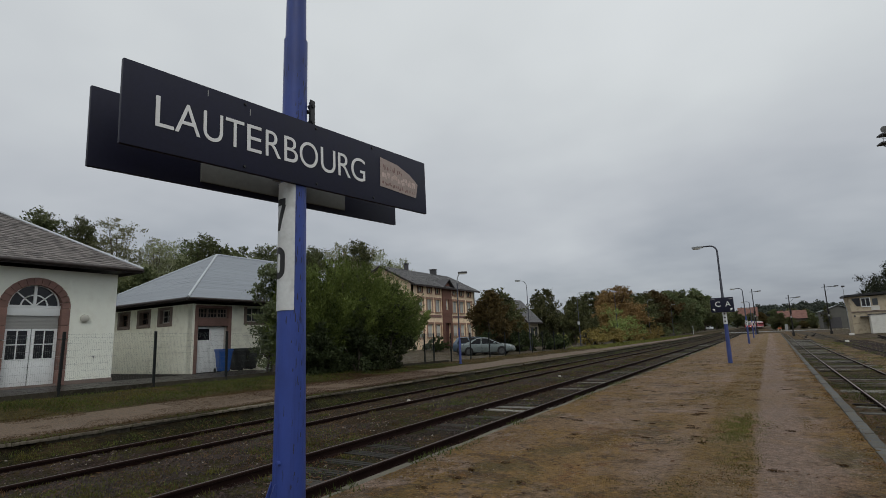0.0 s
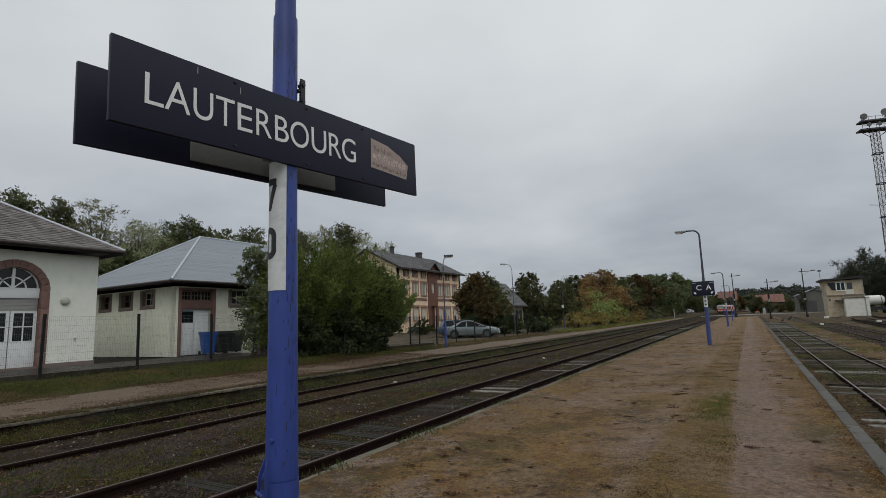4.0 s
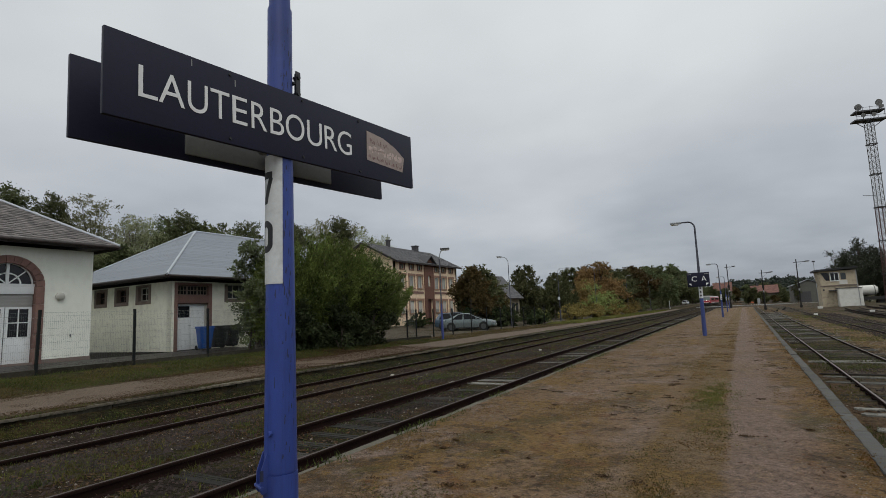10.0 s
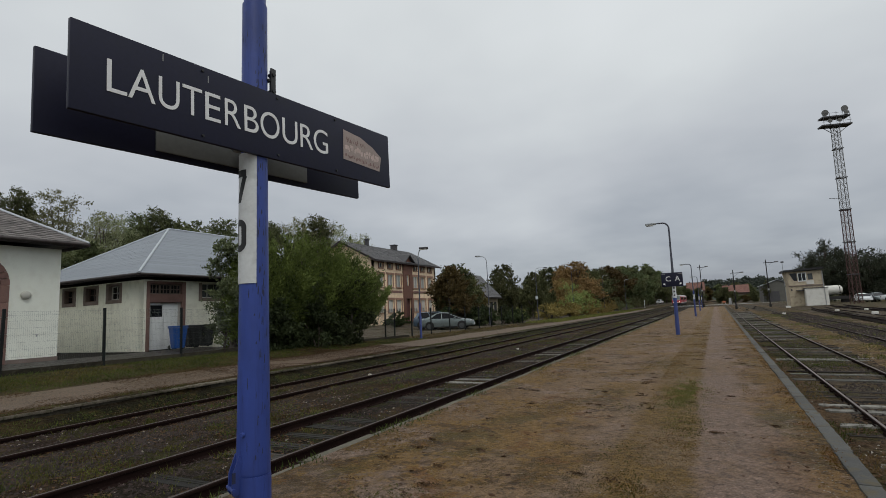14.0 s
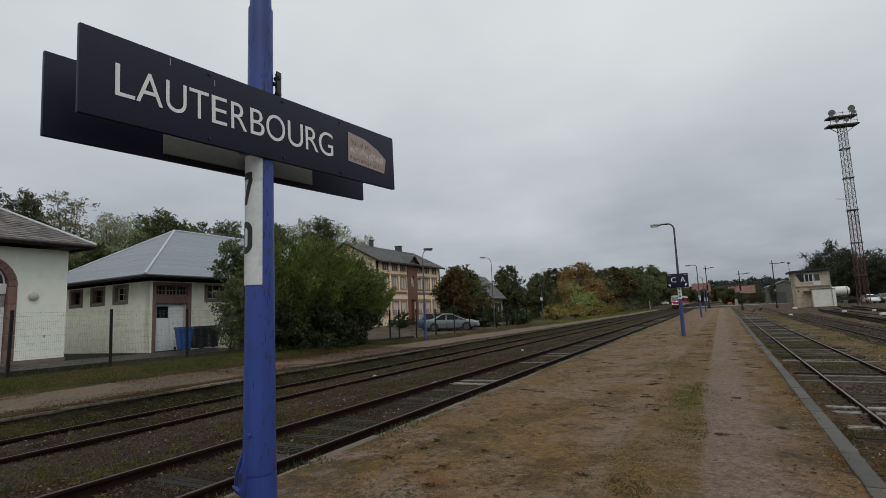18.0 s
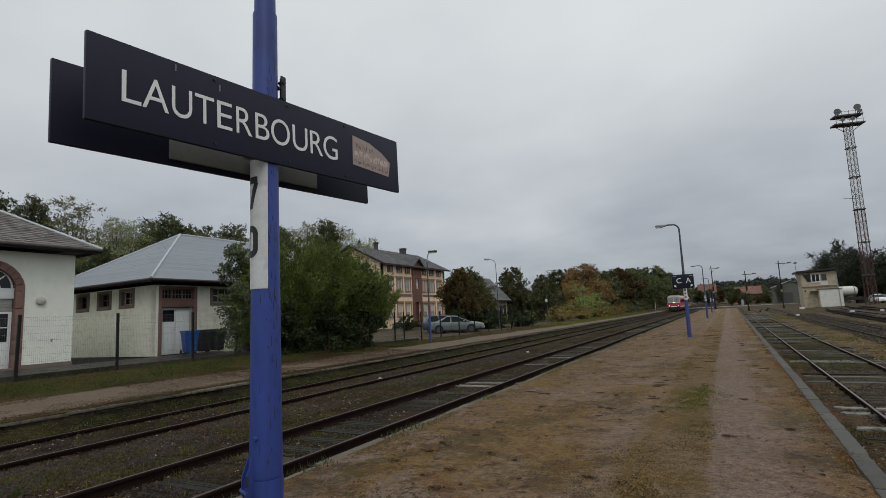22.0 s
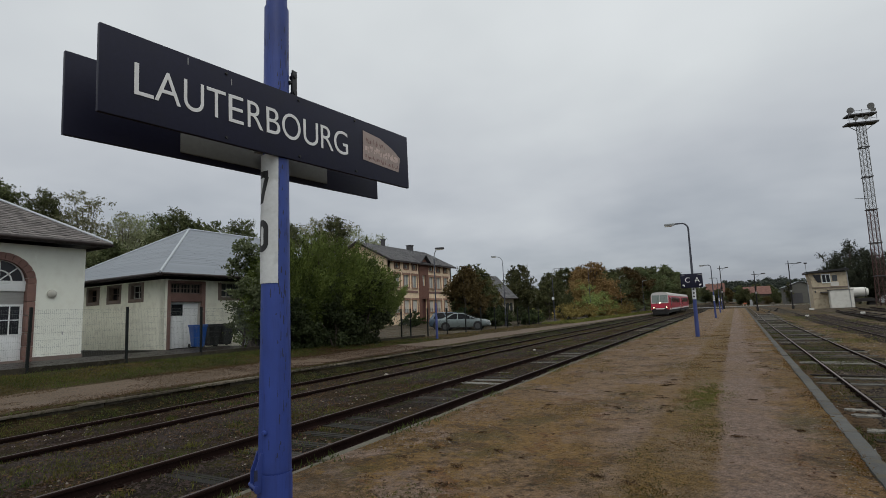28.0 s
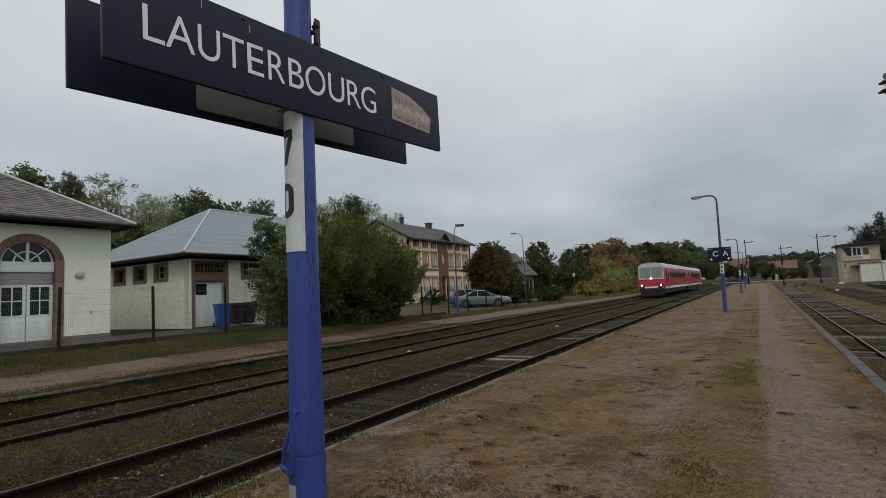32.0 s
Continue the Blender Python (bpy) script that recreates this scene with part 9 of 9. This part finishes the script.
    scatter("ballast", "pale stones scattered over the yard track", spots(rng, 260, (6.4, 9.4), (2, 40), 0.6, 0.1, 30, near=1.5), stones(0.008, 0.024), M_PALE_STONE, "gravel", 30)
    scatter("ballast", "brown grey ballast stones of the tracks", spots(rng, 40000, (-5.6, 0.8), (0.3, 45), 0.5, -0.25, 9, near=1.8), stones(0.011, 0.034), M_STONES, "gravel", 9)
    scatter("ballast", "grey ballast shoulder beside the main track", spots(rng, 12000, (-3.85, -2.5), (2, 40), 0.4, -0.15, 19, near=1.7), stones(0.014, 0.036), M_STONES_GREY, "gravel", 19)
    scatter("ballast", "pale scattered ballast stones", spots(rng, 2600, (-6.0, 0.95), (0, 45), 0.6, -0.2, 10, near=1.5), stones(0.010, 0.032), M_PEBBLE, "gravel", 10)
    scatter("ballast", "dark ballast of the yard track", spots(rng, 9000, (7.0, 9.4), (2, 45), 0.5, -0.05, 11, near=1.7), stones(0.016, 0.042), M_STONES_GREY, "gravel", 11)
    bed = []
    while len(bed) < 9000:
        y = 18 + 60 * rng.random() ** 1.3
        x = 11.75 + 0.0235 * y + rng.uniform(-1.5, 1.5)
        bed.append((x, y, land(x, y) + 0.01))
    scatter("ballast", "dark ballast of the yard track beyond the grass", bed, stones(0.03, 0.08), M_STONES_GREY, "gravel", 41)
    scatter("ballast", "grey ballast between the rails beside the platform", [(x, y, z - 0.014) for x, y, z in spots(rng, 9000, (-1.6, 0.85), (4, 40), 0.5, -0.3, 42, near=1.7)], stones(0.014, 0.040), M_STONES_GREY, "gravel", 42)
    scatter("platform_grit", "small pale stones trodden into the platform", spots(rng, 12000, (1.4, 5.8), (1.2, 22), 0.7, -0.1, 12, near=1.8, z=top), stones(0.003, 0.012), M_GRIT, "gravel", 12)
    scatter("fallen_leaves", "brown fallen leaves on the platform", spots(rng, 900, (1.4, 5.8), (1.2, 40), 0.6, -0.1, 13, near=1.4, z=top), flat_leaves(0.015, 0.04), M_FALLEN, "leaves", 13)
    scatter("fallen_leaves", "brown leaf litter between the rails", spots(rng, 19000, (-6.0, 0.9), (0.5, 45), 0.5, -0.15, 33, near=1.7), flat_leaves(0.015, 0.045), M_FALLEN, "leaves", 33)
    scatter("fallen_leaves", "brown leaf litter under the willow bush", spots(rng, 7000, (-12.4, -9.6), (15, 27), 0.4, -0.3, 34), flat_leaves(0.02, 0.06), M_LITTER, "leaves", 34)
    scatter("fallen_leaves", "brown leaf litter between the kerb and the yard rail", spots(rng, 3500, (6.15, 7.05), (1.5, 45), 0.5, -0.2, 35, near=1.6), flat_leaves(0.015, 0.05), M_FALLEN, "leaves", 35)
    scatter("fallen_leaves", "damp brown leaf litter on the path beside the bush", spots(rng, 26000, (-9.8, -6.6), (10.5, 20.5), 0.35, -0.22, 61), flat_leaves(0.012, 0.034), M_LITTER, "leaves", 61)
    scatter("fallen_leaves", "orange brown leaves on the verge before the parked cars", spots(rng, 9000, (-12.6, -9.2), (23, 47), 0.4, -0.25, 81, near=1.2), flat_leaves(0.02, 0.06), M_FALLEN, "leaves", 81)
    scatter("ballast", "broken whitish stones beside the yard rail", [p for cy in (4.6, 5.6, 6.6, 8.9) for p in ((6.78 + rng.gauss(0, 0.20), cy + rng.gauss(0, 0.25), land(6.8, cy) + 0.003) for _ in range(26))], stones(0.006, 0.026), M_PALE_STONE, "gravel", 82)
    scatter("fallen_leaves", "damp dark litter trodden into the side path", spots(rng, 15000, (-9.6, -6.5), (3.5, 11), 0.3, -0.1, 83), flat_leaves(0.008, 0.026), M_LITTER, "leaves", 83)
    scatter("edge_grass", "dark moss on the inner edge of the coping", spots(rng, 6000, (-6.75, -6.42), (2.5, 30), 0.8, -0.1, 84, near=1.4), blades(0.006, 0.025, 0.008), M_OLIVE, "grass", 84)
    scatter("fallen_leaves", "brown fallen leaves on the side path", spots(rng, 900, (-11, -6.2), (3, 45), 0.6, -0.1, 14, near=1.4), flat_leaves(0.02, 0.05), M_FALLEN, "leaves", 14)
    for x, y, s in ((-4.37, 13.15, 0.065), (-2.9, 22.6, 0.06), (0.9, 9.9, 0.05)):
        bm = bmesh.new()
        bmesh.ops.create_icosphere(bm, subdivisions=2, radius=s)
        for v in bm.verts:
            v.co *= 1 + 0.35 * noise.noise(v.co * 14 + Vector((x, y, 0)))
            v.co.z *= 0.7
        single("pale_stone", bm, M_PALE_STONE, "pale loose stone lying beside the rail", "stone", pose(x, y, land(x, y) + 0.03, 8, 5, 30))


make_growth()


def motions():
    """The two cars run in at a steady pace along the main track."""
    for ob, back in ((lead_car, 11.7), (rear_car, 11.7 + 23.8)):
        rows = []
        for i in range(17):
            t = 2.0 * i
            y = 302.2 - 7.55 * t + back
            slope = (bend(y + 8) - bend(y - 8)) / 16
            climb = (rise(y + 8) - rise(y - 8)) / 16
            rows.append((t, pose(-4.767 + bend(y), y, rise(y), math.degrees(math.atan(climb)), 0, -math.degrees(math.atan(slope)))))
        walk(ob, rows)


motions()
